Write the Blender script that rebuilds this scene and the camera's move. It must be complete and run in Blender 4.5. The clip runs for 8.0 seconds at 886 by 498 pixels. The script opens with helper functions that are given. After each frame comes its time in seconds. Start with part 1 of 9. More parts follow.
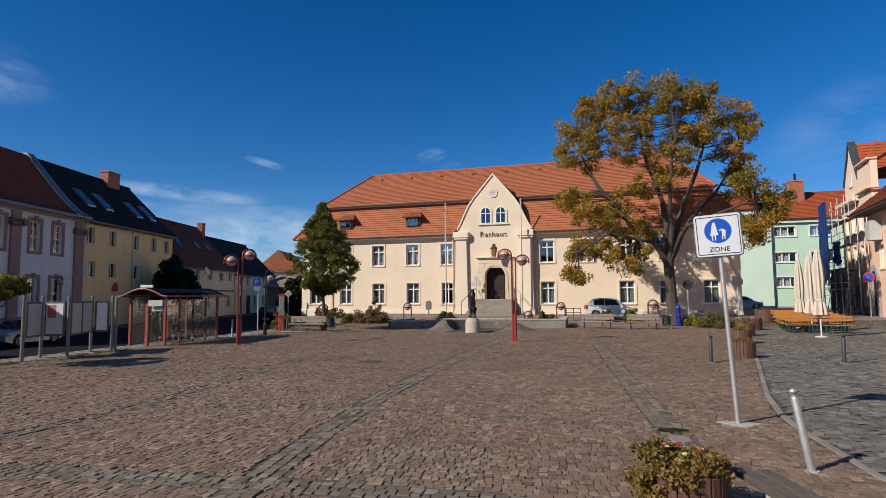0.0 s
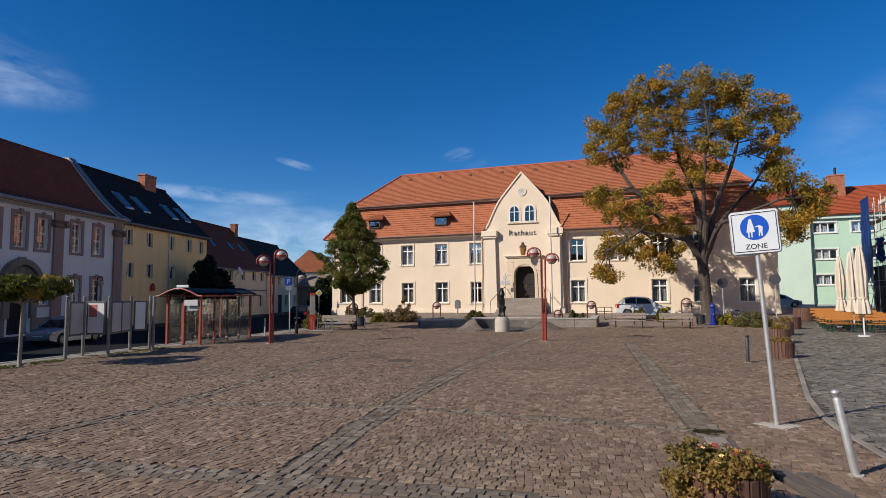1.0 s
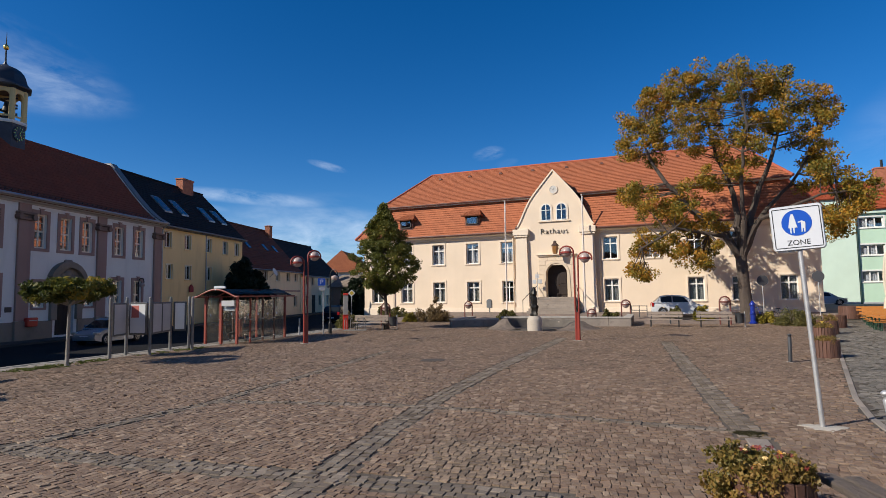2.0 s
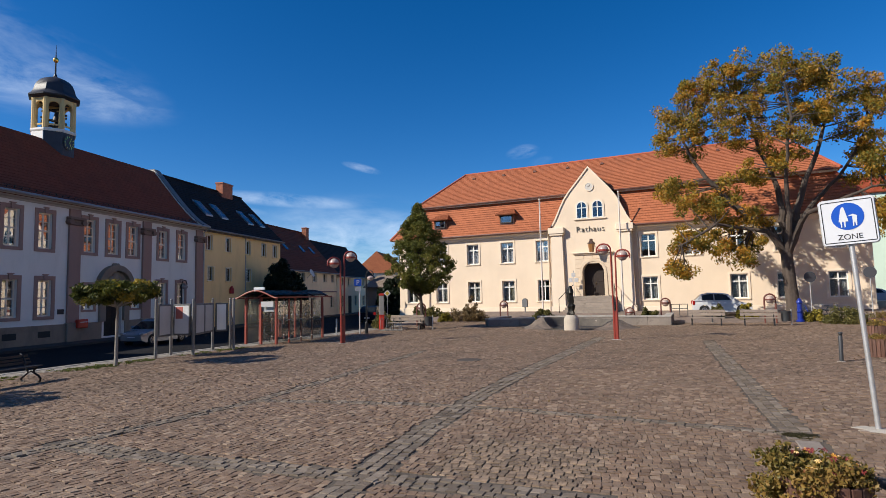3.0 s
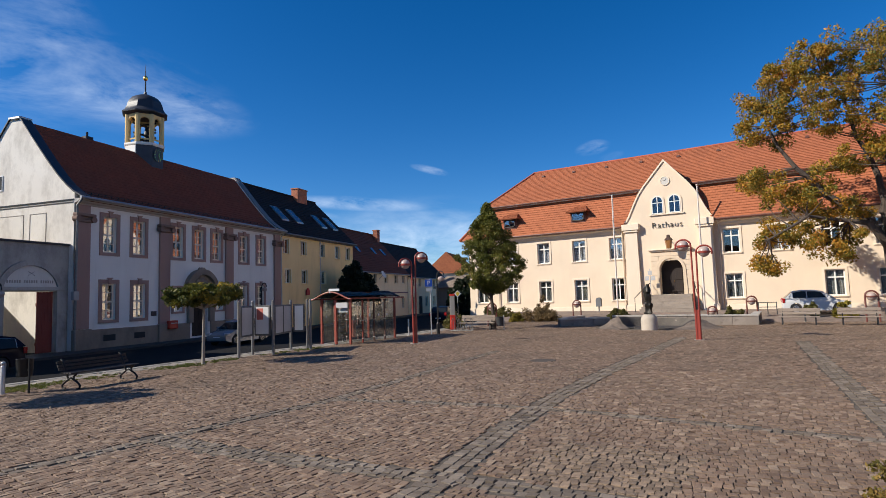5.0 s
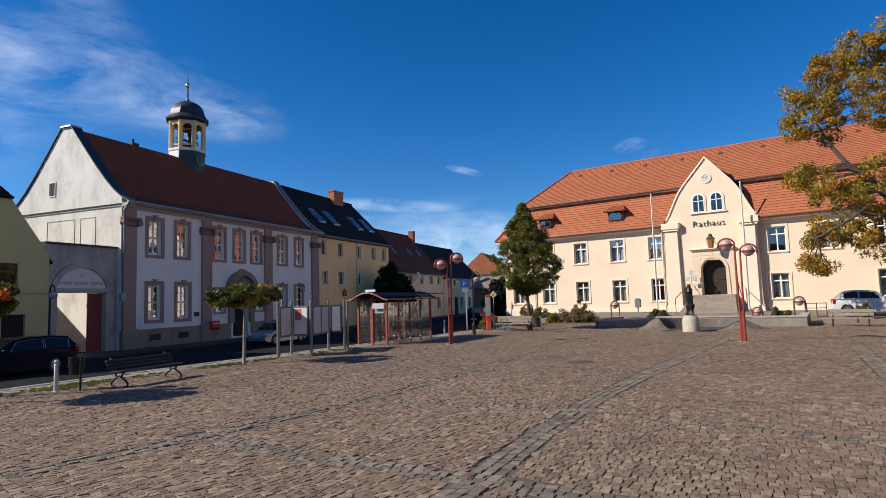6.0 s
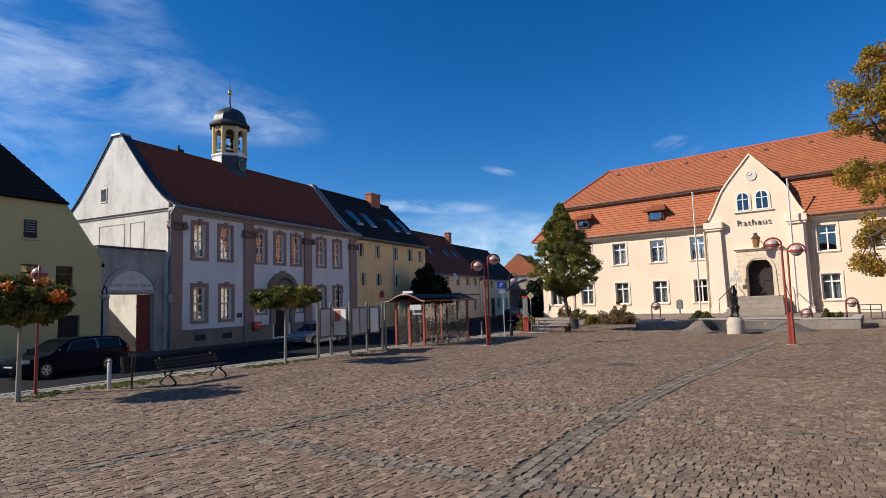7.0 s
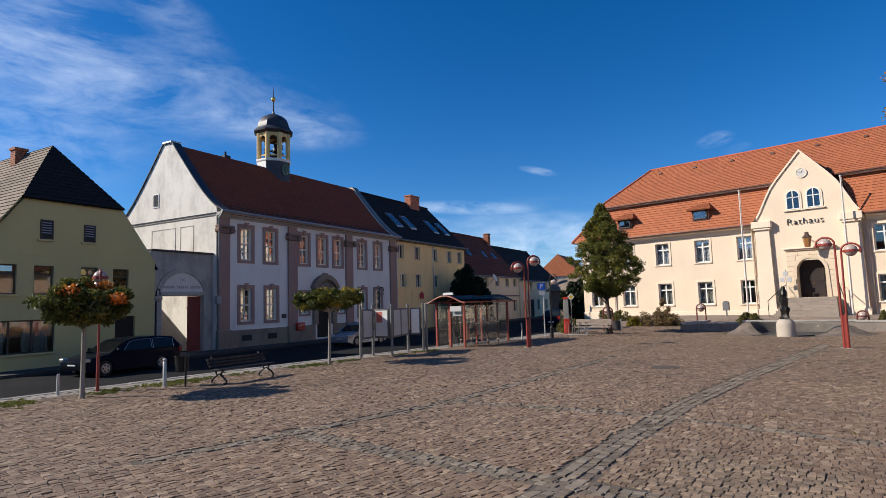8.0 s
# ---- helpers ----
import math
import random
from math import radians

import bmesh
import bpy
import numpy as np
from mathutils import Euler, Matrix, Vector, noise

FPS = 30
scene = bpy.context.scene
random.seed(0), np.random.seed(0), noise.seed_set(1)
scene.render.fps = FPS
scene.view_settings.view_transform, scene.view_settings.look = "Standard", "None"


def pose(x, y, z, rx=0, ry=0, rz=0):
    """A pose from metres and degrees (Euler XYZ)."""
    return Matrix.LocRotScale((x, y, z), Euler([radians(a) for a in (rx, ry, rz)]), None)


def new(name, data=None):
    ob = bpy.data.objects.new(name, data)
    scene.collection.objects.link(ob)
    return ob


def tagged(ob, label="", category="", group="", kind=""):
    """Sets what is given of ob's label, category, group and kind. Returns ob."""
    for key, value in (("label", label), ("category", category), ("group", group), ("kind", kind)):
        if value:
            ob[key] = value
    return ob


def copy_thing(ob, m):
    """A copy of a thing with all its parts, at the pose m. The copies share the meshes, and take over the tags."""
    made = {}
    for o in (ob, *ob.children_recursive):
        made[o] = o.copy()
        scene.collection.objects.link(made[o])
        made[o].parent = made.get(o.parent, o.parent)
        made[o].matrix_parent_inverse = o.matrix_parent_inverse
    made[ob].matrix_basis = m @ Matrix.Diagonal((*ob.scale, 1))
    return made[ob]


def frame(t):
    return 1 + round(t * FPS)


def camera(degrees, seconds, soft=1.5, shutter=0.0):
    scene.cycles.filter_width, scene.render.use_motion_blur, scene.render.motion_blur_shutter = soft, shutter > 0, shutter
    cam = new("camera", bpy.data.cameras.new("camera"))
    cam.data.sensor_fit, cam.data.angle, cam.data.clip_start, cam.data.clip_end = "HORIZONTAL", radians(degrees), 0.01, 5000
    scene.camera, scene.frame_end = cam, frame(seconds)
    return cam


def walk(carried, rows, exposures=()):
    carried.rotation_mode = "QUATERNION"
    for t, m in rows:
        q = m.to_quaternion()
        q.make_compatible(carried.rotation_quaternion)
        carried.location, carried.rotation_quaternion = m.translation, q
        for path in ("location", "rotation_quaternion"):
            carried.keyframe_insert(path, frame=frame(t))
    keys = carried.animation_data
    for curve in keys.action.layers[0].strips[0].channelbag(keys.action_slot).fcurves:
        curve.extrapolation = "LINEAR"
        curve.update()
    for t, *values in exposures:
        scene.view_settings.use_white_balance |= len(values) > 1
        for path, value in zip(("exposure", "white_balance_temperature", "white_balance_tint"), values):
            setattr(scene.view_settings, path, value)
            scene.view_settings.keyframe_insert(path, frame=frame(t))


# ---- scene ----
# ---------------------------------------------------------------- camera
cam = camera(75.33, 8.0, soft=0.75)
PATH = [
    (0.0, 0.000, 0.000, 2.203, 94.58, 0.33, 17.07),
    (0.5, -0.008, -0.004, 2.202, 94.54, 0.38, 18.40),
    (1.0, -0.012, -0.008, 2.204, 94.50, 0.48, 19.94),
    (2.5, -0.040, -0.006, 2.202, 94.50, 1.01, 24.75),
    (3.0, -0.057, -0.004, 2.200, 94.52, 1.23, 26.53),
    (3.5, -0.084, 0.008, 2.198, 94.56, 1.40, 28.21),
    (4.0, -0.114, 0.037, 2.198, 94.60, 1.54, 30.02),
    (4.5, -0.145, 0.063, 2.195, 94.65, 1.65, 31.72),
    (6.0, -0.210, 0.105, 2.189, 94.91, 1.76, 36.98),
    (6.5, -0.216, 0.091, 2.192, 95.02, 1.75, 38.68),
    (7.0, -0.206, 0.047, 2.200, 95.14, 1.77, 40.60),
    (7.5, -0.179, -0.028, 2.213, 95.23, 1.76, 42.45),
    (8.0, -0.145, -0.128, 2.230, 95.35, 1.75, 44.44),
]
walk(cam, [(t, pose(x, y, z, rx, ry, rz)) for t, x, y, z, rx, ry, rz in PATH],
     [(0.0, 0.15), (1.0, 0.21), (2.5, 0.36), (4.0, 0.48), (8.0, 0.48)])

# ---------------------------------------------------------------- light
SUN_EL = 33.0                      # degrees above the horizon
SUN_WAY = Vector((0.70, 0.714, 0)).normalized()   # the way the shadows fall
sun_data = bpy.data.lights.new("sun", "SUN")
sun_data.energy, sun_data.angle, sun_data.color = 4.8, radians(0.53), (1.0, 0.93, 0.82)
sun = new("sun", sun_data)
s_dir = Vector((SUN_WAY.x * math.cos(radians(SUN_EL)), SUN_WAY.y * math.cos(radians(SUN_EL)), -math.sin(radians(SUN_EL))))
sun.rotation_mode = "QUATERNION"
sun.rotation_quaternion = s_dir.to_track_quat("-Z", "Y")
sun.location = (-40, -40, 40)

world = bpy.data.worlds.new("world")
scene.world = world
world.use_nodes = True
wn, wl = world.node_tree.nodes, world.node_tree.links
wn.clear()
w_out = wn.new("ShaderNodeOutputWorld")
w_bg = wn.new("ShaderNodeBackground")
sky = wn.new("ShaderNodeTexSky")
sky.sky_type, sky.sun_disc = "NISHITA", False
sky.sun_elevation = radians(SUN_EL)
sky.sun_rotation = math.atan2(-SUN_WAY.x, -SUN_WAY.y)
sky.altitude, sky.air_density, sky.dust_density, sky.ozone_density = 0, 0.8, 0.25, 5.0
w_bg.inputs["Strength"].default_value = 0.094
w_hs = wn.new("ShaderNodeHueSaturation")
w_hs.inputs["Saturation"].default_value = 1.3
w_hs.inputs["Hue"].default_value = 0.5045
w_hs.inputs["Value"].default_value = 1.0
wl.new(sky.outputs[0], w_hs.inputs["Color"])
# thin cirrus: streaks of noise on the dome
w_tc = wn.new("ShaderNodeTexCoord")


def cirrus(scale, stretch, lo, hi, turn, seed):
    mp = wn.new("ShaderNodeMapping")
    mp.inputs["Rotation"].default_value = (0, 0, turn)
    mp.inputs["Scale"].default_value = stretch
    mp.inputs["Location"].default_value = (seed, seed * 0.7, 0)
    wl.new(w_tc.outputs["Generated"], mp.inputs["Vector"])
    nz = wn.new("ShaderNodeTexNoise")
    nz.inputs["Scale"].default_value, nz.inputs["Detail"].default_value, nz.inputs["Roughness"].default_value = scale, 6, 0.62
    nz.inputs["Distortion"].default_value = 0.4
    wl.new(mp.outputs[0], nz.inputs["Vector"])
    rm = wn.new("ShaderNodeMapRange")
    rm.inputs["From Min"].default_value, rm.inputs["From Max"].default_value = lo, hi
    wl.new(nz.outputs["Fac"], rm.inputs["Value"])
    return rm.outputs[0]


def w_math(op, a, b):
    n = wn.new("ShaderNodeMath")
    n.operation, n.use_clamp = op, True
    for k, v in enumerate((a, b)):
        if isinstance(v, (int, float)):
            n.inputs[k].default_value = v
        else:
            wl.new(v, n.inputs[k])
    return n.outputs[0]


def patch(az, el, width, height, tilt):
    """A soft oval of the dome about a bearing (degrees left of +y) and height, in which clouds stand."""
    a, e = radians(az), radians(el)
    fwd = Vector((-math.sin(a) * math.cos(e), math.cos(a) * math.cos(e), math.sin(e)))
    right = Vector((math.cos(a), math.sin(a), 0))
    up = right.cross(fwd)
    t = radians(tilt)
    r2, u2 = right * math.cos(t) + up * math.sin(t), up * math.cos(t) - right * math.sin(t)
    sq = None
    for axis, size in ((r2, width), (u2, height)):
        d = wn.new("ShaderNodeVectorMath")
        d.operation = "DOT_PRODUCT"
        d.inputs[1].default_value = axis / math.tan(radians(size))
        wl.new(w_tc.outputs["Generated"], d.inputs[0])
        m = wn.new("ShaderNodeMath")
        m.operation = "MULTIPLY"
        wl.new(d.outputs["Value"], m.inputs[0])
        wl.new(d.outputs["Value"], m.inputs[1])
        if sq is None:
            sq = m.outputs[0]
        else:
            ad = wn.new("ShaderNodeMath")
            ad.operation = "ADD"
            wl.new(sq, ad.inputs[0])
            wl.new(m.outputs[0], ad.inputs[1])
            sq = ad.outputs[0]
    rm = wn.new("ShaderNodeMapRange")
    rm.inputs["From Min"].default_value, rm.inputs["From Max"].default_value = 1.0, 0.0
    rm.interpolation_type = "SMOOTHSTEP"
    wl.new(sq, rm.inputs["Value"])
    f = wn.new("ShaderNodeVectorMath")
    f.operation = "DOT_PRODUCT"
    f.inputs[1].default_value = fwd
    wl.new(w_tc.outputs["Generated"], f.inputs[0])
    return w_math("MULTIPLY", rm.outputs[0], w_math("GREATER_THAN", f.outputs["Value"], 0.2))


wisps = cirrus(3.0, (1.0, 1.0, 3.4), 0.46, 0.85, 0.3, 3.1)
fine = cirrus(11.0, (1.0, 1.0, 2.6), 0.36, 0.85, 0.3, 7.7)
cloud = None
for az, el, wd, ht, tilt, dens, tex in (
        (64, 19, 12, 4.5, -9, 0.3, wisps), (60, 17.6, 9, 2.6, -6, 0.34, fine), (75, 21, 14, 8, -20, 0.26, wisps), (84, 18, 14, 9, -20, 0.34, fine), (80, 22, 12, 4.5, -28, 0.36, wisps), (70, 26, 7, 2.5, -35, 0.2, fine),
        (37, 5.5, 12, 5, 4, 0.45, wisps), (33, 4.3, 13, 4.6, 0, 0.5, fine), (42, 9.4, 8, 0.8, -3, 0.5, fine), (49, 8.6, 6, 0.6, -5, 0.35, fine),
        # the three at -75, -120 and -60 are unseen clouds added to whiten shade
        (34.4, 12.6, 2.2, 0.45, -14, 0.55, fine), (18.2, 13.8, 1.8, 0.8, 8, 0.4, fine), (16.6, 12.8, 1.5, 0.5, 12, 0.08, fine), (-20, 13, 9, 5, 20, 0.2, wisps), (0, 8, 12, 4, 0, 0.25, wisps), (-75, 24, 34, 20, 8, 0.75, wisps), (-120, 30, 40, 22, -6, 0.75, wisps), (-60, 48, 30, 14, 12, 0.6, wisps)):
    one = w_math("MULTIPLY", w_math("MULTIPLY", patch(az, el, wd, ht, tilt), tex), dens)
    cloud = one if cloud is None else w_math("ADD", cloud, one)
w_mix = wn.new("ShaderNodeMix")
w_mix.data_type = "RGBA"
w_mix.inputs[7].default_value = (8.2, 9.2, 10.4, 1)
wl.new(cloud, w_mix.inputs[0])
wl.new(w_hs.outputs[0], w_mix.inputs[6])
wl.new(w_mix.outputs[2], w_bg.inputs["Color"])
wl.new(w_bg.outputs[0], w_out.inputs[0])

# ---------------------------------------------------------------- materials
MATS = {}


def node_mat(name):
    m = bpy.data.materials.new(name)
    m.use_nodes = True
    n, l = m.node_tree.nodes, m.node_tree.links
    return m, n, l, n["Principled BSDF"]


def mixed(n, l, fac, a, b, blend="MIX"):
    x = n.new("ShaderNodeMix")
    x.data_type, x.blend_type = "RGBA", blend
    for k, v in ((0, fac), (6, a), (7, b)):
        if isinstance(v, (int, float)):
            x.inputs[k].default_value = v
        elif isinstance(v, tuple):
            x.inputs[k].default_value = (*v[:3], 1)
        else:
            l.new(v, x.inputs[k])
    return x.outputs[2]


def noise_of(n, l, scale, detail=4, rough=0.55, lo=0.35, hi=0.65, stretch=None, coords="Object"):
    tc = n.new("ShaderNodeTexCoord")
    v = tc.outputs[coords]
    if stretch:
        mp = n.new("ShaderNodeMapping")
        mp.inputs["Scale"].default_value = stretch
        l.new(v, mp.inputs["Vector"])
        v = mp.outputs[0]
    z = n.new("ShaderNodeTexNoise")
    z.inputs["Scale"].default_value, z.inputs["Detail"].default_value, z.inputs["Roughness"].default_value = scale, detail, rough
    l.new(v, z.inputs["Vector"])
    r = n.new("ShaderNodeMapRange")
    r.inputs["From Min"].default_value, r.inputs["From Max"].default_value = lo, hi
    l.new(z.outputs["Fac"], r.inputs["Value"])
    return r.outputs[0]


def bump(n, l, b, height, strength, dist=0.02):
    k = n.new("ShaderNodeBump")
    k.inputs["Strength"].default_value, k.inputs["Distance"].default_value = strength, dist
    l.new(height, k.inputs["Height"])
    l.new(k.outputs[0], b.inputs["Normal"])


def simple(name, col, rough=0.6, metal=0.0, var=0.12, big=1.2, small=25.0, relief=0.15, spots=0.0, stretch=None, per_piece=0.0):
    """A surface with two scales of variation round one colour."""
    if name in MATS:
        return MATS[name]
    m, n, l, b = node_mat(name)
    dark = tuple(c * (1 - var) for c in col)
    light = tuple(min(1, c * (1 + var)) for c in col)
    c1 = mixed(n, l, noise_of(n, l, big, stretch=stretch), dark, light)
    fine_n = noise_of(n, l, small, 5, 0.65, 0.3, 0.7, stretch=stretch)
    c2 = mixed(n, l, fine_n, tuple(c * (1 - var * 0.8) for c in col), tuple(min(1, c * (1 + var * 0.8)) for c in col))
    c = mixed(n, l, 0.5, c1, c2)
    if spots:
        c = mixed(n, l, noise_of(n, l, big * 2.3, 6, 0.7, 0.55, 0.75), c, tuple(k * (1 - spots) for k in col))
    if per_piece:
        oi = n.new("ShaderNodeObjectInfo")
        r = n.new("ShaderNodeMapRange")
        r.inputs["To Min"].default_value, r.inputs["To Max"].default_value = 1 - per_piece, 1 + per_piece
        l.new(oi.outputs["Random"], r.inputs["Value"])
        v = n.new("ShaderNodeHueSaturation")
        l.new(r.outputs[0], v.inputs["Value"])
        l.new(c, v.inputs["Color"])
        c = v.outputs[0]
    l.new(c, b.inputs["Base Color"])
    b.inputs["Roughness"].default_value, b.inputs["Metallic"].default_value = rough, metal
    if relief:
        bump(n, l, b, fine_n, relief)
    MATS[name] = m
    return m


def plaster(name, col, stain=(0.3, 0.28, 0.25), amount=0.25, relief=0.2, blotchy=False):
    """Painted render: broad blotches, rain streaks that run down, fine grain."""
    if name in MATS:
        return MATS[name]
    m, n, l, b = node_mat(name)
    base = mixed(n, l, noise_of(n, l, 0.35, 5, 0.6), tuple(c * 0.94 for c in col), tuple(min(1, c * 1.04) for c in col))
    streak = noise_of(n, l, 0.9, 7, 0.72, 0.46, 0.8, stretch=(1, 1, 0.55)) if blotchy else noise_of(n, l, 1.3, 6, 0.7, 0.52, 0.85, stretch=(1, 1, 0.16))
    if blotchy:
        spot = n.new("ShaderNodeMath")
        spot.operation = "MAXIMUM"
        l.new(streak, spot.inputs[0])
        l.new(noise_of(n, l, 4.2, 6, 0.75, 0.58, 0.95), spot.inputs[1])
        streak = spot.outputs[0]
    fade = n.new("ShaderNodeMath")
    fade.operation = "MULTIPLY"
    fade.inputs[1].default_value = amount
    l.new(streak, fade.inputs[0])
    c = mixed(n, l, fade.outputs[0], base, stain)
    fine_n = noise_of(n, l, 60, 4, 0.6, 0.2, 0.8)
    c = mixed(n, l, 0.12, c, mixed(n, l, fine_n, tuple(k * 0.7 for k in col), tuple(min(1, k * 1.15) for k in col)))
    l.new(c, b.inputs["Base Color"])
    b.inputs["Roughness"].default_value = 0.92
    b.inputs["Specular IOR Level"].default_value = 0.25
    bump(n, l, b, fine_n, relief, 0.01)
    MATS[name] = m
    return m


def tiles(name, col, pitch=0.24, weather=(0.08, 0.05, 0.04), amount=0.35):
    """Clay roof tiles: courses come from the mesh, single tiles from a wave across, each with its own tone."""
    if name in MATS:
        return MATS[name]
    m, n, l, b = node_mat(name)
    uv = n.new("ShaderNodeUVMap")
    uv.uv_map = "roof"
    br = n.new("ShaderNodeTexBrick")
    br.offset, br.inputs["Scale"].default_value = 0.0, 1.0
    br.inputs["Brick Width"].default_value, br.inputs["Row Height"].default_value = pitch, 1.0
    br.inputs["Mortar Size"].default_value, br.inputs["Mortar Smooth"].default_value = 0.01, 0.6
    br.inputs["Color1"].default_value = (*[c * 0.92 for c in col], 1)
    br.inputs["Color2"].default_value = (*[min(1, c * 1.08) for c in col], 1)
    # mortar tone joints the tiles and darkens the course risers as painted shadow lines
    br.inputs["Mortar"].default_value = (*[c * 0.66 for c in col], 1)
    l.new(uv.outputs[0], br.inputs["Vector"])
    blot = noise_of(n, l, 0.5, 6, 0.65, 0.45, 0.8)
    k = n.new("ShaderNodeMath")
    k.operation = "MULTIPLY"
    k.inputs[1].default_value = amount
    l.new(blot, k.inputs[0])
    c = mixed(n, l, k.outputs[0], br.outputs["Color"], weather)
    c = mixed(n, l, noise_of(n, l, 7, 4, 0.6), mixed(n, l, 0.18, c, (0.02, 0.015, 0.01)), c)
    l.new(c, b.inputs["Base Color"])
    b.inputs["Roughness"].default_value = 0.85
    b.inputs["Specular IOR Level"].default_value = 0.15
    inv = n.new("ShaderNodeMath")
    inv.operation = "SUBTRACT"
    inv.inputs[0].default_value = 1.0
    l.new(br.outputs["Fac"], inv.inputs[1])
    bump(n, l, b, inv.outputs[0], 0.3, 0.02)
    MATS[name] = m
    return m


def pane_glass(name, mirror=0.18, tint=(0.75, 0.8, 0.82), ior=1.5, dust=0.0):
    if name in MATS:
        return MATS[name]
    m, n, l, b = node_mat(name)
    n.remove(b)
    gl = n.new("ShaderNodeBsdfGlossy")
    gl.inputs["Roughness"].default_value = 0.02
    gl.inputs["Color"].default_value = (0.95, 0.97, 1, 1)
    tr = n.new("ShaderNodeBsdfTransparent")
    tr.inputs["Color"].default_value = (*tint, 1)
    nz = n.new("ShaderNodeTexNoise")
    nz.inputs["Scale"].default_value = 1.1
    tc = n.new("ShaderNodeTexCoord")
    l.new(tc.outputs["Object"], nz.inputs["Vector"])
    bp = n.new("ShaderNodeBump")
    bp.inputs["Strength"].default_value, bp.inputs["Distance"].default_value = 0.06, 0.05
    l.new(nz.outputs["Fac"], bp.inputs["Height"])
    l.new(bp.outputs[0], gl.inputs["Normal"])
    fr = n.new("ShaderNodeFresnel")
    fr.inputs["IOR"].default_value = ior or 1.5
    ad = n.new("ShaderNodeMath")
    ad.operation, ad.use_clamp = "ADD", True
    ad.inputs[1].default_value = mirror
    l.new(fr.outputs[0], ad.inputs[0])
    mx = n.new("ShaderNodeMixShader")
    if ior:
        l.new(ad.outputs[0], mx.inputs[0])
    else:
        mx.inputs[0].default_value = mirror
    l.new(tr.outputs[0], mx.inputs[1])
    l.new(gl.outputs[0], mx.inputs[2])
    top = mx.outputs[0]
    if dust:
        df, tl, both, film = n.new("ShaderNodeBsdfDiffuse"), n.new("ShaderNodeBsdfTranslucent"), n.new("ShaderNodeMixShader"), n.new("ShaderNodeMixShader")
        df.inputs["Color"].default_value = tl.inputs["Color"].default_value = (0.75, 0.7, 0.62, 1)
        l.new(df.outputs[0], both.inputs[1])
        l.new(tl.outputs[0], both.inputs[2])
        k = n.new("ShaderNodeMath")
        k.operation = "MULTIPLY"
        k.inputs[1].default_value = dust
        l.new(noise_of(n, l, 1.6, 5, 0.65, 0.2, 0.75, stretch=(1, 1, 0.3)), k.inputs[0])
        l.new(k.outputs[0], film.inputs[0])
        l.new(top, film.inputs[1])
        l.new(both.outputs[0], film.inputs[2])
        top = film.outputs[0]
    l.new(top, n["Material Output"].inputs[0])
    MATS[name] = m
    return m


def piece_mat(name, ramp, rough=0.75, relief=0.4, grime=0.3):
    """Stones joined in one mesh, each island with its own tone."""
    if name in MATS:
        return MATS[name]
    m, n, l, b = node_mat(name)
    g = n.new("ShaderNodeNewGeometry")
    cr = n.new("ShaderNodeValToRGB")
    el = cr.color_ramp.elements
    el[0].position, el[0].color = 0, (*ramp[0], 1)
    el[1].position, el[1].color = 1, (*ramp[-1], 1)
    for k, c in enumerate(ramp[1:-1]):
        e = el.new((k + 1) / (len(ramp) - 1))
        e.color = (*c, 1)
    l.new(g.outputs["Random Per Island"], cr.inputs[0])
    grain = noise_of(n, l, 55, 5, 0.65, 0.25, 0.75)
    c = mixed(n, l, 0.33, cr.outputs[0], mixed(n, l, grain, tuple(k * 0.55 for k in ramp[1]), tuple(min(1, k * 1.45) for k in ramp[1])))
    k = n.new("ShaderNodeMath")
    k.operation = "MULTIPLY"
    k.inputs[1].default_value = grime
    l.new(noise_of(n, l, 0.45, 6, 0.65, 0.42, 0.72), k.inputs[0])
    c = mixed(n, l, k.outputs[0], c, (0.055, 0.05, 0.042))
    l.new(c, b.inputs["Base Color"])
    b.inputs["Roughness"].default_value = rough
    b.inputs["Specular IOR Level"].default_value = 0.35
    bump(n, l, b, grain, relief, 0.012)
    MATS[name] = m
    return m


CREAM = plaster("cream_render", (0.71, 0.575, 0.43), (0.45, 0.36, 0.26), 0.16)
CREAM_TRIM = plaster("cream_trim", (0.74, 0.615, 0.475), (0.4, 0.34, 0.26), 0.14)
LILAC = plaster("pale_lilac_render", (0.75, 0.725, 0.675), (0.34, 0.3, 0.25), 0.35)
SANDSTONE = plaster("mauve_sandstone", (0.345, 0.22, 0.182), (0.14, 0.1, 0.085), 0.5, 0.35)
PLINTH = plaster("plinth_stone", (0.27, 0.215, 0.165), (0.07, 0.058, 0.048), 0.7, 0.4, True)
WHITEWASH = plaster("weathered_whitewash", (0.74, 0.7, 0.635), (0.3, 0.265, 0.225), 0.85, 0.25, True)
YELLOW = plaster("ochre_yellow_render", (0.84, 0.62, 0.305), (0.34, 0.25, 0.13), 0.45)
PALE = plaster("pale_cream_render", (0.86, 0.72, 0.5), (0.32, 0.25, 0.16), 0.4)
LIME = plaster("lime_cream_render", (0.54, 0.46, 0.215), (0.3, 0.26, 0.13), 0.15)
GATEWALL = plaster("stained_gate_wall", (0.42, 0.39, 0.35), (0.08, 0.072, 0.066), 0.9, 0.4, True)
MINT = plaster("mint_render", (0.46, 0.625, 0.475), (0.3, 0.4, 0.3), 0.1)
# paler copy of the mint: takes the sun on the side wall into the colour
MINT_PALE = plaster("pale_mint_render", (0.56, 0.68, 0.565), (0.3, 0.4, 0.3), 0.1)
PEACH = plaster("peach_render", (0.80, 0.52, 0.38), (0.4, 0.28, 0.2), 0.2)
PEACH_LIGHT = plaster("light_peach_render", (0.80, 0.60, 0.46), (0.4, 0.3, 0.24), 0.25)
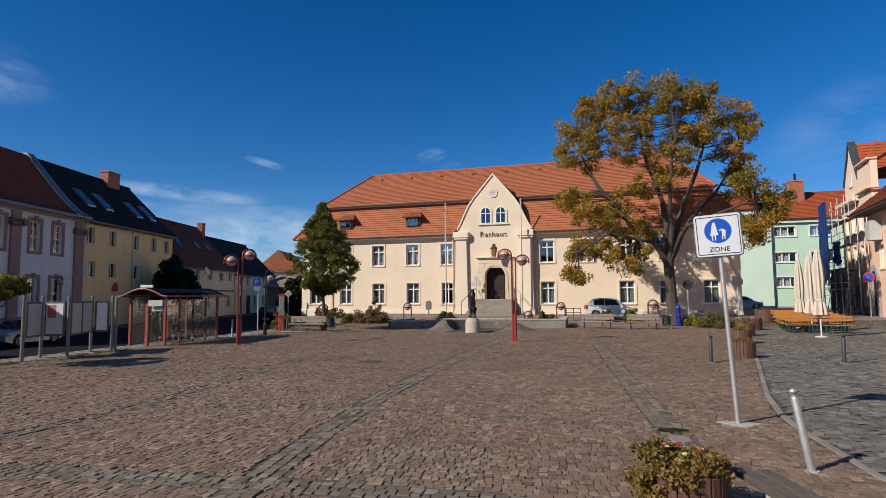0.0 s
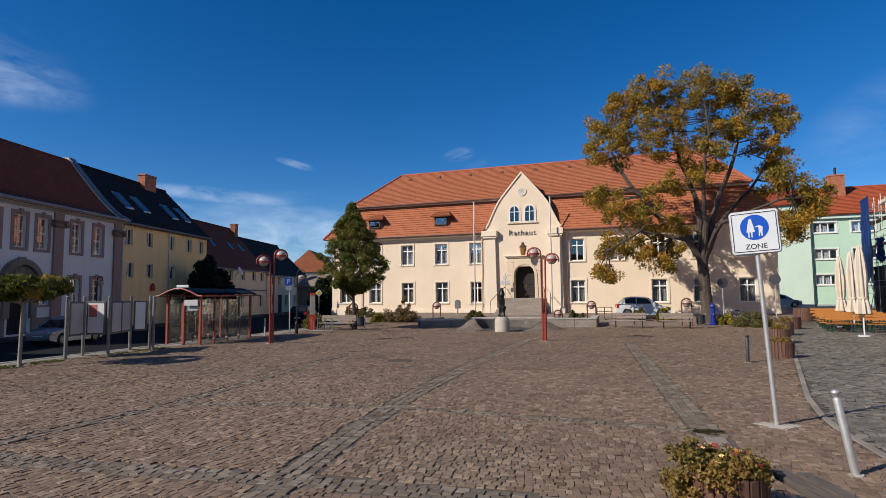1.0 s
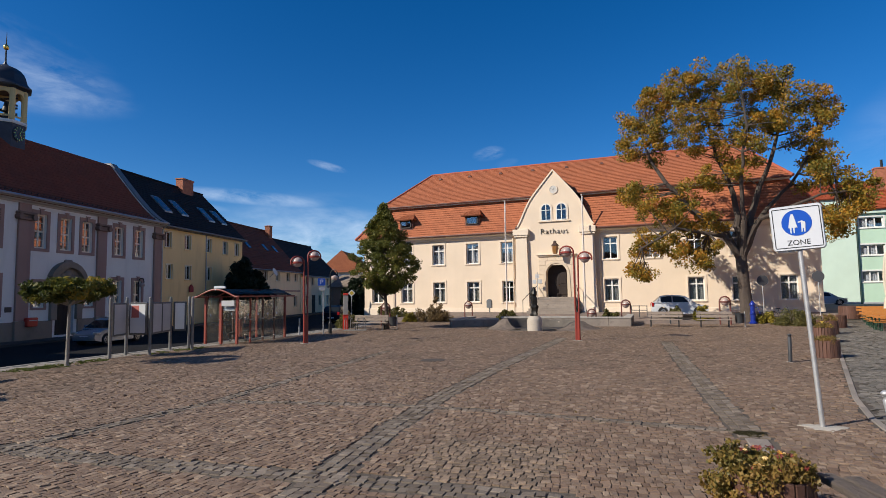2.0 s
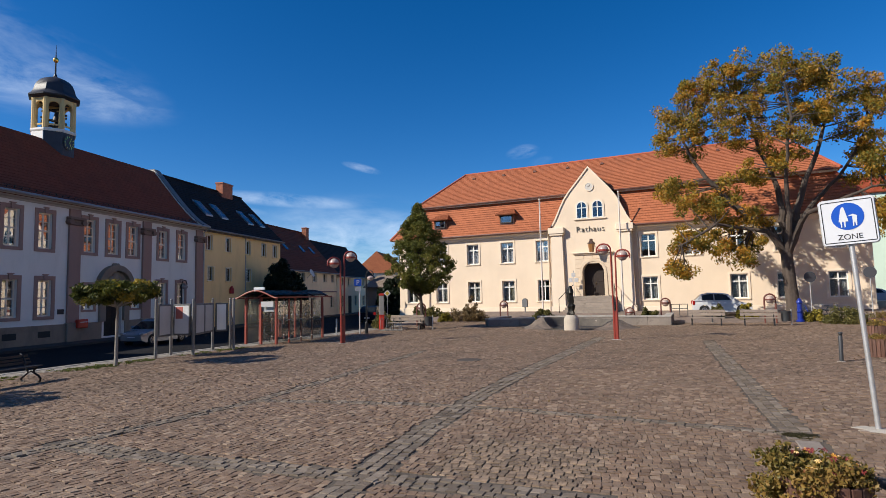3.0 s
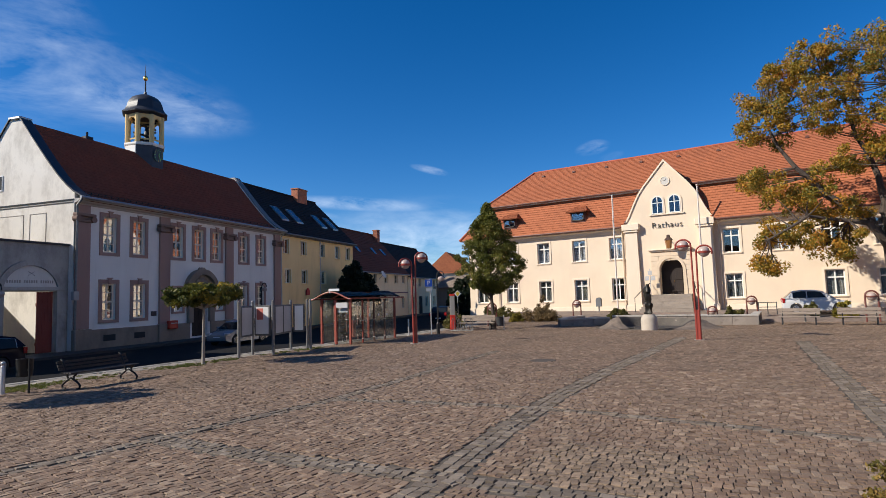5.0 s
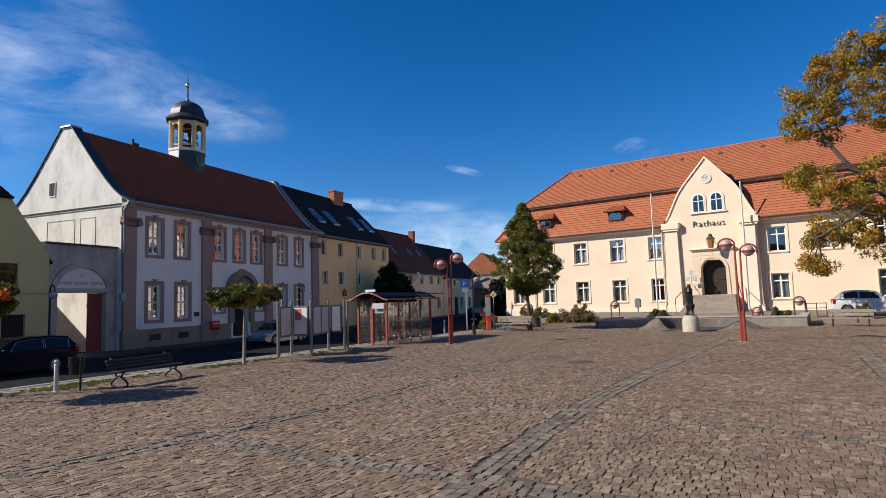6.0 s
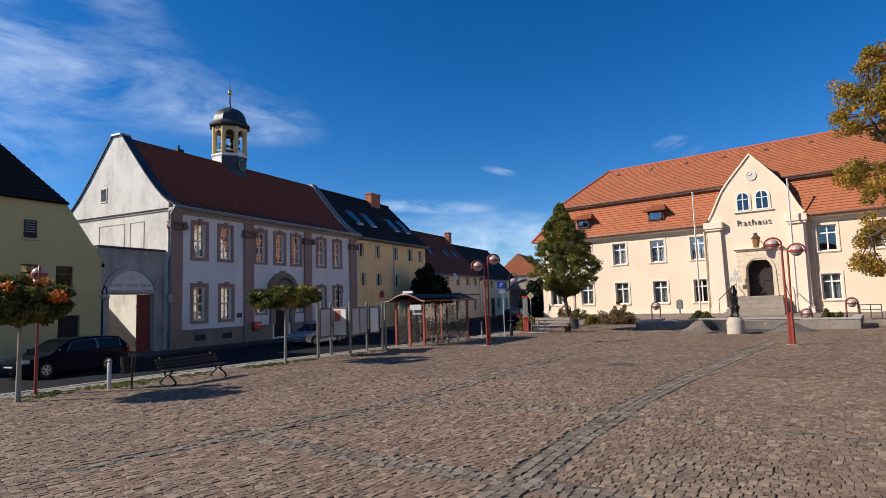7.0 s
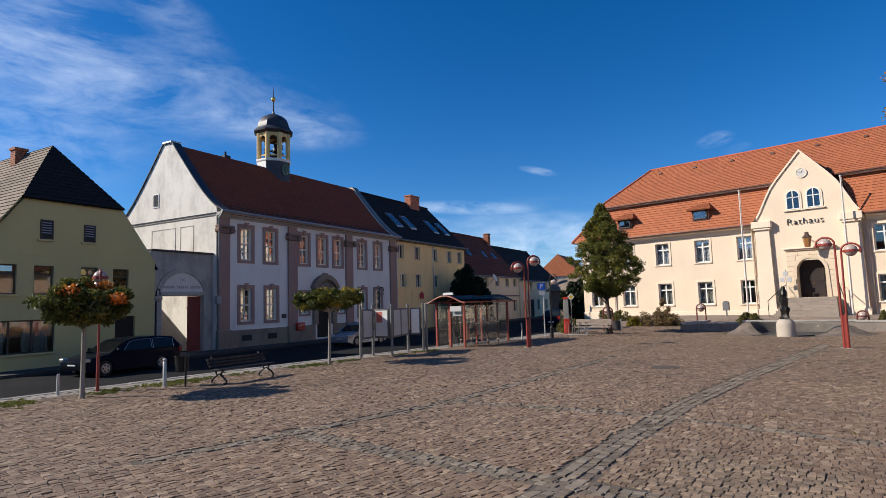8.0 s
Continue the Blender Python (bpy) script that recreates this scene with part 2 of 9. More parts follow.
RED_TILE = tiles("orange_red_clay_tiles", (0.40, 0.135, 0.065), 0.25, (0.2, 0.075, 0.045), 0.4)
DARK_TILE = tiles("brown_red_clay_tiles", (0.225, 0.06, 0.031), 0.22, (0.1, 0.045, 0.03), 0.5)
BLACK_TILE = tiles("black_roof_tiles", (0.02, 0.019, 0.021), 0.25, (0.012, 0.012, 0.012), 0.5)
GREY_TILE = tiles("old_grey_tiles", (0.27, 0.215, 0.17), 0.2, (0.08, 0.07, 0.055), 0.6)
GLASS = pane_glass("window_glass", 0.22)
DIM_GLASS = pane_glass("dim_window_glass", 0.06, (0.6, 0.62, 0.62))
SMOKED = pane_glass("smoked_glass", 0.1, (0.13, 0.115, 0.11), None)
HALL_GLASS = pane_glass("hall_window_glass", 0.1, (0.8, 0.82, 0.84))
OLD_GLASS = pane_glass("old_window_glass", 0.42, (0.45, 0.45, 0.45))
CLEAR = pane_glass("clear_glass", 0.1, (0.95, 0.96, 0.95), None, 0.03)
WHITE_FRAME = simple("white_window_paint", (0.7, 0.68, 0.63), 0.45, var=0.05, relief=0.05)
CREAM_FRAME = simple("cream_window_paint", (0.78, 0.65, 0.5), 0.5, var=0.08, relief=0.05)
BROWN_FRAME = simple("brown_window_paint", (0.05, 0.035, 0.025), 0.5, var=0.2, relief=0.1)
BLIND = simple("grey_blue_blind", (0.5, 0.51, 0.54), 0.9, var=0.1, small=18, stretch=(6, 6, 0.2), relief=0.3)
BLIND_DIM = simple("dim_grey_blind", (0.27, 0.27, 0.245), 0.9, var=0.15, small=18, stretch=(6, 6, 0.2), relief=0.3)
CURTAIN = simple("white_net_curtain", (0.78, 0.76, 0.70), 0.9, var=0.1, small=18, stretch=(6, 6, 0.2), relief=0.5)
# near-black plates for openings: the shade of unlit rooms put into the colour
ROOM_SHADE = simple("painted_room_shade", (0.03, 0.028, 0.026), 0.9, relief=0)
OAK_DARK = simple("dark_stained_oak", (0.022, 0.014, 0.011), 0.85, var=0.3, big=3, small=30, stretch=(6, 6, 0.6), relief=0.3)
LEAD = simple("dark_lead_sheet", (0.02, 0.022, 0.03), 0.5, 0.0, var=0.25, relief=0.1)
SLATE = simple("slate_cladding", (0.035, 0.04, 0.055), 0.6, var=0.3, small=12, relief=0.5)
GILT = simple("gilded_copper", (0.85, 0.52, 0.12), 0.25, 1.0, var=0.1, relief=0)
ZINC = simple("zinc_gutter", (0.35, 0.36, 0.37), 0.4, 0.8, var=0.2, relief=0.05)
STONE = simple("grey_granite", (0.36, 0.33, 0.29), 0.85, var=0.25, big=1.5, small=40, relief=0.4, spots=0.35)
STEP_STONE = simple("worn_step_stone", (0.26, 0.215, 0.175), 0.85, var=0.25, big=1.2, small=35, relief=0.35, spots=0.4)
BRICK = simple("red_brick", (0.36, 0.13, 0.07), 0.85, var=0.3, big=4, small=30, relief=0.4, per_piece=0.2)
RED_PAINT = simple("brick_red_lamp_paint", (0.23, 0.032, 0.02), 0.42, 0.0, var=0.15, relief=0.08, spots=0.2)
SHELTER_RED = simple("faded_red_steel", (0.25, 0.05, 0.032), 0.5, 0.0, var=0.15, relief=0.08)
DULL_GALV = simple("dull_galvanised_steel", (0.2, 0.195, 0.185), 0.5, 0.5, var=0.25, big=6, small=60, relief=0.1)
GALV = simple("galvanised_steel", (0.45, 0.45, 0.445), 0.52, 0.6, var=0.2, big=6, small=60, relief=0.1)
ANTHRACITE = simple("dark_grey_steel_paint", (0.05, 0.052, 0.055), 0.5, 0.3, var=0.2, relief=0.08)
BLACK_IRON = simple("black_cast_iron", (0.015, 0.015, 0.016), 0.5, 0.4, var=0.3, relief=0.1)
WEATHERED = simple("weathered_bench_wood", (0.27, 0.215, 0.17), 0.8, var=0.3, big=3, small=35, stretch=(0.8, 8, 8), relief=0.5, spots=0.3)
BROWN_WOOD = simple("brown_stained_wood", (0.11, 0.05, 0.032), 0.6, var=0.3, big=5, small=40, stretch=(6, 6, 0.8), relief=0.4, per_piece=0.18)
PALE_BARK = simple("pale_young_bark", (0.27, 0.24, 0.2), 0.9, var=0.3, big=3, small=20, stretch=(3, 3, 0.5), relief=0.7)
BARK = simple("grey_brown_bark", (0.078, 0.058, 0.045), 0.95, var=0.4, big=2, small=14, stretch=(3, 3, 0.5), relief=1.0)
# ---------------------------------------------------------------- mesh helpers


def thing(name, m=None, label="", category="", group="", kind=""):
    ob = new(name)
    ob.empty_display_size = 0.2
    if m is not None:
        ob.matrix_basis = m
    return tagged(ob, label, category, group, kind)


def mesh_of(bm, material, smooth=False):
    me = bpy.data.meshes.new("mesh")
    bmesh.ops.recalc_face_normals(bm, faces=bm.faces)
    bm.to_mesh(me)
    bm.free()
    for mt in (material if isinstance(material, (list, tuple)) else [material]):
        me.materials.append(mt)
    if smooth:
        me.polygons.foreach_set("use_smooth", [True] * len(me.polygons))
        me.set_sharp_from_angle(angle=radians(38))
    return me


def part(name, bm, material, parent, label="", m=None, smooth=False):
    ob = new(name, mesh_of(bm, material, smooth) if isinstance(bm, bmesh.types.BMesh) else bm)
    ob.parent = parent
    if m is not None:
        ob.matrix_basis = m
    return tagged(ob, label)


def solid(name, bm, material, label="", category="", group="", kind="", m=None, smooth=False):
    ob = new(name, mesh_of(bm, material, smooth) if isinstance(bm, bmesh.types.BMesh) else bm)
    if m is not None:
        ob.matrix_basis = m
    return tagged(ob, label, category, group, kind)


def box(bm, x0, x1, y0, y1, z0, z1, soft=0.0):
    vs = [bm.verts.new((x, y, z)) for x in (x0, x1) for y in (y0, y1) for z in (z0, z1)]
    fs = [bm.faces.new([vs[i] for i in q]) for q in ((0, 1, 3, 2), (4, 6, 7, 5), (0, 4, 5, 1), (2, 3, 7, 6), (0, 2, 6, 4), (1, 5, 7, 3))]
    if soft:
        es = list({e for f in fs for e in f.edges})
        bmesh.ops.bevel(bm, geom=es, offset=soft, segments=1, affect="EDGES", profile=0.5)
    return bm


def bar(bm, p0, p1, w, h=None, up=(0, 0, 1)):
    """A square bar from p0 to p1."""
    h = h or w
    p0, p1 = Vector(p0), Vector(p1)
    d = (p1 - p0).normalized()
    s = d.cross(Vector(up))
    s = s.normalized() if s.length > 1e-4 else Vector((1, 0, 0))
    u = s.cross(d)
    vs = [bm.verts.new(p + s * a * w / 2 + u * b * h / 2) for p in (p0, p1) for a, b in ((-1, -1), (1, -1), (1, 1), (-1, 1))]
    for q in ((0, 1, 2, 3), (7, 6, 5, 4), (0, 4, 5, 1), (1, 5, 6, 2), (2, 6, 7, 3), (3, 7, 4, 0)):
        bm.faces.new([vs[i] for i in q])
    return bm


def tube(bm, pts, radii, n=8, cap=True):
    """A round tube along points, with a radius at each."""
    pts = [Vector(p) for p in pts]
    if isinstance(radii, (int, float)):
        radii = [radii] * len(pts)
    rings, side = [], None
    for k, p in enumerate(pts):
        d = (pts[min(k + 1, len(pts) - 1)] - pts[max(k - 1, 0)]).normalized()
        if side is None:
            side = d.cross(Vector((0, 0, 1)))
            if side.length < 1e-3:
                side = Vector((1, 0, 0))
        side = (side - d * side.dot(d)).normalized()
        o = d.cross(side)
        rings.append([bm.verts.new(p + (side * math.cos(a) + o * math.sin(a)) * radii[k]) for a in (2 * math.pi * i / n for i in range(n))])
    for a, b in zip(rings, rings[1:]):
        for i in range(n):
            bm.faces.new((a[i], a[(i + 1) % n], b[(i + 1) % n], b[i]))
    if cap:
        bm.faces.new(rings[0][::-1])
        bm.faces.new(rings[-1])
    return bm


def turned(bm, profile, n=16, centre=(0, 0), start=0.0):
    """A body turned about an upright axis: profile of (radius, z)."""
    rings = []
    for r, z in profile:
        rings.append([bm.verts.new((centre[0] + r * math.cos(start + 2 * math.pi * i / n), centre[1] + r * math.sin(start + 2 * math.pi * i / n), z)) for i in range(n)])
    for a, b in zip(rings, rings[1:]):
        for i in range(n):
            bm.faces.new((a[i], a[(i + 1) % n], b[(i + 1) % n], b[i]))
    bm.faces.new(rings[0][::-1])
    bm.faces.new(rings[-1])
    return bm


def ball(bm, c, r, sx=1, sy=1, sz=1, u=14, v=9):
    made = bmesh.ops.create_uvsphere(bm, u_segments=u, v_segments=v, radius=r)
    bmesh.ops.transform(bm, matrix=Matrix.Translation(c) @ Matrix.Diagonal((sx, sy, sz, 1)), verts=made["verts"])
    return bm


def slab(bm, outline, y0, y1):
    """An upright plate: outline of (x, z) pulled from y0 to y1."""
    a = [bm.verts.new((x, y0, z)) for x, z in outline]
    b = [bm.verts.new((x, y1, z)) for x, z in outline]
    n = len(outline)
    bm.faces.new(a)
    bm.faces.new(b[::-1])
    for i in range(n):
        bm.faces.new((a[i], b[i], b[(i + 1) % n], a[(i + 1) % n]))
    return bm


def slab_z(bm, outline, z0, z1):
    """A lying plate: outline of (x, y) pulled from z0 to z1."""
    a = [bm.verts.new((x, y, z0)) for x, y in outline]
    b = [bm.verts.new((x, y, z1)) for x, y in outline]
    n = len(outline)
    bm.faces.new(a[::-1])
    bm.faces.new(b)
    for i in range(n):
        bm.faces.new((a[i], a[(i + 1) % n], b[(i + 1) % n], b[i]))
    return bm


def arc(cx, cz, r, a0, a1, n):
    return [(cx + r * math.cos(radians(a0 + (a1 - a0) * k / n)), cz + r * math.sin(radians(a0 + (a1 - a0) * k / n))) for k in range(n + 1)]


def wall_bm(x0, x1, z0, z1, holes=(), t=0.4, y=0.0):
    """A wall in the plane y, thickness t behind it, with openings (x0, x1, z0, z1) that go through."""
    bm = bmesh.new()
    xs = sorted({x0, x1, *[v for h in holes for v in h[:2]]})
    zs = sorted({z0, z1, *[v for h in holes for v in h[2:4]]})
    vert = {}

    def v(i, k, j):
        key = (i, k, j)
        if key not in vert:
            vert[key] = bm.verts.new((xs[i], y + (t if j else 0), zs[k]))
        return vert[key]

    def filled(i, k):
        if not (0 <= i < len(xs) - 1 and 0 <= k < len(zs) - 1):
            return False
        cx, cz = (xs[i] + xs[i + 1]) / 2, (zs[k] + zs[k + 1]) / 2
        return not any(h[0] < cx < h[1] and h[2] < cz < h[3] for h in holes)

    for i in range(len(xs) - 1):
        for k in range(len(zs) - 1):
            if not filled(i, k):
                continue
            bm.faces.new((v(i, k, 0), v(i + 1, k, 0), v(i + 1, k + 1, 0), v(i, k + 1, 0)))
            bm.faces.new((v(i, k, 1), v(i, k + 1, 1), v(i + 1, k + 1, 1), v(i + 1, k, 1)))
            for di, dk, a, b in ((-1, 0, (i, k), (i, k + 1)), (1, 0, (i + 1, k), (i + 1, k + 1)), (0, -1, (i, k), (i + 1, k)), (0, 1, (i, k + 1), (i + 1, k + 1))):
                if not filled(i + di, k + dk):
                    bm.faces.new((v(*a, 0), v(*b, 0), v(*b, 1), v(*a, 1)))
    return bm


def roof_part(name, slopes, material, parent, course=0.33, lift=0.035, label=""):
    """Roof slopes (bottom left, bottom right, top right, top left), each a part laid in overlapping courses."""
    for bl, br, tr, tl in slopes:
        bm = bmesh.new()
        uv = bm.loops.layers.uv.new("roof")
        bl, br, tr, tl = (Vector(p) for p in (bl, br, tr, tl))
        nrm = (br - bl).cross(tl - bl).normalized()
        if nrm.z < 0:
            nrm = -nrm
        along = (br - bl).normalized()
        rise = ((tl + tr) / 2 - (bl + br) / 2).length
        count = max(1, round(rise / course))
        low_l, low_r = bm.verts.new(bl - nrm * 0.04), bm.verts.new(br - nrm * 0.04)
        for i in range(count):
            f0, f1 = i / count, (i + 1) / count
            a, b = bm.verts.new(bl.lerp(tl, f0) + nrm * lift), bm.verts.new(br.lerp(tr, f0) + nrm * lift)
            c, d = bm.verts.new(br.lerp(tr, f1)), bm.verts.new(bl.lerp(tl, f1))
            # risers take the dark mortar tone: course shadow put into the colour
            for q, vv in (((low_l, low_r, b, a), (i, i, i, i)), ((a, b, c, d), (i + 0.1, i + 0.1, i + 0.9, i + 0.9))):
                fc = bm.faces.new(q)
                for lp, w in zip(fc.loops, vv):
                    lp[uv].uv = ((lp.vert.co - bl).dot(along) + (i % 2) * 0.12 + 100, w)
            low_l, low_r = d, c
        # underside
        u = [bm.verts.new(p - nrm * 0.09) for p in (bl, br, tr, tl)]
        top = [low_l, low_r]
        bm.verts.ensure_lookup_table()
        f0 = bm.verts[0], bm.verts[1]
        bm.faces.new((u[3], u[2], u[1], u[0]))
        bm.faces.new((u[0], u[1], f0[1], f0[0]))
        bm.faces.new((top[0], top[1], u[2], u[3]))
        me = bpy.data.meshes.new("roof")
        bm.to_mesh(me)
        bm.free()
        me.materials.append(material)
        ob = new(name, me)
        ob.parent = parent
        tagged(ob, label)


def window_unit(parent, w, h, m, paint, panes=2, transoms=(0.66,), bars=0, depth=0.14, fr=0.07, sill=None, sill_mat=None, curtain=None, glass=None, surround=0.0, sur_mat=None, key=False, cloth=None):
    """A window whose lower left corner of the opening is the origin, facing -y: frame and glazing bars, panes, sill, surround, curtain."""
    y0, y1 = depth, depth + 0.06
    cols, rows_ = [], []
    cut = [fr] + [v for k in range(1, panes) for v in (w * k / panes - fr * 0.55, w * k / panes + fr * 0.55)] + [w - fr]
    cols = list(zip(cut[::2], cut[1::2]))
    marks = sorted([(h * t, fr * 0.55) for t in transoms] + [(h * t, 0.017) for t in (bars if isinstance(bars, (tuple, list)) else ())])
    cut = [fr] + [v for c, e in marks for v in (c - e, c + e)] + [h - fr]
    rows_ = list(zip(cut[::2], cut[1::2]))
    bm = wall_bm(0, w, 0, h, [(a, b, c, d) for a, b in cols for c, d in rows_], 0.06, y0)
    win = part("window", bm, paint, parent, m=m)
    for k in range(panes):
        bm = bmesh.new()
        box(bm, w * k / panes + 0.01, w * (k + 1) / panes - 0.01, y0 + 0.02, y0 + 0.03, 0.02, h - 0.02)
        pn = part("pane", bm, glass or GLASS, win)
        pn.visible_shadow = False
    if sill:
        bm = bmesh.new()
        box(bm, -sill, w + sill, -0.09, depth, -0.09, -0.002, 0.012)
        part("sill", bm, sill_mat, win)
    if surround:
        s, t0 = surround, -0.045
        sur = part("surround", wall_bm(-s, w + s, -s * 0.8, h + s, [(-0.003, w + 0.003, -0.003, h + 0.003)], 0.065, t0), sur_mat, win)
        if key:
            bm = bmesh.new()
            slab(bm, [(w / 2 - 0.09, h - 0.02), (w / 2 + 0.09, h - 0.02), (w / 2 + 0.12, h + s + 0.05), (w / 2 + 0.19, h + s + 0.05), (w / 2 + 0.19, h + s + 0.1), (w / 2 - 0.19, h + s + 0.1), (w / 2 - 0.19, h + s + 0.05), (w / 2 - 0.12, h + s + 0.05)], t0 - 0.05, t0 - 0.001)
            part("keystone", bm, sur_mat, win)
    if curtain:
        bm = bmesh.new()
        n = 26
        for lo, hi in curtain:
            cols = []
            for k in range(n + 1):
                x = 0.02 + (w - 0.04) * (lo + (hi - lo) * k / n)
                yy = y1 + 0.14 + 0.025 * math.sin(k * 1.9)
                cols.append((bm.verts.new((x, yy, 0.02)), bm.verts.new((x, yy, h - 0.02))))
            for a, b in zip(cols, cols[1:]):
                bm.faces.new((a[0], b[0], b[1], a[1]))
        part("curtain", bm, cloth or CURTAIN, win, "white net curtain" if not cloth else "yellow curtain" if cloth.name.startswith("yellow") else "grey blind")
    return win


def ribbon(bm, line, thick, a, b, along="x"):
    """A bent slab that follows a line of (run, height), from a to b across."""
    def vert(c, r, z):
        return bm.verts.new((c, r, z) if along == "x" else (r, c, z))
    g = [[vert(a, r, z), vert(b, r, z), vert(b, r, z + thick), vert(a, r, z + thick)] for r, z in line]
    for p, q in zip(g, g[1:]):
        for i in range(4):
            bm.faces.new((p[i], q[i], q[(i + 1) % 4], p[(i + 1) % 4]))
    bm.faces.new(g[0]), bm.faces.new(g[-1][::-1])


def band(bm, outer, inner, y0, y1, closed=False):
    """One connected moulding between two lines of (x, z), pulled from y0 to y1."""
    g = [[bm.verts.new((p[0], y0, p[1])), bm.verts.new((q[0], y0, q[1])), bm.verts.new((q[0], y1, q[1])), bm.verts.new((p[0], y1, p[1]))] for p, q in zip(outer, inner)]
    pairs = list(zip(g, g[1:])) + ([(g[-1], g[0])] if closed else [])
    for a, b in pairs:
        for i in range(4):
            bm.faces.new((a[i], b[i], b[(i + 1) % 4], a[(i + 1) % 4]))
    if not closed:
        bm.faces.new(g[0]), bm.faces.new(g[-1][::-1])
    return bm


def at(x, z, y=0.0):
    return Matrix.Translation((x, y, z))


def house_box(parent, x0, x1, z0, z1, depth, mat, t=0.4, right=True, left=True, base="wall"):
    """Back and side walls of a house whose front is built apart."""
    bm = bmesh.new()
    box(bm, x0, x1, depth - t, depth, z0, z1)
    part(base, bm, mat, parent)
    for on, a, b in ((left, x0, x0 + t), (right, x1 - t, x1)):
        if on:
            bm = bmesh.new()
            box(bm, a, b, t + 0.002, depth - t - 0.002, z0, z1)
            part(base, bm, mat, parent)


def gable_wall(parent, x, t, y0, y1, z0, outline, mat, name="gable_wall", holes=()):
    """A gable in the plane x, of thickness t towards +x: outline of (y, z) above z0."""
    bm = bmesh.new()
    a = [bm.verts.new((x, y, z)) for y, z in outline]
    b = [bm.verts.new((x + t, y, z)) for y, z in outline]
    n = len(outline)
    bm.faces.new(a)
    bm.faces.new(b[::-1])
    for i in range(n):
        bm.faces.new((a[i], b[i], b[(i + 1) % n], a[(i + 1) % n]))
    return part(name, bm, mat, parent)
# ---------------------------------------------------------------- ground


def step01(v):
    v = max(0.0, min(1.0, v))
    return v * v * (3 - 2 * v)


def gz(x, y):
    """Height of the square: level, rising to the terrace before the town hall."""
    return 0.5 * step01((y - 40.5) / 9) * step01((x + 33) / 6)


def line_x(line, y):
    for (xa, ya), (xb, yb) in zip(line, line[1:]):
        if ya <= y <= yb:
            return xa + (xb - xa) * (y - ya) / (yb - ya)
    return line[0][0] if y < line[0][1] else line[-1][0]


KERB = [(-18.6, -30), (-19.5, -2), (-19.9, 3), (-20.5, 8), (-20.95, 12.5), (-21.3, 20), (-21.6, 28), (-22.3, 35), (-24.5, 42), (-28, 50), (-36, 62)]
STRIP_R = [(3.3, -20), (2.95, 8), (2.7, 11.5), (2.99, 14.1), (4.14, 20.6), (6.0, 31), (8.4, 45)]

GROUND_M = simple("distant_earth", (0.12, 0.11, 0.085), 0.95, var=0.3, big=0.05, small=1.0, relief=0.2)
bm = bmesh.new()
box(bm, -900, 900, -900, 900, -1.2, -0.22)
solid("ground", bm, GROUND_M, "flat brown earth that reaches the horizon", "ground", kind="structure")

# darker than asphalt is: the houses' shade is put into the colour
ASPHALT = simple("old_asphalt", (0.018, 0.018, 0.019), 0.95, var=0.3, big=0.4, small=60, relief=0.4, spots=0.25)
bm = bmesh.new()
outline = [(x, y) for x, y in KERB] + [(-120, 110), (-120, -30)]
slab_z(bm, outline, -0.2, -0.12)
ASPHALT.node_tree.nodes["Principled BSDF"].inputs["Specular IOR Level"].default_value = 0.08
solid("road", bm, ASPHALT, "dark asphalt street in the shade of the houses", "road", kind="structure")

BED = simple("sandy_paving_bed", (0.09, 0.072, 0.055), 0.95, var=0.35, big=0.6, small=30, relief=0.5)
FAR_SETTS, fn, fl, fb = node_mat("far_setts")
vor = fn.new("ShaderNodeTexVoronoi")
vor.inputs["Scale"].default_value = 5.2
ftc = fn.new("ShaderNodeTexCoord")
fl.new(ftc.outputs["Object"], vor.inputs["Vector"])
fcol = mixed(fn, fl, vor.outputs["Color"], (0.13, 0.1, 0.08), (0.28, 0.2, 0.155))
fcol = mixed(fn, fl, noise_of(fn, fl, 0.35, 6, 0.65, 0.4, 0.75), fcol, (0.13, 0.105, 0.085))
fl.new(fcol, fb.inputs["Base Color"])
fb.inputs["Roughness"].default_value = 0.85
bump(fn, fl, fb, vor.outputs["Distance"], 0.6, -0.04)

# bed of the square: a sheet of strips from kerb to the far right, with the rise
bm = bmesh.new()
rows, ny, nx = [], 60, 44
for j in range(ny + 1):
    y = -30 + (110 * j / ny)
    xl = line_x(KERB, y)
    rows.append([bm.verts.new((xl + (90 - xl) * (i / nx) ** 1.25, y, gz(xl + (90 - xl) * (i / nx) ** 1.25, y) - 0.016)) for i in range(nx + 1)])
for a, b in zip(rows, rows[1:]):
    for i in range(nx):
        f = bm.faces.new((a[i], a[i + 1], b[i + 1], b[i]))
        f.material_index = 1 if f.calc_center_median().y > 37 else 0
plaza = solid("pavement", bm, [BED, FAR_SETTS], "square paved with brown and grey stone setts", "pavement", kind="structure")

ROW_O, ROW_U = Vector((-32.07, 14.15, 0)), Vector((-0.25988, 0.96564, 0))
ROW_M = Matrix.Translation(ROW_O) @ Matrix.Rotation(math.atan2(ROW_U.y, ROW_U.x), 4, "Z")
# footway along the row of houses, with its kerb
bm = bmesh.new()
box(bm, -30, 75, -1.9, 0.6, -0.2, 0.0)
# near-black slabs: the deep shade of the street is put into their colour
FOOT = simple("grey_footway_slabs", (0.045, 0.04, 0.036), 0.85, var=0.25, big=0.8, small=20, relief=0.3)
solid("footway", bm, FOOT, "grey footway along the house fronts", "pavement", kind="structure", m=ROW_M)

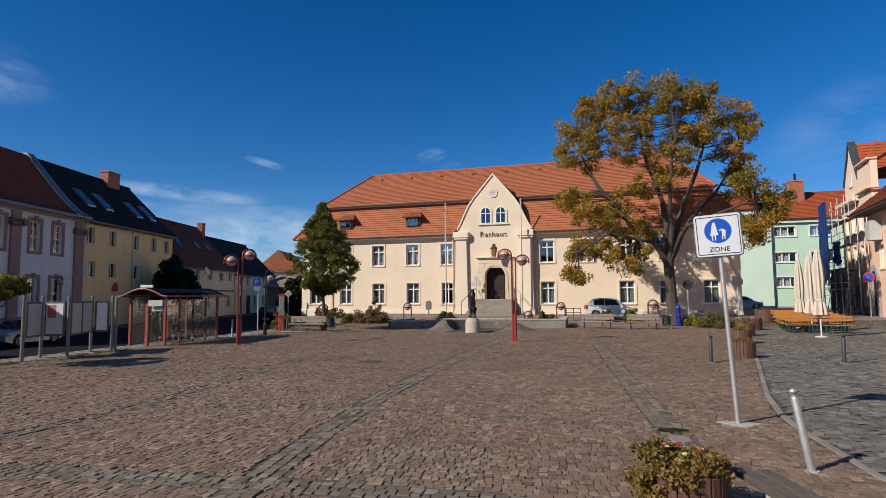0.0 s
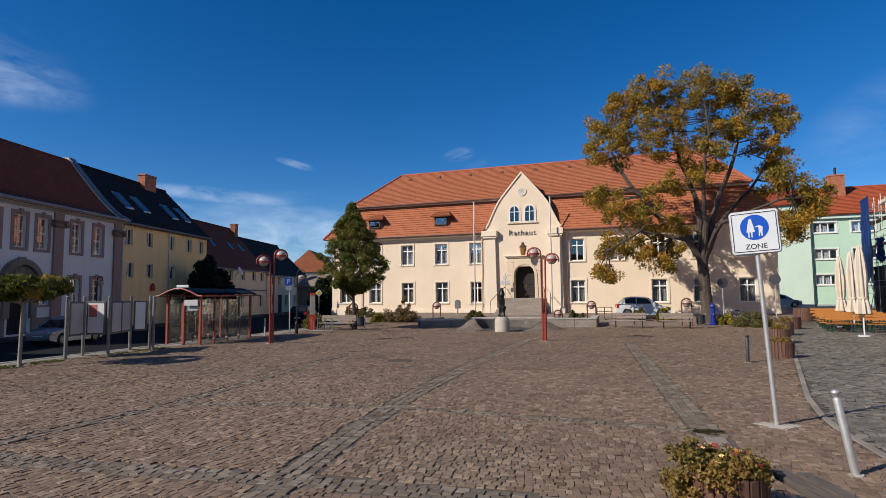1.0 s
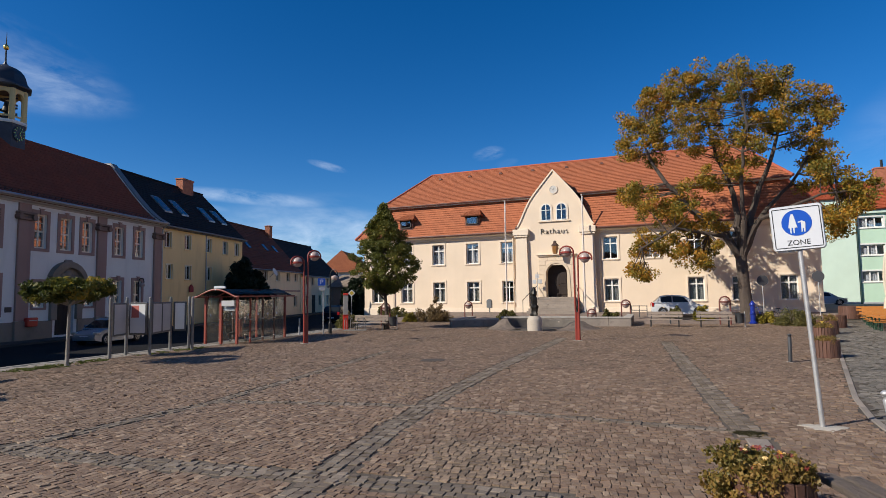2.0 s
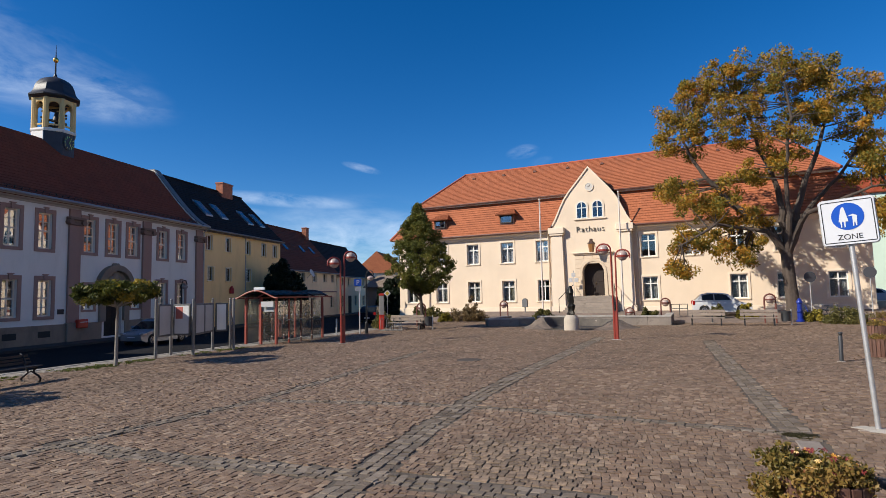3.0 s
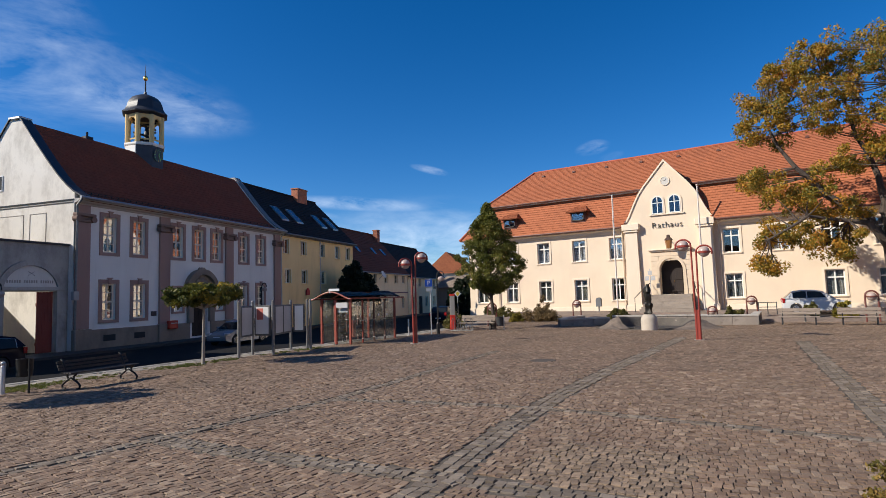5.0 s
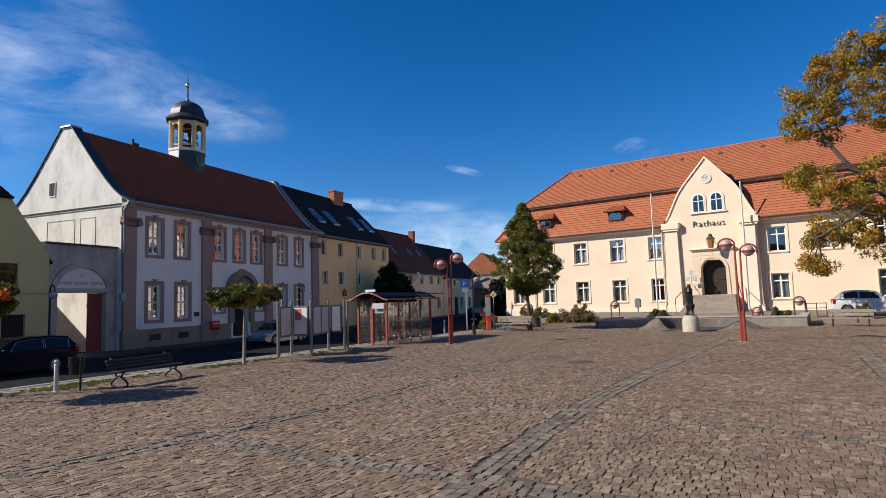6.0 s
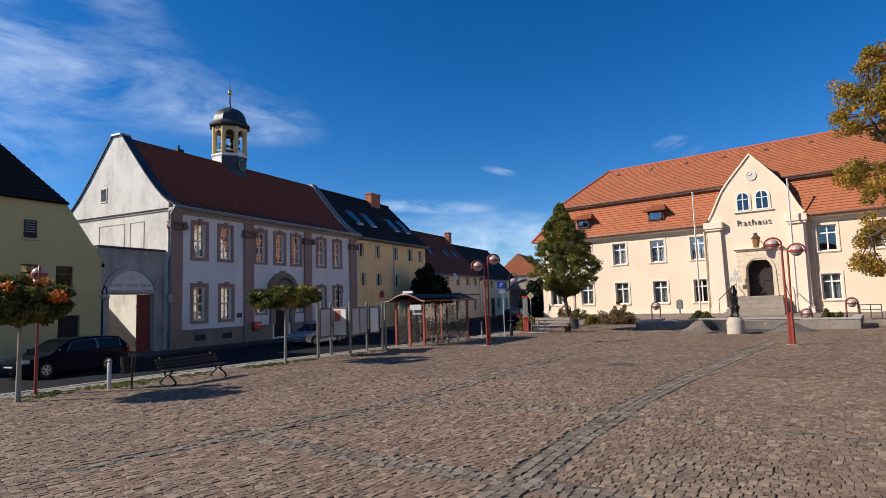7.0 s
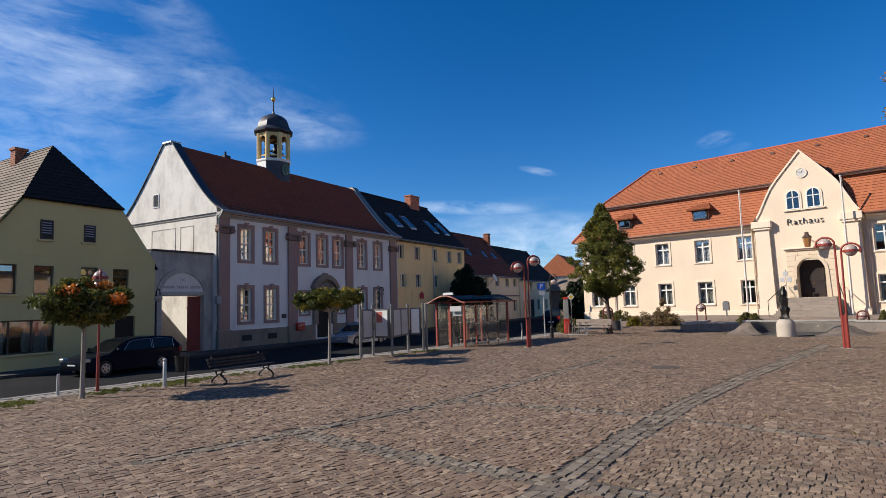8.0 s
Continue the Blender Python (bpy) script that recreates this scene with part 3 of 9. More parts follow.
# ---------------------------------------------------------------- town hall
hall = thing("town_hall", Matrix.Translation((0, 50.75, 0)), "cream rendered town hall with red mansard roof and curved gable", "building")
HX0, HX1, HEAVE, HC = -30.3, 9.3, 7.75, -10.72
upper_x = (-29.5, -26.1, -22.7, -19.2, -15.78, -6.63, -3.25, 0.0, 3.2, 6.5)
lower_x = (-29.4, -26.1, -22.64, -19.15, -15.7, -6.6, 0.0, 3.2, 6.5)
W_W, W_H = 1.22, 1.92
ZU, ZL = 5.0, 1.4                     # sills of the upper and lower windows
holes = [(x, x + W_W, ZU, ZU + W_H) for x in upper_x] + [(x, x + W_W, ZL, ZL + W_H) for x in lower_x]
RIS = 0.3                              # the middle bay stands forward
part("wall", wall_bm(HX0, HC - 3.5, 0.3, HEAVE, [h for h in holes if h[1] < HC], 0.45), CREAM, hall)
part("wall", wall_bm(HC + 3.5, HX1, 0.3, HEAVE, [h for h in holes if h[0] > HC], 0.45), CREAM, hall)
house_box(hall, HX0, HX1, 0.3, HEAVE, 14.0, CREAM)
for k, (xs_, zb) in enumerate(((upper_x, ZU), (lower_x, ZL))):
    for i, x in enumerate(xs_):
        dark = x in (-6.63, -15.7, 0.0 if zb > 3 else None)
        if i == 0 or dark:
            one = window_unit(hall, W_W, W_H, at(x, zb), WHITE_FRAME, 2, (0.7,), fr=0.085, sill=0.14, sill_mat=CREAM_TRIM, surround=0.17, sur_mat=CREAM_TRIM, depth=0.17,
                              glass=DIM_GLASS if dark else HALL_GLASS, curtain=None if dark else ((0.0, 1.0),), cloth=BLIND if zb > 3 else BLIND_DIM)
            src = one if i == 0 else src
        else:
            copy_thing(src, at(x, zb))
# plinth, eaves moulding
for xa, xb in ((HX0 - 0.05, HC - 3.55), (HC + 3.55, HX1 + 0.05)):
    bm = bmesh.new()
    box(bm, xa, xb, -0.06, -0.003, 0.0, 0.85, 0.02)
    part("plinth", bm, CREAM_TRIM, hall)
    bm = bmesh.new()
    slab_pts = [(-0.004, 7.25), (-0.1, 7.3), (-0.16, 7.5), (-0.42, 7.58), (-0.42, 7.74), (-0.004, 7.74)]
    a = [bm.verts.new((xa, y, z)) for y, z in slab_pts]
    b = [bm.verts.new((xb, y, z)) for y, z in slab_pts]
    bm.faces.new(a), bm.faces.new(b[::-1])
    for i in range(len(a)):
        bm.faces.new((a[i], b[i], b[(i + 1) % len(a)], a[(i + 1) % len(a)]))
    part("cornice", bm, CREAM_TRIM, hall)
    bm = bmesh.new()
    tube(bm, [(xa - 0.3, -0.58, 7.72), (xb, -0.58, 7.72)], 0.085, 8)
    part("gutter", bm, simple("brown_gutter", (0.12, 0.045, 0.03), 0.5, var=0.2), hall)
# roof: steep lower slope, break with a pale board, upper slope, hipped ends
EX0, EX1, BZ, RZ = HX0 - 0.75, HX1 + 0.75, 10.95, 15.35
BX0, BX1, RX0, RX1 = -28.2, 7.4, -25.7, 4.6
low = [((EX0, -0.55, HEAVE), (HC - 3.5, -0.55, HEAVE), (HC - 2.15, 1.1, BZ), (BX0, 1.1, BZ)),
       ((HC + 3.5, -0.55, HEAVE), (EX1, -0.55, HEAVE), (BX1, 1.1, BZ), (HC + 2.15, 1.1, BZ)),
       ((EX0, 14.55, HEAVE), (EX0, -0.55, HEAVE), (BX0, 1.1, BZ), (BX0, 12.9, BZ)),
       ((EX1, -0.55, HEAVE), (EX1, 14.55, HEAVE), (BX1, 12.9, BZ), (BX1, 1.1, BZ)),
       ((EX1, 14.55, HEAVE), (EX0, 14.55, HEAVE), (BX0, 12.9, BZ), (BX1, 12.9, BZ))]
roof_part("roof", low, RED_TILE, hall, 0.3)
UX0, UX1 = BX0 - 0.5, BX1 + 0.5
high = [((UX0, 0.6, BZ + 0.12), (UX1, 0.6, BZ + 0.12), (RX1, 7, RZ), (RX0, 7, RZ)),
        ((UX0, 13.4, BZ + 0.12), (UX0, 0.6, BZ + 0.12), (RX0, 7, RZ), (RX0, 7.02, RZ)),
        ((UX1, 0.6, BZ + 0.12), (UX1, 13.4, BZ + 0.12), (RX1, 7.02, RZ), (RX1, 7, RZ)),
        ((UX1, 13.4, BZ + 0.12), (UX0, 13.4, BZ + 0.12), (RX0, 7, RZ), (RX1, 7, RZ))]
roof_part("roof", high, RED_TILE, hall, 0.34)
for xa, xb in ((UX0 + 0.2, HC - 2.2), (HC + 2.2, UX1 - 0.2)):
    bm = bmesh.new()
    box(bm, xa, xb, 0.78, 1.05, BZ - 0.09, BZ + 0.04)
    part("fascia", bm, WHITE_FRAME, hall, "pale board under the upper roof")
    bm = bmesh.new()
    tube(bm, [(xa - 0.2, 0.55, BZ + 0.06), (xb, 0.55, BZ + 0.06)], 0.06, 8)
    part("gutter", bm, MATS["brown_gutter"], hall)
RIDGE = simple("ridge_tiles", (0.36, 0.09, 0.045), 0.8, var=0.3, small=8, relief=0.3)
for p0, p1 in (((RX0, 7, RZ + 0.02), (RX1, 7, RZ + 0.02)), ((UX0, 0.6, BZ + 0.14), (RX0, 7, RZ + 0.02)), ((UX1, 0.6, BZ + 0.14), (RX1, 7, RZ + 0.02)), ((EX0, -0.55, HEAVE + 0.02), (BX0, 1.1, BZ)), ((EX1, -0.55, HEAVE + 0.02), (BX1, 1.1, BZ))):
    bm = bmesh.new()
    tube(bm, [p0, p1], 0.13, 8)
    part("ridge", bm, RIDGE, hall)


def dormer(x):
    """A small dormer on the steep slope, with a hipped tile roof and one window."""
    z0, z1, yf = 8.72, 9.45, -0.28
    w = 1.15
    bm = bmesh.new()
    box(bm, x - 0.12, x + w + 0.12, yf + 0.1, yf + 0.18, z0 - 0.14, z1 + 0.12)
    boards = simple("dormer_boards", (0.16, 0.06, 0.04), 0.7, var=0.2)
    d = part("dormer", bm, boards, hall)
    for xa in (x - 0.13, x + w + 0.05):
        side = bmesh.new()
        slab_pts2 = [(yf + 0.2, z0 - 0.2), (yf + 0.2, z1 + 0.12), (0.95, z1 + 0.42)]
        a = [side.verts.new((xa, y, z)) for y, z in slab_pts2]
        b = [side.verts.new((xa + 0.08, y, z)) for y, z in slab_pts2]
        side.faces.new(a), side.faces.new(b[::-1])
        for i in range(3):
            side.faces.new((a[i], b[i], b[(i + 1) % 3], a[(i + 1) % 3]))
        part("cheek", side, boards, d)
    window_in = bmesh.new()
    for q in ((x, x + w, z0, z0 + 0.09), (x, x + w, z1 - 0.08, z1), (x, x + 0.08, z0, z1), (x + w - 0.08, x + w, z0, z1)):
        box(window_in, q[0], q[1], yf, yf + 0.08, q[2], q[3])
    part("window_frame", window_in, BROWN_FRAME, d)
    bm = bmesh.new()
    box(bm, x + 0.08, x + w - 0.08, yf + 0.03, yf + 0.04, z0 + 0.09, z1 - 0.08)
    part("pane", bm, HALL_GLASS, d)
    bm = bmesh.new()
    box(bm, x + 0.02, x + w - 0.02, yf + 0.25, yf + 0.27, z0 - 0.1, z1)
    part("backing", bm, ROOM_SHADE, d)
    e0, e1, zt = x - 0.42, x + w + 0.42, z1 + 0.1
    roof_part("dormer_roof", [((e0, yf - 0.3, zt), (e1, yf - 0.3, zt), (x + w * 0.82, 1.05, zt + 0.78), (x + w * 0.18, 1.05, zt + 0.78)),
                              ((e0, 0.6, zt), (e0, yf - 0.3, zt), (x + w * 0.18, 1.05, zt + 0.78), (x + w * 0.18, 1.06, zt + 0.78)),
                              ((e1, yf - 0.3, zt), (e1, 0.6, zt), (x + w * 0.82, 1.06, zt + 0.78), (x + w * 0.82, 1.05, zt + 0.78))], RED_TILE, d, 0.2)


for x in (-26.0, -19.05):
    dormer(x)
for k in range(9):
    # small vent tiles below the ridge
    x, f = -24.2 + 3.4 * k, 0.8
    y, z = 0.6 + 6.4 * f, BZ + 0.12 + (RZ - BZ - 0.12) * f
    bm = bmesh.new()
    slab(bm, [(x - 0.16, z + 0.02), (x + 0.16, z + 0.02), (x + 0.1, z + 0.2), (x - 0.1, z + 0.2)], y - 0.12, y + 0.3)
    part("vent_tile", bm, MATS["brown_gutter"], hall)

# middle bay: wall with arched door, pilasters, curved gable
DX, DW, DZ0, DZ1 = -10.6, 1.86, 1.8, 3.82       # door: middle, width, sill, springing
bm = wall_bm(HC - 3.5, HC + 3.5, 0.3, 7.8, [(DX - DW / 2, DX + DW / 2, DZ0, 4.78)], 0.5 + RIS, -RIS)
part("wall", bm, CREAM, hall)


def arch_fill(cx, z, w, top, y0, y1, mat, parent, name):
    """The two corners between a round arch and its square opening."""
    r = w / 2
    for s in (-1, 1):
        bm = bmesh.new()
        pts = arc(cx, z, r, 90, 0 if s > 0 else 180, 8)
        slab(bm, pts + [(cx + s * r, top), (cx, top)], y0, y1)
        part(name, bm, mat, parent)


arch_fill(DX, DZ0 + 2.05, DW, 4.78, -RIS + 0.002, 0.4, CREAM_TRIM, hall, "arch_corner")
gab = [(3.5, 7.8), (3.5, 7.98), (3.3, 8.2), (3.06, 8.6), (2.78, 9.2), (2.5, 9.8), (2.18, 10.4), (1.75, 11.0), (0.9, 12.0), (0.0, 13.05)]
outline_g = [(HC + x, z) for x, z in gab] + [(HC - x, z) for x, z in gab[-2::-1]]
ghol = [(-11.87, 8.6), (-10.5, 8.6)]
GW, GH = 0.94, 1.52
bm = bmesh.new()
slab(bm, outline_g, -RIS, 0.15)
gable = part("gable", bm, CREAM, hall)
# no opening is cut here; a plate painted room-dark lies on the wall
for gx, gzz in ghol:
    bm = bmesh.new()
    frame_pts = [(gx, gzz), (gx + GW, gzz)] + arc(gx + GW / 2, gzz + GH - GW / 2, GW / 2, 0, 180, 10)
    slab(bm, frame_pts, -RIS - 0.012, -RIS - 0.004)
    w1 = part("window", bm, ROOM_SHADE, hall, "arched gable window")
    bm = bmesh.new()
    slab(bm, frame_pts, -RIS - 0.03, -RIS - 0.022)
    part("pane", bm, DIM_GLASS, w1)
    bm = bmesh.new()
    inner = [(gx + 0.07, gzz + 0.07), (gx + GW - 0.07, gzz + 0.07)] + arc(gx + GW / 2, gzz + GH - GW / 2, GW / 2 - 0.07, 0, 180, 10)
    band(bm, frame_pts, inner, -RIS - 0.075, -RIS - 0.033, True)
    box(bm, gx + GW / 2 - 0.035, gx + GW / 2 + 0.035, -RIS - 0.07, -RIS - 0.034, gzz + 0.07, gzz + GH - 0.07)
    box(bm, gx + 0.07, gx + GW - 0.07, -RIS - 0.07, -RIS - 0.034, gzz + 0.9, gzz + 0.96)
    part("window_frame", bm, WHITE_FRAME, w1)
    bm = bmesh.new()
    o2 = [(gx - 0.12, gzz - 0.02), (gx + GW + 0.12, gzz - 0.02)] + arc(gx + GW / 2, gzz + GH - GW / 2, GW / 2 + 0.12, 0, 180, 10)
    band(bm, o2[1:] + o2[:1], frame_pts[1:] + frame_pts[:1], -RIS - 0.06, -RIS)
    part("surround", bm, CREAM_TRIM, w1)
bm = bmesh.new()
box(bm, -12.1, -9.3, -RIS - 0.14, -RIS, 8.47, 8.57, 0.015)
part("sill", bm, CREAM_TRIM, hall)
# clock disc
bm = bmesh.new()
slab(bm, arc(-10.69, 11.35, 0.34, 0, 345, 23), -RIS - 0.05, -RIS - 0.002)
clock = part("clock", bm, simple("pale_clock_face", (0.5, 0.47, 0.42), 0.5, var=0.08), hall, "small pale round gable clock")
bm = bmesh.new()
ring = arc(-10.69, 11.35, 0.39, 0, 360, 24)
ring2 = arc(-10.69, 11.35, 0.335, 0, 360, 24)
band(bm, ring[:-1], ring2[:-1], -RIS - 0.07, -RIS - 0.002, True)
part("clock_rim", bm, CREAM_TRIM, clock)
for ang, ln in ((60, 0.2), (155, 0.28)):
    bm = bmesh.new()
    bar(bm, (-10.69, -RIS - 0.06, 11.35), (-10.69 + ln * math.cos(radians(ang)), -RIS - 0.06, 11.35 + ln * math.sin(radians(ang))), 0.03, 0.015)
    part("pointer", bm, BLACK_IRON, clock)
# coping and roof of the gable
cop = [(x, z) for x, z in outline_g]
bm = bmesh.new()
segs = [(Vector(p), Vector(q)) for p, q in zip(cop[1:-1], cop[2:-1]) if (p[1] + q[1]) / 2 >= 8.0]
norms = [Vector((q.y - p.y, p.x - q.x)).normalized() for p, q in segs]
line = [segs[0][0]] + [q for p, q in segs]
mitres = [norms[0]] + [(m + n) / max(0.5, 1 + m.dot(n)) for m, n in zip(norms, norms[1:])] + [norms[-1]]
band(bm, [p + m * 0.1 for p, m in zip(line, mitres)], [p - m * 0.02 for p, m in zip(line, mitres)], -RIS - 0.1, 0.2)
bmesh.ops.recalc_face_normals(bm, faces=bm.faces[:])
part("coping", bm, CREAM_TRIM, hall)
gs = []
for (xa, za), (xb, zb) in zip(cop[1:], cop[2:-1]):
    if xa > xb and za < zb:
        gs.append(((xa + 0.02, 0.12, za), (xa + 0.02, 6.5, za), (xb + 0.02, 6.5, zb), (xb + 0.02, 0.12, zb)))
    else:
        gs.append(((xb - 0.02, 6.5, zb), (xb - 0.02, 0.12, zb), (xa - 0.02, 0.12, za), (xa - 0.02, 6.5, za)))
roof_part("gable_roof", gs, RED_TILE, hall, 0.3, 0.02)
# pilasters with caps
for s in (-1, 1):
    bm = bmesh.new()
    cx = HC + s * 2.95
    slab(bm, [(cx - 0.62, 0.3), (cx + 0.62, 0.3), (cx + 0.5, 7.2), (cx - 0.5, 7.2)], -RIS - 0.28, -RIS - 0.002)
    part("pilaster", bm, CREAM_TRIM, hall)
    bm = bmesh.new()
    box(bm, cx - 0.62, cx + 0.62, -RIS - 0.42, -RIS - 0.002, 7.2, 7.36, 0.02)
    box(bm, cx - 0.72, cx + 0.72, -RIS - 0.5, -RIS - 0.002, 7.362, 7.9, 0.03)
    part("pilaster_cap", bm, CREAM_TRIM, hall)
    bm = bmesh.new()
    box(bm, cx - 0.72, cx + 0.72, -RIS - 0.36, -RIS - 0.002, 0.3, 0.95, 0.02)
    part("pilaster_base", bm, CREAM_TRIM, hall)
# portal frame and hood
bm = bmesh.new()
outer = [(DX + DW / 2 + 0.3, DZ0)] + arc(DX, DZ0 + 2.05, DW / 2 + 0.22, 0, 180, 14) + [(DX - DW / 2 - 0.3, DZ0)]
inn = [(DX + DW / 2, DZ0)] + arc(DX, DZ0 + 2.05, DW / 2, 0, 180, 14) + [(DX - DW / 2, DZ0)]
band(bm, outer, inn, -RIS - 0.14, -RIS)
part("door_surround", bm, plaster("door_stone", (0.62, 0.5, 0.36), (0.3, 0.22, 0.15), 0.3), hall)
# portal of ashlar blocks round the arch
ASHLAR = plaster("portal_ashlar", (0.66, 0.53, 0.39), (0.4, 0.31, 0.21), 0.25, 0.3)
for k in range(9):
    za, zb = DZ0 + 0.4 * k, min(DZ0 + 0.4 * (k + 1), 5.378)
    over = zb - (DZ0 + 2.05)
    reach = DW / 2 + 0.16
    gap_ = reach if over <= 0 else (math.sqrt(reach * reach - over * over) if over < reach else 0.0)
    for s in (-1, 1):
        spans = [(gap_, 1.58)] if gap_ > 0.75 else [(gap_, (gap_ + 1.58) / 2 + 0.15 * (k % 2)), ((gap_ + 1.58) / 2 + 0.15 * (k % 2), 1.58)]
        for a, b in spans:
            bm = bmesh.new()
            xa, xb = sorted((DX + s * a, DX + s * b))
            box(bm, xa + 0.006, xb - 0.006, -RIS - 0.085, -RIS - 0.002, za + 0.006, zb - 0.006, 0.008)
            part("block", bm, ASHLAR, hall)
bm = bmesh.new()
box(bm, DX - 1.75, DX + 1.75, -RIS - 0.32, -RIS - 0.002, 5.5, 5.6, 0.015)
box(bm, DX - 1.62, DX + 1.62, -RIS - 0.2, -RIS - 0.002, 5.38, 5.498, 0.015)
part("door_hood", bm, CREAM_TRIM, hall)
bm = bmesh.new()
box(bm, DX - DW / 2, DX + DW / 2, 0.3, 0.37, DZ0, 4.78)
for s in (-1, 1):
    for zz in (DZ0 + 0.2, DZ0 + 1.2):
        box(bm, DX + s * 0.45 - 0.28, DX + s * 0.45 + 0.28, 0.265, 0.3, zz, zz + 0.8, 0.02)
door = part("door", bm, OAK_DARK, hall, "dark stained double door under a round arch")
bm = bmesh.new()
tube(bm, [(DX + 0.06, 0.25, DZ0 + 1.0), (DX + 0.06, 0.25, DZ0 + 1.15)], 0.02, 8)
part("door_handle", bm, GILT, door)
# lettering
cu = bpy.data.curves.new("lettering", "FONT")
cu.body, cu.size, cu.extrude, cu.align_x, cu.space_character = "Rathaus", 0.72, 0.03, "CENTER", 1.1
cu.offset = -0.018
tmp = bpy.data.objects.new("tmp", cu)
scene.collection.objects.link(tmp)
bpy.context.view_layer.update()
letter_mesh = bpy.data.meshes.new_from_object(tmp.evaluated_get(bpy.context.evaluated_depsgraph_get()))
bpy.data.objects.remove(tmp)
letter_mesh.materials.clear()
letter_mesh.materials.append(BLACK_IRON)
part("lettering", letter_mesh, None, hall, "black iron letters on the wall", Matrix.Translation((-10.72, -RIS - 0.05, 7.4)) @ Matrix.Rotation(radians(90), 4, "X"))
# steps with cheek walls
for k in range(7):
    bm = bmesh.new()
    zt = DZ0 - 0.01 - k * 0.185
    box(bm, DX - 1.62 - k * 0.07, DX + 1.62 + k * 0.07, -RIS - 0.9 - 0.33 * k, -RIS - 0.002 if k == 0 else -RIS - 0.57 - 0.33 * k + 0.04, zt - 0.185 if k < 6 else 0.2, zt, 0.012)
    part("step", bm, STEP_STONE, hall)
for s in (-1, 1):
    bm = bmesh.new()
    pts = [(DX + s * 1.72, -RIS - 0.1, 2.8), (DX + s * 1.85, -RIS - 0.75, 2.62), (DX + s * 2.4, -RIS - 2.7, 1.6)]
    tube(bm, pts, 0.03, 8)
    part("handrail", bm, BLACK_IRON, hall)
    for p, zb in ((pts[1], 0.6), (pts[2], 0.45)):
        bm = bmesh.new()
        tube(bm, [p, (p[0], p[1], zb)], 0.025, 8)
        part("rail_post", bm, BLACK_IRON, hall)
# rain pipes
for x in (HC - 3.85, HC + 3.85, -26.9):
    bm = bmesh.new()
    tube(bm, [(x, -0.5, 7.66), (x, -0.12, 7.3), (x, -0.12, 0.5)], 0.055, 8)
    part("downpipe", bm, simple("cream_pipe", (0.6, 0.5, 0.38), 0.5, var=0.1), hall)
# ---------------------------------------------------------------- old council house with bell tower
old = thing("old_council_house", ROW_M, "old lilac house with mauve stone pilasters and a brown tiled roof", "building")
LW, LH = 0.85, 1.95
ux = (1.69, 3.65, 6.66, 8.5, 10.2, 13.1, 15.15)
lx = (1.69, 3.72, 6.66, 10.6, 13.05, 15.1)
l_bars = (0.25, 0.75)
oh = [(x, x + LW, 5.12, 5.12 + LH) for x in ux] + [(x, x + LW, 1.48, 1.48 + LH) for x in lx if x not in (6.66, 10.6)] + [(x, x + 0.75, 1.75, 3.2) for x in (6.75, 10.55)] + [(8.35, 9.75, 0.1, 2.9)]
OZ = 7.8
part("wall", wall_bm(0, 18.1, -0.1, OZ, oh, 0.5), LILAC, old)
bm = bmesh.new()
box(bm, 0.5, 17.6, 8.4, 8.9, -0.1, OZ)
part("wall", bm, WHITEWASH, old)
src = None
for i, x in enumerate(ux):
    if src is None:
        src = window_unit(old, LW, LH, at(x, 5.12), CREAM_FRAME, 2, (0.5,), l_bars, sill=0, fr=0.085, glass=OLD_GLASS, surround=0.22, sur_mat=SANDSTONE, key=True)
    else:
        copy_thing(src, at(x, 5.12))
src = None
for x in lx:
    if x in (6.66, 10.6):
        continue
    if x == 15.1:
        window_unit(old, LW, LH, at(x, 1.48), CREAM_FRAME, 2, (0.5,), l_bars, fr=0.085, glass=DIM_GLASS, surround=0.22, sur_mat=SANDSTONE, key=True, curtain=((0.0, 1.0),),
                    cloth=simple("yellow_curtain", (0.8, 0.5, 0.1), 0.9, var=0.1, small=18, stretch=(6, 6, 0.2), relief=0.5))
    elif src is None:
        src = window_unit(old, LW, LH, at(x, 1.48), CREAM_FRAME, 2, (0.5,), l_bars, fr=0.085, glass=OLD_GLASS, surround=0.22, sur_mat=SANDSTONE, key=True, curtain=((0.0, 1.0),))
    else:
        copy_thing(src, at(x, 1.48))
for x in (6.75, 10.55):
    window_unit(old, 0.75, 1.45, at(x, 1.75), WHITE_FRAME, 2, (), surround=0.16, sur_mat=SANDSTONE, curtain=((0, 1),))
for x in (0.04, 5.55, 11.45, 17.2):
    bm = bmesh.new()
    box(bm, x, x + 0.82, -0.14, -0.003, 1.05, 6.6, 0.02)
    box(bm, x + 0.03, x + 0.79, -0.12, -0.003, 7.06, 7.52)
    pil = part("pilaster", bm, SANDSTONE, old)
    bm = bmesh.new()
    box(bm, x - 0.05, x + 0.87, -0.24, -0.003, 6.6, 6.74, 0.03)
    box(bm, x - 0.02, x + 0.84, -0.2, -0.003, 6.742, 6.9, 0.03)
    box(bm, x - 0.16, x + 0.98, -0.34, -0.003, 6.902, 7.06, 0.03)
    for e in (x - 0.04, x + 0.86):
        tube(bm, [(e, -0.34, 6.76), (e, -0.02, 6.76)], 0.16, 12)
    part("capital", bm, plaster("dark_capital_stone", (0.22, 0.145, 0.115), (0.09, 0.07, 0.06), 0.5, 0.4), old)
    bm = bmesh.new()
    box(bm, x - 0.1, x + 0.92, -0.24, -0.006, -0.1, 1.04, 0.025)
    part("pilaster_base", bm, PLINTH, old)
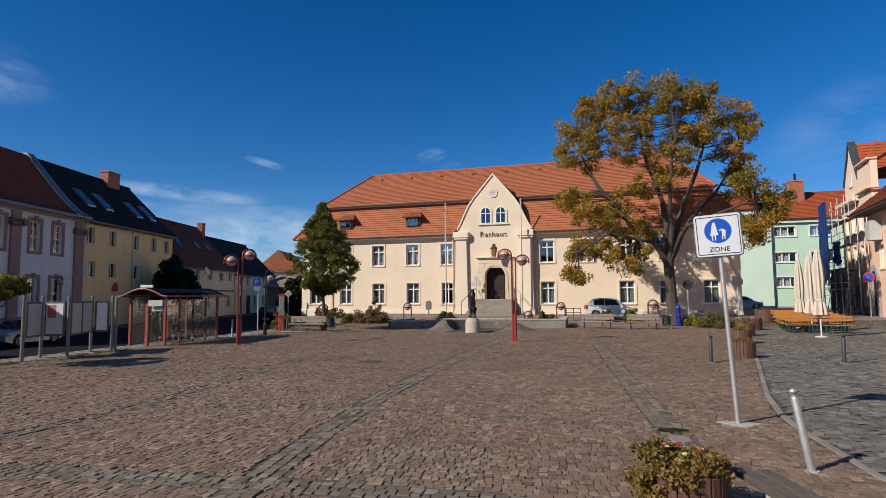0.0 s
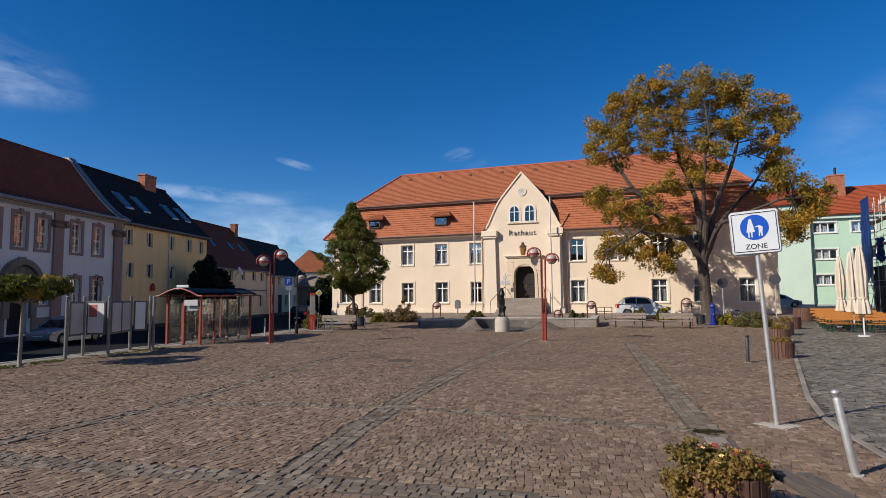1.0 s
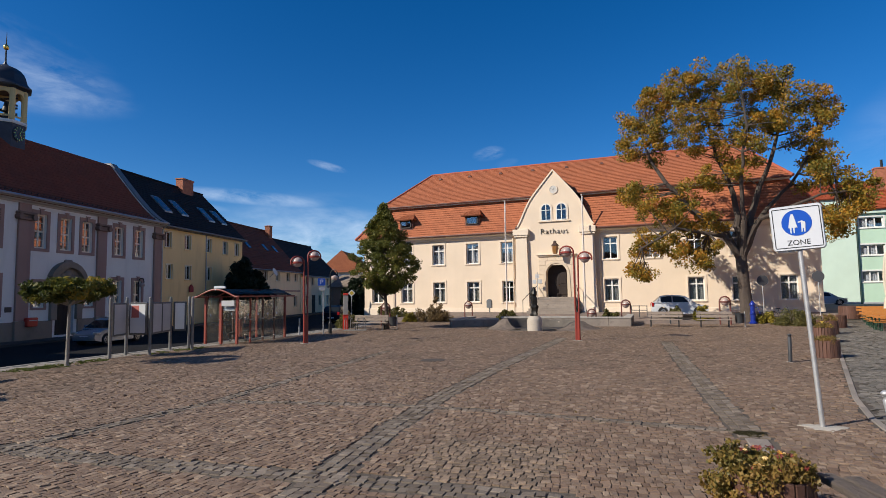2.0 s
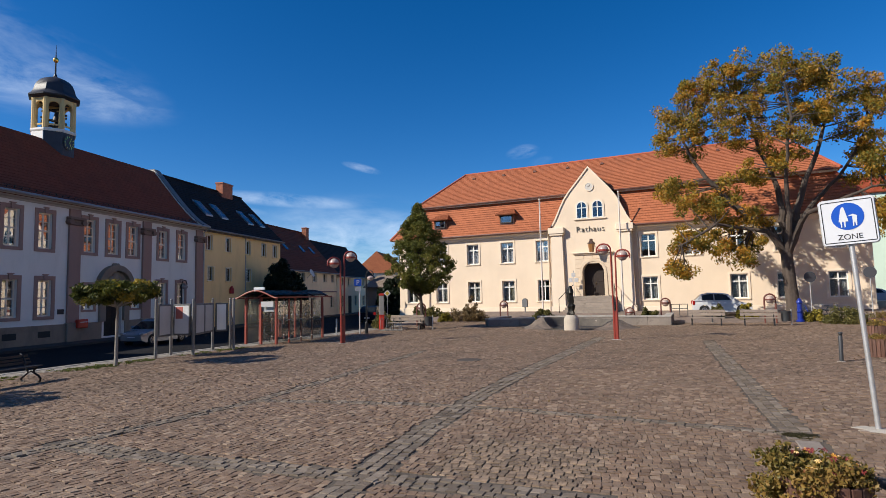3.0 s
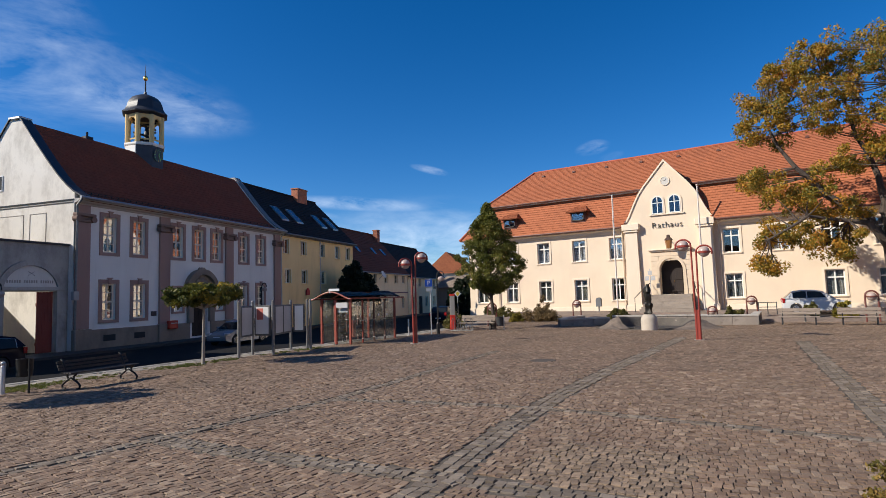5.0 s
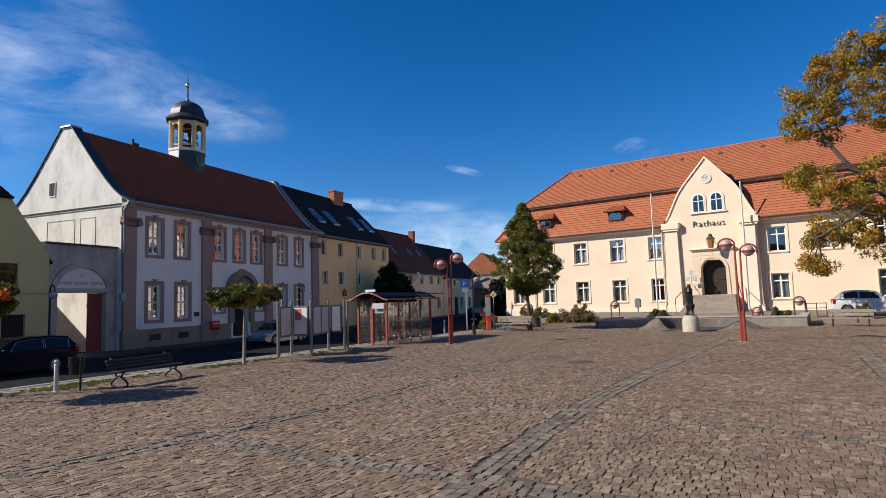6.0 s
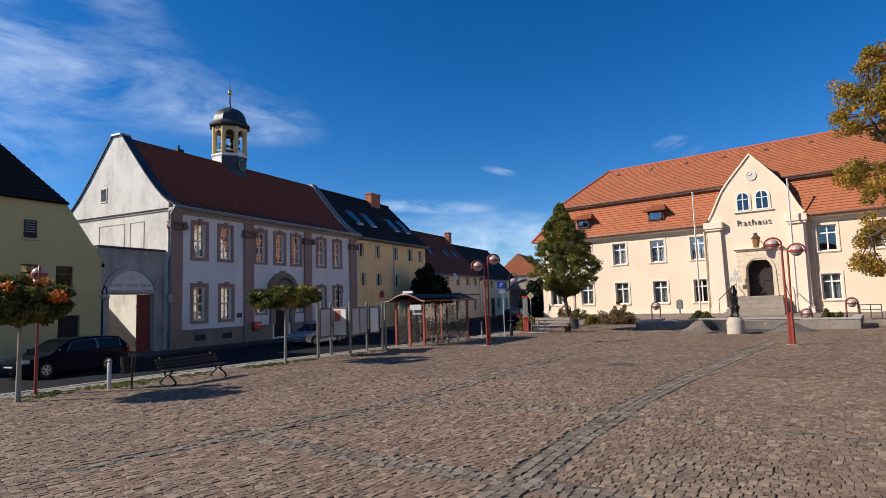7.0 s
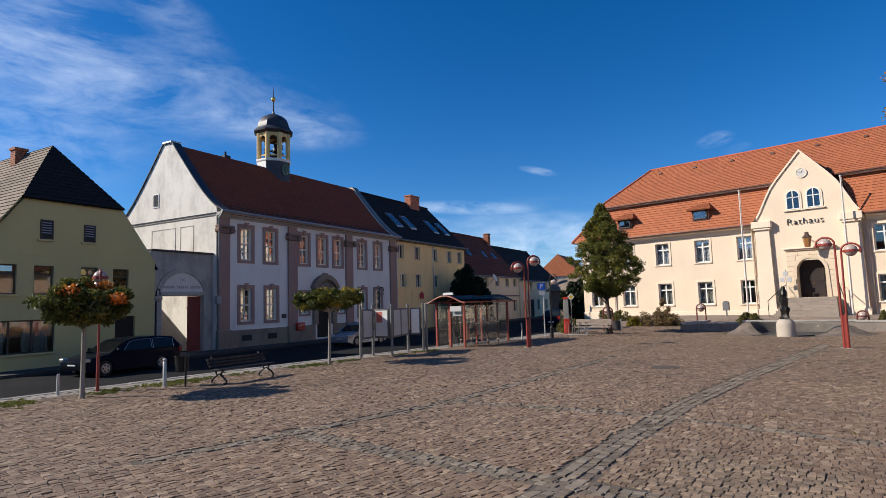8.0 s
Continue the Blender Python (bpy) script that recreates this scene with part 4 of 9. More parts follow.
bm = bmesh.new()
box(bm, 0, 8.1, -0.1, -0.003, -0.1, 1.0, 0.02)
box(bm, 10.0, 18.1, -0.1, -0.003, -0.1, 1.0, 0.02)
part("plinth", bm, PLINTH, old)
for x in (1.75, 3.75, 13.1, 15.1):
    bm = bmesh.new()
    box(bm, x, x + 0.75, -0.112, -0.102, 0.35, 0.68)
    part("cellar_vent", bm, ROOM_SHADE, old)
# string course and eaves cornice
bm = bmesh.new()
prof = [(-0.003, 7.52), (-0.06, 7.54), (-0.1, 7.6), (-0.3, 7.64), (-0.36, 7.71), (-0.5, 7.73), (-0.5, 7.8), (-0.003, 7.8)]
a = [bm.verts.new((-0.05, y, z)) for y, z in prof]
b = [bm.verts.new((18.15, y, z)) for y, z in prof]
bm.faces.new(a), bm.faces.new(b[::-1])
for i in range(len(a)):
    bm.faces.new((a[i], b[i], b[(i + 1) % len(a)], a[(i + 1) % len(a)]))
part("cornice", bm, plaster("grey_cornice_stone", (0.5, 0.46, 0.42), (0.2, 0.18, 0.17), 0.4), old)
bm = bmesh.new()
tube(bm, [(-0.15, -0.6, 7.83), (18.2, -0.6, 7.83)], 0.08, 8)
part("gutter", bm, ZINC, old)
bm = bmesh.new()
tube(bm, [(-0.05, -0.62, 7.8), (-0.1, -0.3, 7.4), (-0.06, -0.28, 7.0), (-0.06, -0.28, 0.0)], 0.055, 8)
part("downpipe", bm, DULL_GALV, old)
bm = bmesh.new()
tube(bm, [(18.12, -0.55, 7.8), (18.12, -0.12, 7.4), (18.12, -0.12, 0.0)], 0.055, 8)
part("downpipe", bm, GALV, old)
# door with segmental hood
bm = bmesh.new()
hood = arc(9.05, 2.95, 1.5, 24, 156, 14)
hood2 = arc(9.05, 2.85, 1.25, 24, 156, 14)
band(bm, hood, hood2, -0.35, -0.004)
slab(bm, arc(9.05, 2.85, 1.22, 24, 156, 14), -0.12, -0.004)
box(bm, 7.85, 8.3, -0.2, -0.004, 1.0, 3.6, 0.02)
box(bm, 9.8, 10.25, -0.2, -0.004, 1.0, 3.6, 0.02)
box(bm, 8.3, 9.8, -0.16, -0.004, 2.95, 3.3, 0.02)
part("door_surround", bm, PLINTH, old)
for cx, cz, cr in ((9.05, 3.68, 0.3), (8.7, 3.58, 0.2), (9.4, 3.58, 0.2), (8.42, 3.46, 0.14), (9.68, 3.46, 0.14), (9.05, 4.38, 0.2), (8.85, 4.46, 0.12), (9.25, 4.46, 0.12)):
    bm = bmesh.new()
    ball(bm, (cx, -0.15, cz), cr, 1, 0.6, 1)
    part("carved_scroll", bm, PLINTH, old, "weathered carved stone ornament", smooth=True)
bm = bmesh.new()
box(bm, 8.35, 9.75, 0.2, 0.27, 0.1, 2.9)
for s in (0, 1):
    for zz in (0.3, 1.15, 2.0):
        box(bm, 8.47 + s * 0.68, 9.0 + s * 0.68, 0.17, 0.2, zz, zz + 0.65, 0.015)
part("door", bm, OAK_DARK, old, "dark panelled double door")
for nm, x, z, w, h, mt in (("plaque", 5.0, 1.55, 0.42, 0.28, LEAD),):
    bm = bmesh.new()
    box(bm, x, x + w, -0.03, -0.003, z, z + h, 0.006)
    part(nm, bm, mt, old)
# gable to the yard, with roof parapet
HALF, RDG = 4.45, 12.42


def roof_line(y):
    """Height of the roof at depth y: steep, with a flare at the eaves."""
    d = max(0.0, abs(y - HALF) - 0.4)
    t = d / (HALF + 0.1)
    return RDG - (RDG - 7.75) * (1.2 * t - 0.2 * t ** 4) if t < 1 else 7.75


ysamp = [-0.45, 0.0, 0.5, 1.1, 1.9, 3.0, 4.05, 4.45]
prof_up = [(y, roof_line(y)) for y in ysamp]
gab_pts = [(0.0, -0.1)] + [(y, roof_line(y) + 0.12) for y in ysamp[1:]] + [(8.9 - y, roof_line(y) + 0.12) for y in ysamp[-2:0:-1]] + [(8.9, -0.1)]
gable_wall(old, -0.02, 0.5, 0, 8.9, 0, gab_pts, WHITEWASH)
gable_wall(old, 17.62, 0.5, 0, 8.9, 0, gab_pts, WHITEWASH)
for xg in (-0.1, 17.66):
    bm = bmesh.new()
    line = [(y, roof_line(y) + 0.12) for y in [-0.5] + ysamp[1:]] + [(8.9 - y, roof_line(y) + 0.12) for y in ysamp[-2::-1]]
    ribbon(bm, line, 0.09, xg, xg + 0.62)
    part("verge", bm, LEAD if xg < 0 else DULL_GALV, old)
sl = []
for (ya, za), (yb, zb) in zip(prof_up, prof_up[1:]):
    sl.append(((0.52, ya, za), (17.62, ya, za), (17.62, yb, zb), (0.52, yb, zb)))
    sl.append(((17.62, 8.9 - ya, za), (0.52, 8.9 - ya, za), (0.52, 8.9 - yb, zb), (17.62, 8.9 - yb, zb)))
roof_part("roof", sl, DARK_TILE, old, 0.28, 0.018)
bm = bmesh.new()
box(bm, -0.13, 0.6, HALF - 0.45, HALF + 0.45, RDG + 0.1, RDG + 0.25, 0.03)
part("apex_cap", bm, GALV, old, "pale metal cap on the gable's top")
bm = bmesh.new()
box(bm, 4.1, 4.6, HALF - 0.2, HALF + 0.2, RDG - 0.1, RDG + 0.28, 0.03)
tube(bm, [(4.3, HALF, RDG + 0.2), (4.3, HALF, RDG + 0.55)], 0.07, 8)
part("roof_vent", bm, BLACK_IRON, old)
bm = bmesh.new()
tube(bm, [(0.4, HALF, RDG + 0.03), (17.9, HALF, RDG + 0.03)], 0.13, 8)
part("ridge", bm, DARK_TILE, old)
bm = bmesh.new()
for x in [0.6 + 0.42 * k for k in range(41)]:
    bar(bm, (x, 0.12, roof_line(0.12) + 0.02), (x, 0.05, roof_line(0.05) + 0.22), 0.025)
for dz in (0.1, 0.2):
    bar(bm, (0.55, 0.06, roof_line(0.06) + dz), (17.6, 0.06, roof_line(0.06) + dz), 0.02)
part("snow_guard", bm, BLACK_IRON, old)
# gable window, blind panels, ledge
bm = bmesh.new()
box(bm, -0.1, -0.022, 0.0, 8.9, 7.74, 7.79, 0.01)
part("ledge", bm, LEAD, old)
bm = bmesh.new()
box(bm, -0.07, -0.022, 0.0, 8.9, 7.62, 7.67, 0.01)
part("ledge", bm, GATEWALL, old)
for ya, yb in ((1.95, 3.15), (3.6, 5.9)):
    for q in ((ya, ya + 0.025, 5.5, 7.2), (yb - 0.025, yb, 5.5, 7.2), (ya + 0.025, yb - 0.025, 7.175, 7.2)):
        bm = bmesh.new()
        box(bm, -0.04, -0.024, *q)
        part("panel_edge", bm, GATEWALL, old)
bm = bmesh.new()
box(bm, -0.28, 0.02, -0.42, -0.2, 2.55, 3.0, 0.02)
part("meter_box", bm, simple("grey_meter_box", (0.3, 0.3, 0.29), 0.6), old, "grey junction box on the downpipe")
bm = bmesh.new()
box(bm, -0.06, -0.024, 5.25, 5.8, 8.62, 9.5)
gw = part("window", bm, WHITE_FRAME, old, "small weathered gable window")
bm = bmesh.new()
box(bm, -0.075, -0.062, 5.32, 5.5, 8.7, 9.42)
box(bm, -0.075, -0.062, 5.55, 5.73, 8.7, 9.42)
part("pane", bm, ROOM_SHADE, gw)
# bell tower
TS = 8.72
tower = thing("bell_tower", ROW_M @ Matrix.Translation((TS, HALF, 0.95)) @ Matrix.Diagonal((0.8, 0.8, 0.925, 1)), "octagonal bell tower with a dark onion cap on the roof ridge", "tower")
OCT = math.pi / 8
bm = bmesh.new()
turned(bm, [(1.55, 10.9), (1.55, 13.0)], 8, start=OCT)
part("tower_base", bm, SLATE, tower)
# white panel: the sun on this slate face is put into the colour
bm = bmesh.new()
box(bm, -1.5, -1.435, -0.56, 0.56, 12.1, 12.97, 0.012)
part("side_panel", bm, WHITE_FRAME, tower, "white panel for the sunlit face of the tower's foot")
bm = bmesh.new()
turned(bm, [(1.62, 13.0), (1.66, 13.08), (1.66, 13.2), (1.5, 13.24)], 8, start=OCT)
part("ledge", bm, WHITE_FRAME, tower)
OCHRE = plaster("ochre_tower_paint", (0.62, 0.46, 0.22), (0.25, 0.2, 0.12), 0.3)
R_T = 1.4
for k in range(8):
    a = OCT + k * math.pi / 4
    bm = bmesh.new()
    turned(bm, [(0.2, 13.24), (0.2, 15.35)], 8, (R_T * math.cos(a), R_T * math.sin(a)))
    part("post", bm, OCHRE, tower)
    # arch between two posts
    b = a + math.pi / 4
    p, q = Vector((R_T * math.cos(a), R_T * math.sin(a), 0)), Vector((R_T * math.cos(b), R_T * math.sin(b), 0))
    along, L = (q - p).normalized(), (q - p).length
    nrm = Vector((along.y, -along.x, 0))
    bm = bmesh.new()
    pts = [(0.1, 15.35)] + [(L / 2 - (L / 2 - 0.15) * math.cos(math.pi * i / 8), 14.75 + 0.36 * math.sin(math.pi * i / 8)) for i in range(9)] + [(L - 0.1, 15.35)]
    fa = [bm.verts.new(p + along * u + nrm * 0.1 + Vector((0, 0, z))) for u, z in pts]
    fb_ = [bm.verts.new(p + along * u - nrm * 0.1 + Vector((0, 0, z))) for u, z in pts]
    bm.faces.new(fa), bm.faces.new(fb_[::-1])
    for i in range(len(pts)):
        bm.faces.new((fa[i], fb_[i], fb_[(i + 1) % len(pts)], fa[(i + 1) % len(pts)]))
    part("arch", bm, OCHRE, tower)
    bm = bmesh.new()
    bar(bm, p + Vector((0, 0, 13.5)), q + Vector((0, 0, 13.5)), 0.08, 0.1)
    part("rail", bm, OCHRE, tower)
bm = bmesh.new()
turned(bm, [(1.58, 15.35), (1.64, 15.42), (1.86, 15.5), (1.88, 15.58), (1.68, 15.74), (1.54, 15.95), (1.45, 16.25), (1.3, 16.55), (1.06, 16.8), (0.74, 16.98), (0.38, 17.09), (0.16, 17.2), (0.06, 17.42)], 8, start=OCT)
part("cap", bm, LEAD, tower, "dark lead onion cap", smooth=True)
bm = bmesh.new()
turned(bm, [(0.07, 17.3), (0.045, 18.6), (0.01, 19.5)], 8)
part("finial", bm, BLACK_IRON, tower)
bm = bmesh.new()
ball(bm, (0, 0, 18.42), 0.2)
part("finial_ball", bm, GILT, tower, "gilded ball", smooth=True)
for hx, hz, r in ((0.0, 14.35, 0.38), (-0.55, 14.2, 0.26), (0.55, 14.2, 0.26), (0.0, 13.75, 0.28)):
    bm = bmesh.new()
    turned(bm, [(r, hz - r), (r * 0.85, hz - r * 0.7), (r * 0.6, hz), (r * 0.5, hz + r * 0.5), (r * 0.2, hz + r * 0.7)], 14, (hx, 0.3 * (1 if hx else -1)))
    part("bell", bm, BLACK_IRON, tower, "dark bronze bell", smooth=True)
bm = bmesh.new()
for z in (13.6, 14.0, 14.7):
    bar(bm, (-1.2, 0, z), (1.2, 0, z), 0.1, 0.12)
    bar(bm, (0, -1.2, z + 0.12), (0, 1.2, z + 0.12), 0.1, 0.12)
part("bell_frame", bm, OAK_DARK, tower)
for ang in (-90,):
    # clock face on the side to the square
    a = radians(ang)
    cdir = Vector((math.cos(a), math.sin(a), 0))
    rot = Matrix.Rotation(a + math.pi / 2, 4, "Z")
    bm = bmesh.new()
    slab(bm, arc(0, 0, 0.52, 0, 345, 23), -0.05, 0)
    cf = part("clock_face", bm, simple("dark_clock_face", (0.02, 0.024, 0.035), 0.5), tower, "dark clock face with gilt figures", Matrix.Translation(cdir * 1.47 + Vector((0, 0, 12.35))) @ rot)
    for k in range(12):
        bm = bmesh.new()
        t = radians(30 * k)
        bar(bm, (0.34 * math.cos(t), -0.06, 0.34 * math.sin(t)), (0.47 * math.cos(t), -0.06, 0.47 * math.sin(t)), 0.05, 0.02, up=(0, 1, 0))
        part("hour_mark", bm, GILT, cf)
    for t, ln in ((60, 0.26), (-55, 0.4)):
        bm = bmesh.new()
        bar(bm, (0, -0.065, 0), (ln * math.cos(radians(t)), -0.065, ln * math.sin(radians(t))), 0.035, 0.02, up=(0, 1, 0))
        part("pointer", bm, GILT, cf)

# ---------------------------------------------------------------- the row beyond: ochre house, pale houses


def row_house(name, s0, s1, eave, ridge, half, wall_m, roof_m, wins, label, y=0.0, frame_m=WHITE_FRAME, glass=None, overhang=0.35, fascia=None):
    h = thing(name, ROW_M @ Matrix.Translation((s0, y, 0)), label, "building")
    w = s1 - s0
    part("wall", wall_bm(0, w, -0.1, eave, [(x, x + a, z, z + b) for x, z, a, b in wins], 0.4), wall_m, h)
    d = 2 * half
    bm = bmesh.new()
    box(bm, 0.4, w - 0.4, d - 0.4, d, -0.1, eave)
    part("wall", bm, wall_m, h)
    for xg in (0, w - 0.4):
        gable_wall(h, xg + 0.002, 0.396, 0, d, 0, [(0.4, -0.1), (0.4, eave + 0.25), (half, ridge - 0.12), (d, eave), (d, -0.1)], wall_m)
    for x, z, a, b in wins:
        window_unit(h, a, b, at(x, z), frame_m, 2, (), sill=0.06, sill_mat=wall_m, surround=0.06, sur_mat=PALE, depth=0.12, fr=0.055, glass=glass or DIM_GLASS)
    k = (ridge - eave) / half
    sl = [((-0.15, -overhang, eave - overhang * k * 0.4), (w + 0.15, -overhang, eave - overhang * k * 0.4), (w + 0.15, half, ridge), (-0.15, half, ridge)),
          ((w + 0.15, d + overhang, eave - overhang * k * 0.4), (-0.15, d + overhang, eave - overhang * k * 0.4), (-0.15, half, ridge), (w + 0.15, half, ridge))]
    roof_part("roof", sl, roof_m, h, 0.3, 0.03)
    bm = bmesh.new()
    tube(bm, [(-0.15, half, ridge + 0.03), (w + 0.15, half, ridge + 0.03)], 0.12, 8)
    part("ridge", bm, roof_m, h)
    bm = bmesh.new()
    box(bm, -0.1, w + 0.1, -overhang + 0.03, -0.004, eave - 0.26, eave - 0.1)
    part("fascia", bm, fascia or BROWN_FRAME, h)
    bm = bmesh.new()
    tube(bm, [(-0.15, -overhang - 0.06, eave - 0.12), (w + 0.15, -overhang - 0.06, eave - 0.12)], 0.07, 8)
    part("gutter", bm, DULL_GALV, h)
    return h


def chimney(parent, x, y, z0, z1, w=0.8, d=0.6):
    bm = bmesh.new()
    box(bm, x - w / 2, x + w / 2, y - d / 2, y + d / 2, z0, z1 - 0.12)
    box(bm, x - w / 2 - 0.06, x + w / 2 + 0.06, y - d / 2 - 0.06, y + d / 2 + 0.06, z1 - 0.12, z1)
    ch = part("chimney", bm, BRICK, parent, "red brick chimney")
    bm = bmesh.new()
    n = int((z1 - z0) / 0.09)
    for k in range(n):
        z = z0 + 0.09 * k
        box(bm, x - w / 2 - 0.008, x + w / 2 + 0.008, y - d / 2 - 0.008, y + d / 2 + 0.008, z, z + 0.075)
    part("brick_course", bm, BRICK, ch)


yw = [(x - 18.25, 6.15, 0.85, 1.2) for x in (18.72, 21.4, 24.55, 27.4, 29.55)] + [(x - 18.25, 3.68, 0.85, 1.15) for x in (18.95, 21.5, 24.7, 29.5)] + [(x - 18.25, 1.2, 0.85, 1.2) for x in (24.7, 29.5)]
ochre = row_house("ochre_house", 18.25, 31.1, 7.85, 12.45, 4.45, YELLOW, BLACK_TILE, yw, "three-storey ochre yellow house with a black tiled roof", y=0.12)
chimney(ochre, 9.6, 4.2, 11.8, 13.35, 1.7, 0.7)
bm = bmesh.new()
tube(bm, [(6.3, -0.06, 7.6), (6.3, -0.06, 0.0)], 0.05, 8)
part("downpipe", bm, ZINC, ochre)
for x in (2.0, 4.3, 8.6, 10.8):
    # roof windows in the dark slope
    y0, y1 = 1.05, 2.35
    z = lambda y: 7.705 + 0.9885 * (y + 0.35) + 0.16
    bm = bmesh.new()
    vs = [bm.verts.new((xx, yy, z(yy) + dz)) for dz in (-0.12, 0.0) for xx, yy in ((x, y0), (x + 1.0, y0), (x + 1.0, y1), (x, y1))]
    for q in ((3, 2, 1, 0), (4, 5, 6, 7), (0, 1, 5, 4), (1, 2, 6, 5), (2, 3, 7, 6), (3, 0, 4, 7)):
        bm.faces.new([vs[i] for i in q])
    rw = part("roof_window", bm, ZINC, ochre, "tilted roof window with grey frame")
    bm = bmesh.new()
    vs = [bm.verts.new((xx, yy, z(yy) + 0.012)) for xx, yy in ((x + 0.08, y0 + 0.08), (x + 0.92, y0 + 0.08), (x + 0.92, y1 - 0.08), (x + 0.08, y1 - 0.08))]
    bm.faces.new(vs)
    part("pane", bm, simple("roof_window_glass", (0.1, 0.12, 0.155), 0.12, 0.25, var=0.02, relief=0), rw)
# round pharmacy mark kept as a plain red shape
bm = bmesh.new()
slab(bm, [(3.72, 2.65), (4.22, 2.65), (4.22, 3.05), (3.97, 3.28), (3.72, 3.05)], -0.2, -0.08)
part("sign", bm, simple("red_sign_paint", (0.4, 0.03, 0.03), 0.5), ochre, "small red pointed wall sign")

ww = [(x - 31.3, 3.95, 1.0, 1.0) for x in (36.1, 39.1, 42.05, 44.4)] + [(x - 31.3, 0.9, 1.0, 1.3) for x in (33.0, 36.1, 39.0, 44.2)]
pale_house = row_house("pale_house", 31.3, 46.2, 5.15, 10.4, 4.6, PALE, tiles("weathered_brown_tiles", (0.15, 0.055, 0.036), 0.22, (0.06, 0.035, 0.026), 0.5), ww, "low pale cream house with a brown tiled roof", y=0.25, fascia=PALE)
chimney(pale_house, 14.3, 3.9, 9.4, 11.0, 0.75, 0.6)
bm = bmesh.new()
box(bm, 3.6, 14.9, -0.05, -0.003, 2.75, 2.9)
part("band", bm, simple("mauve_band", (0.18, 0.1, 0.12), 0.8), pale_house)
for x in (5.2, 9.5, 12.2):
    bm = bmesh.new()
    vs = [bm.verts.new((xx, yy, 5.15 + 5.25 / 4.6 * yy + 0.22)) for xx, yy in ((x, 1.9), (x + 0.7, 1.9), (x + 0.7, 2.6), (x, 2.6))]
    bm.faces.new(vs)
    part("roof_window", bm, MATS["roof_window_glass"], pale_house)
w3 = [(x, 3.6, 0.95, 1.05) for x in (1.5, 3.6, 6.2, 9.4, 12.3)] + [(x, 0.9, 0.95, 1.4) for x in (1.5, 6.2, 9.4, 12.3)]
far_house = row_house("far_pale_house", 46.5, 61.5, 4.85, 9.6, 4.6, PALE, BLACK_TILE, w3, "low pale house with a dark roof at the street's end", y=0.25, fascia=PALE)
bm = bmesh.new()
box(bm, 3.8, 4.9, -0.05, -0.004, 0.0, 2.3)
part("door", bm, OAK_DARK, far_house, "dark house door")

# ---------------------------------------------------------------- gateway and lime house
gate = thing("gateway", ROW_M @ Matrix.Translation((-3.8, 0.3, 0)), "weathered plaster gate wall with round arch and red leaf", "gateway")
part("wall", wall_bm(0, 3.78, -0.1, 5.35, [(0.6, 3.12, -0.1, 3.02)], 0.45), GATEWALL, gate)
bm = bmesh.new()
box(bm, -0.02, 3.8, -0.1, 0.55, 5.352, 5.45)
part("coping", bm, LEAD, gate)
bm = bmesh.new()
ao = arc(1.86, 2.9, 1.62, 12, 168, 16)
ai = arc(1.86, 2.9, 1.36, 14, 166, 16)
band(bm, ao, ai, -0.1, -0.003)
box(bm, 0.2, 3.55, -0.14, -0.004, 3.06, 3.24, 0.015)
box(bm, 0.12, 0.58, -0.1, -0.004, -0.1, 3.06)
box(bm, 3.14, 3.6, -0.1, -0.004, -0.1, 3.06)
part("arch_moulding", bm, GATEWALL, gate)
bm = bmesh.new()
slab(bm, arc(1.86, 2.9, 1.35, 15, 165, 14), -0.012, -0.003)
part("tympanum", bm, plaster("faded_tympanum", (0.66, 0.62, 0.56), (0.3, 0.28, 0.26), 0.5), gate, "paler plaster field under the arch")
FADED = simple("faded_letter_paint", (0.3, 0.27, 0.24), 0.8)
for k in range(20):
    if k in (6, 13):
        continue
    bm = bmesh.new()
    box(bm, 0.72 + k * 0.115, 0.785 + k * 0.115, -0.02, -0.0125, 3.42, 3.56)
    part("inscription_bar", bm, FADED, gate)
bm = bmesh.new()
bar(bm, (1.72, -0.016, 3.78), (2.02, -0.016, 3.98), 0.04, 0.01)
bar(bm, (2.02, -0.016, 3.78), (1.72, -0.016, 3.98), 0.04, 0.01)
part("emblem", bm, FADED, gate)
bm = bmesh.new()
for k in range(6):
    box(bm, 2.3 + k * 0.135, 2.43 + k * 0.135, 0.16, 0.21, 0.02, 3.0, 0.006)
box(bm, 2.3, 3.1, 0.21, 0.25, 0.4, 0.55)
box(bm, 2.3, 3.1, 0.21, 0.25, 2.3, 2.45)
part("gate_leaf", bm, simple("dark_red_gate_paint", (0.19, 0.03, 0.02), 0.6, var=0.2), gate, "dark red boarded gate leaf")
bm = bmesh.new()
box(bm, -3.8, 3.78, 7.5, 7.9, -0.1, 4.6)
part("yard_wall", bm, plaster("white_yard_render", (0.84, 0.79, 0.71), (0.5, 0.45, 0.38), 0.3), gate)

lime = thing("lime_house", ROW_M @ Matrix.Translation((-7.72, 0, 0)), "lime cream house with its half-hipped gable to the street", "building")
lwin = [(-1.42, 5.5, 0.52, 0.85), (0.4, 5.5, 0.52, 0.8), (-3.1, 3.12, 0.85, 1.25), (-1.6, 3.1, 0.78, 1.25), (0.33, 3.1, 0.75, 1.25), (1.8, 3.1, 0.78, 1.22), (-3.3, 0.64, 2.6, 1.4), (1.95, -0.1, 1.0, 2.15)]
bm = wall_bm(-3.95, 3.95, -0.1, 4.75, [(x, x + a, z, z + b) for x, z, a, b in lwin if z < 5], 0.4)
part("wall", bm, LIME, lime)
bm = bmesh.new()
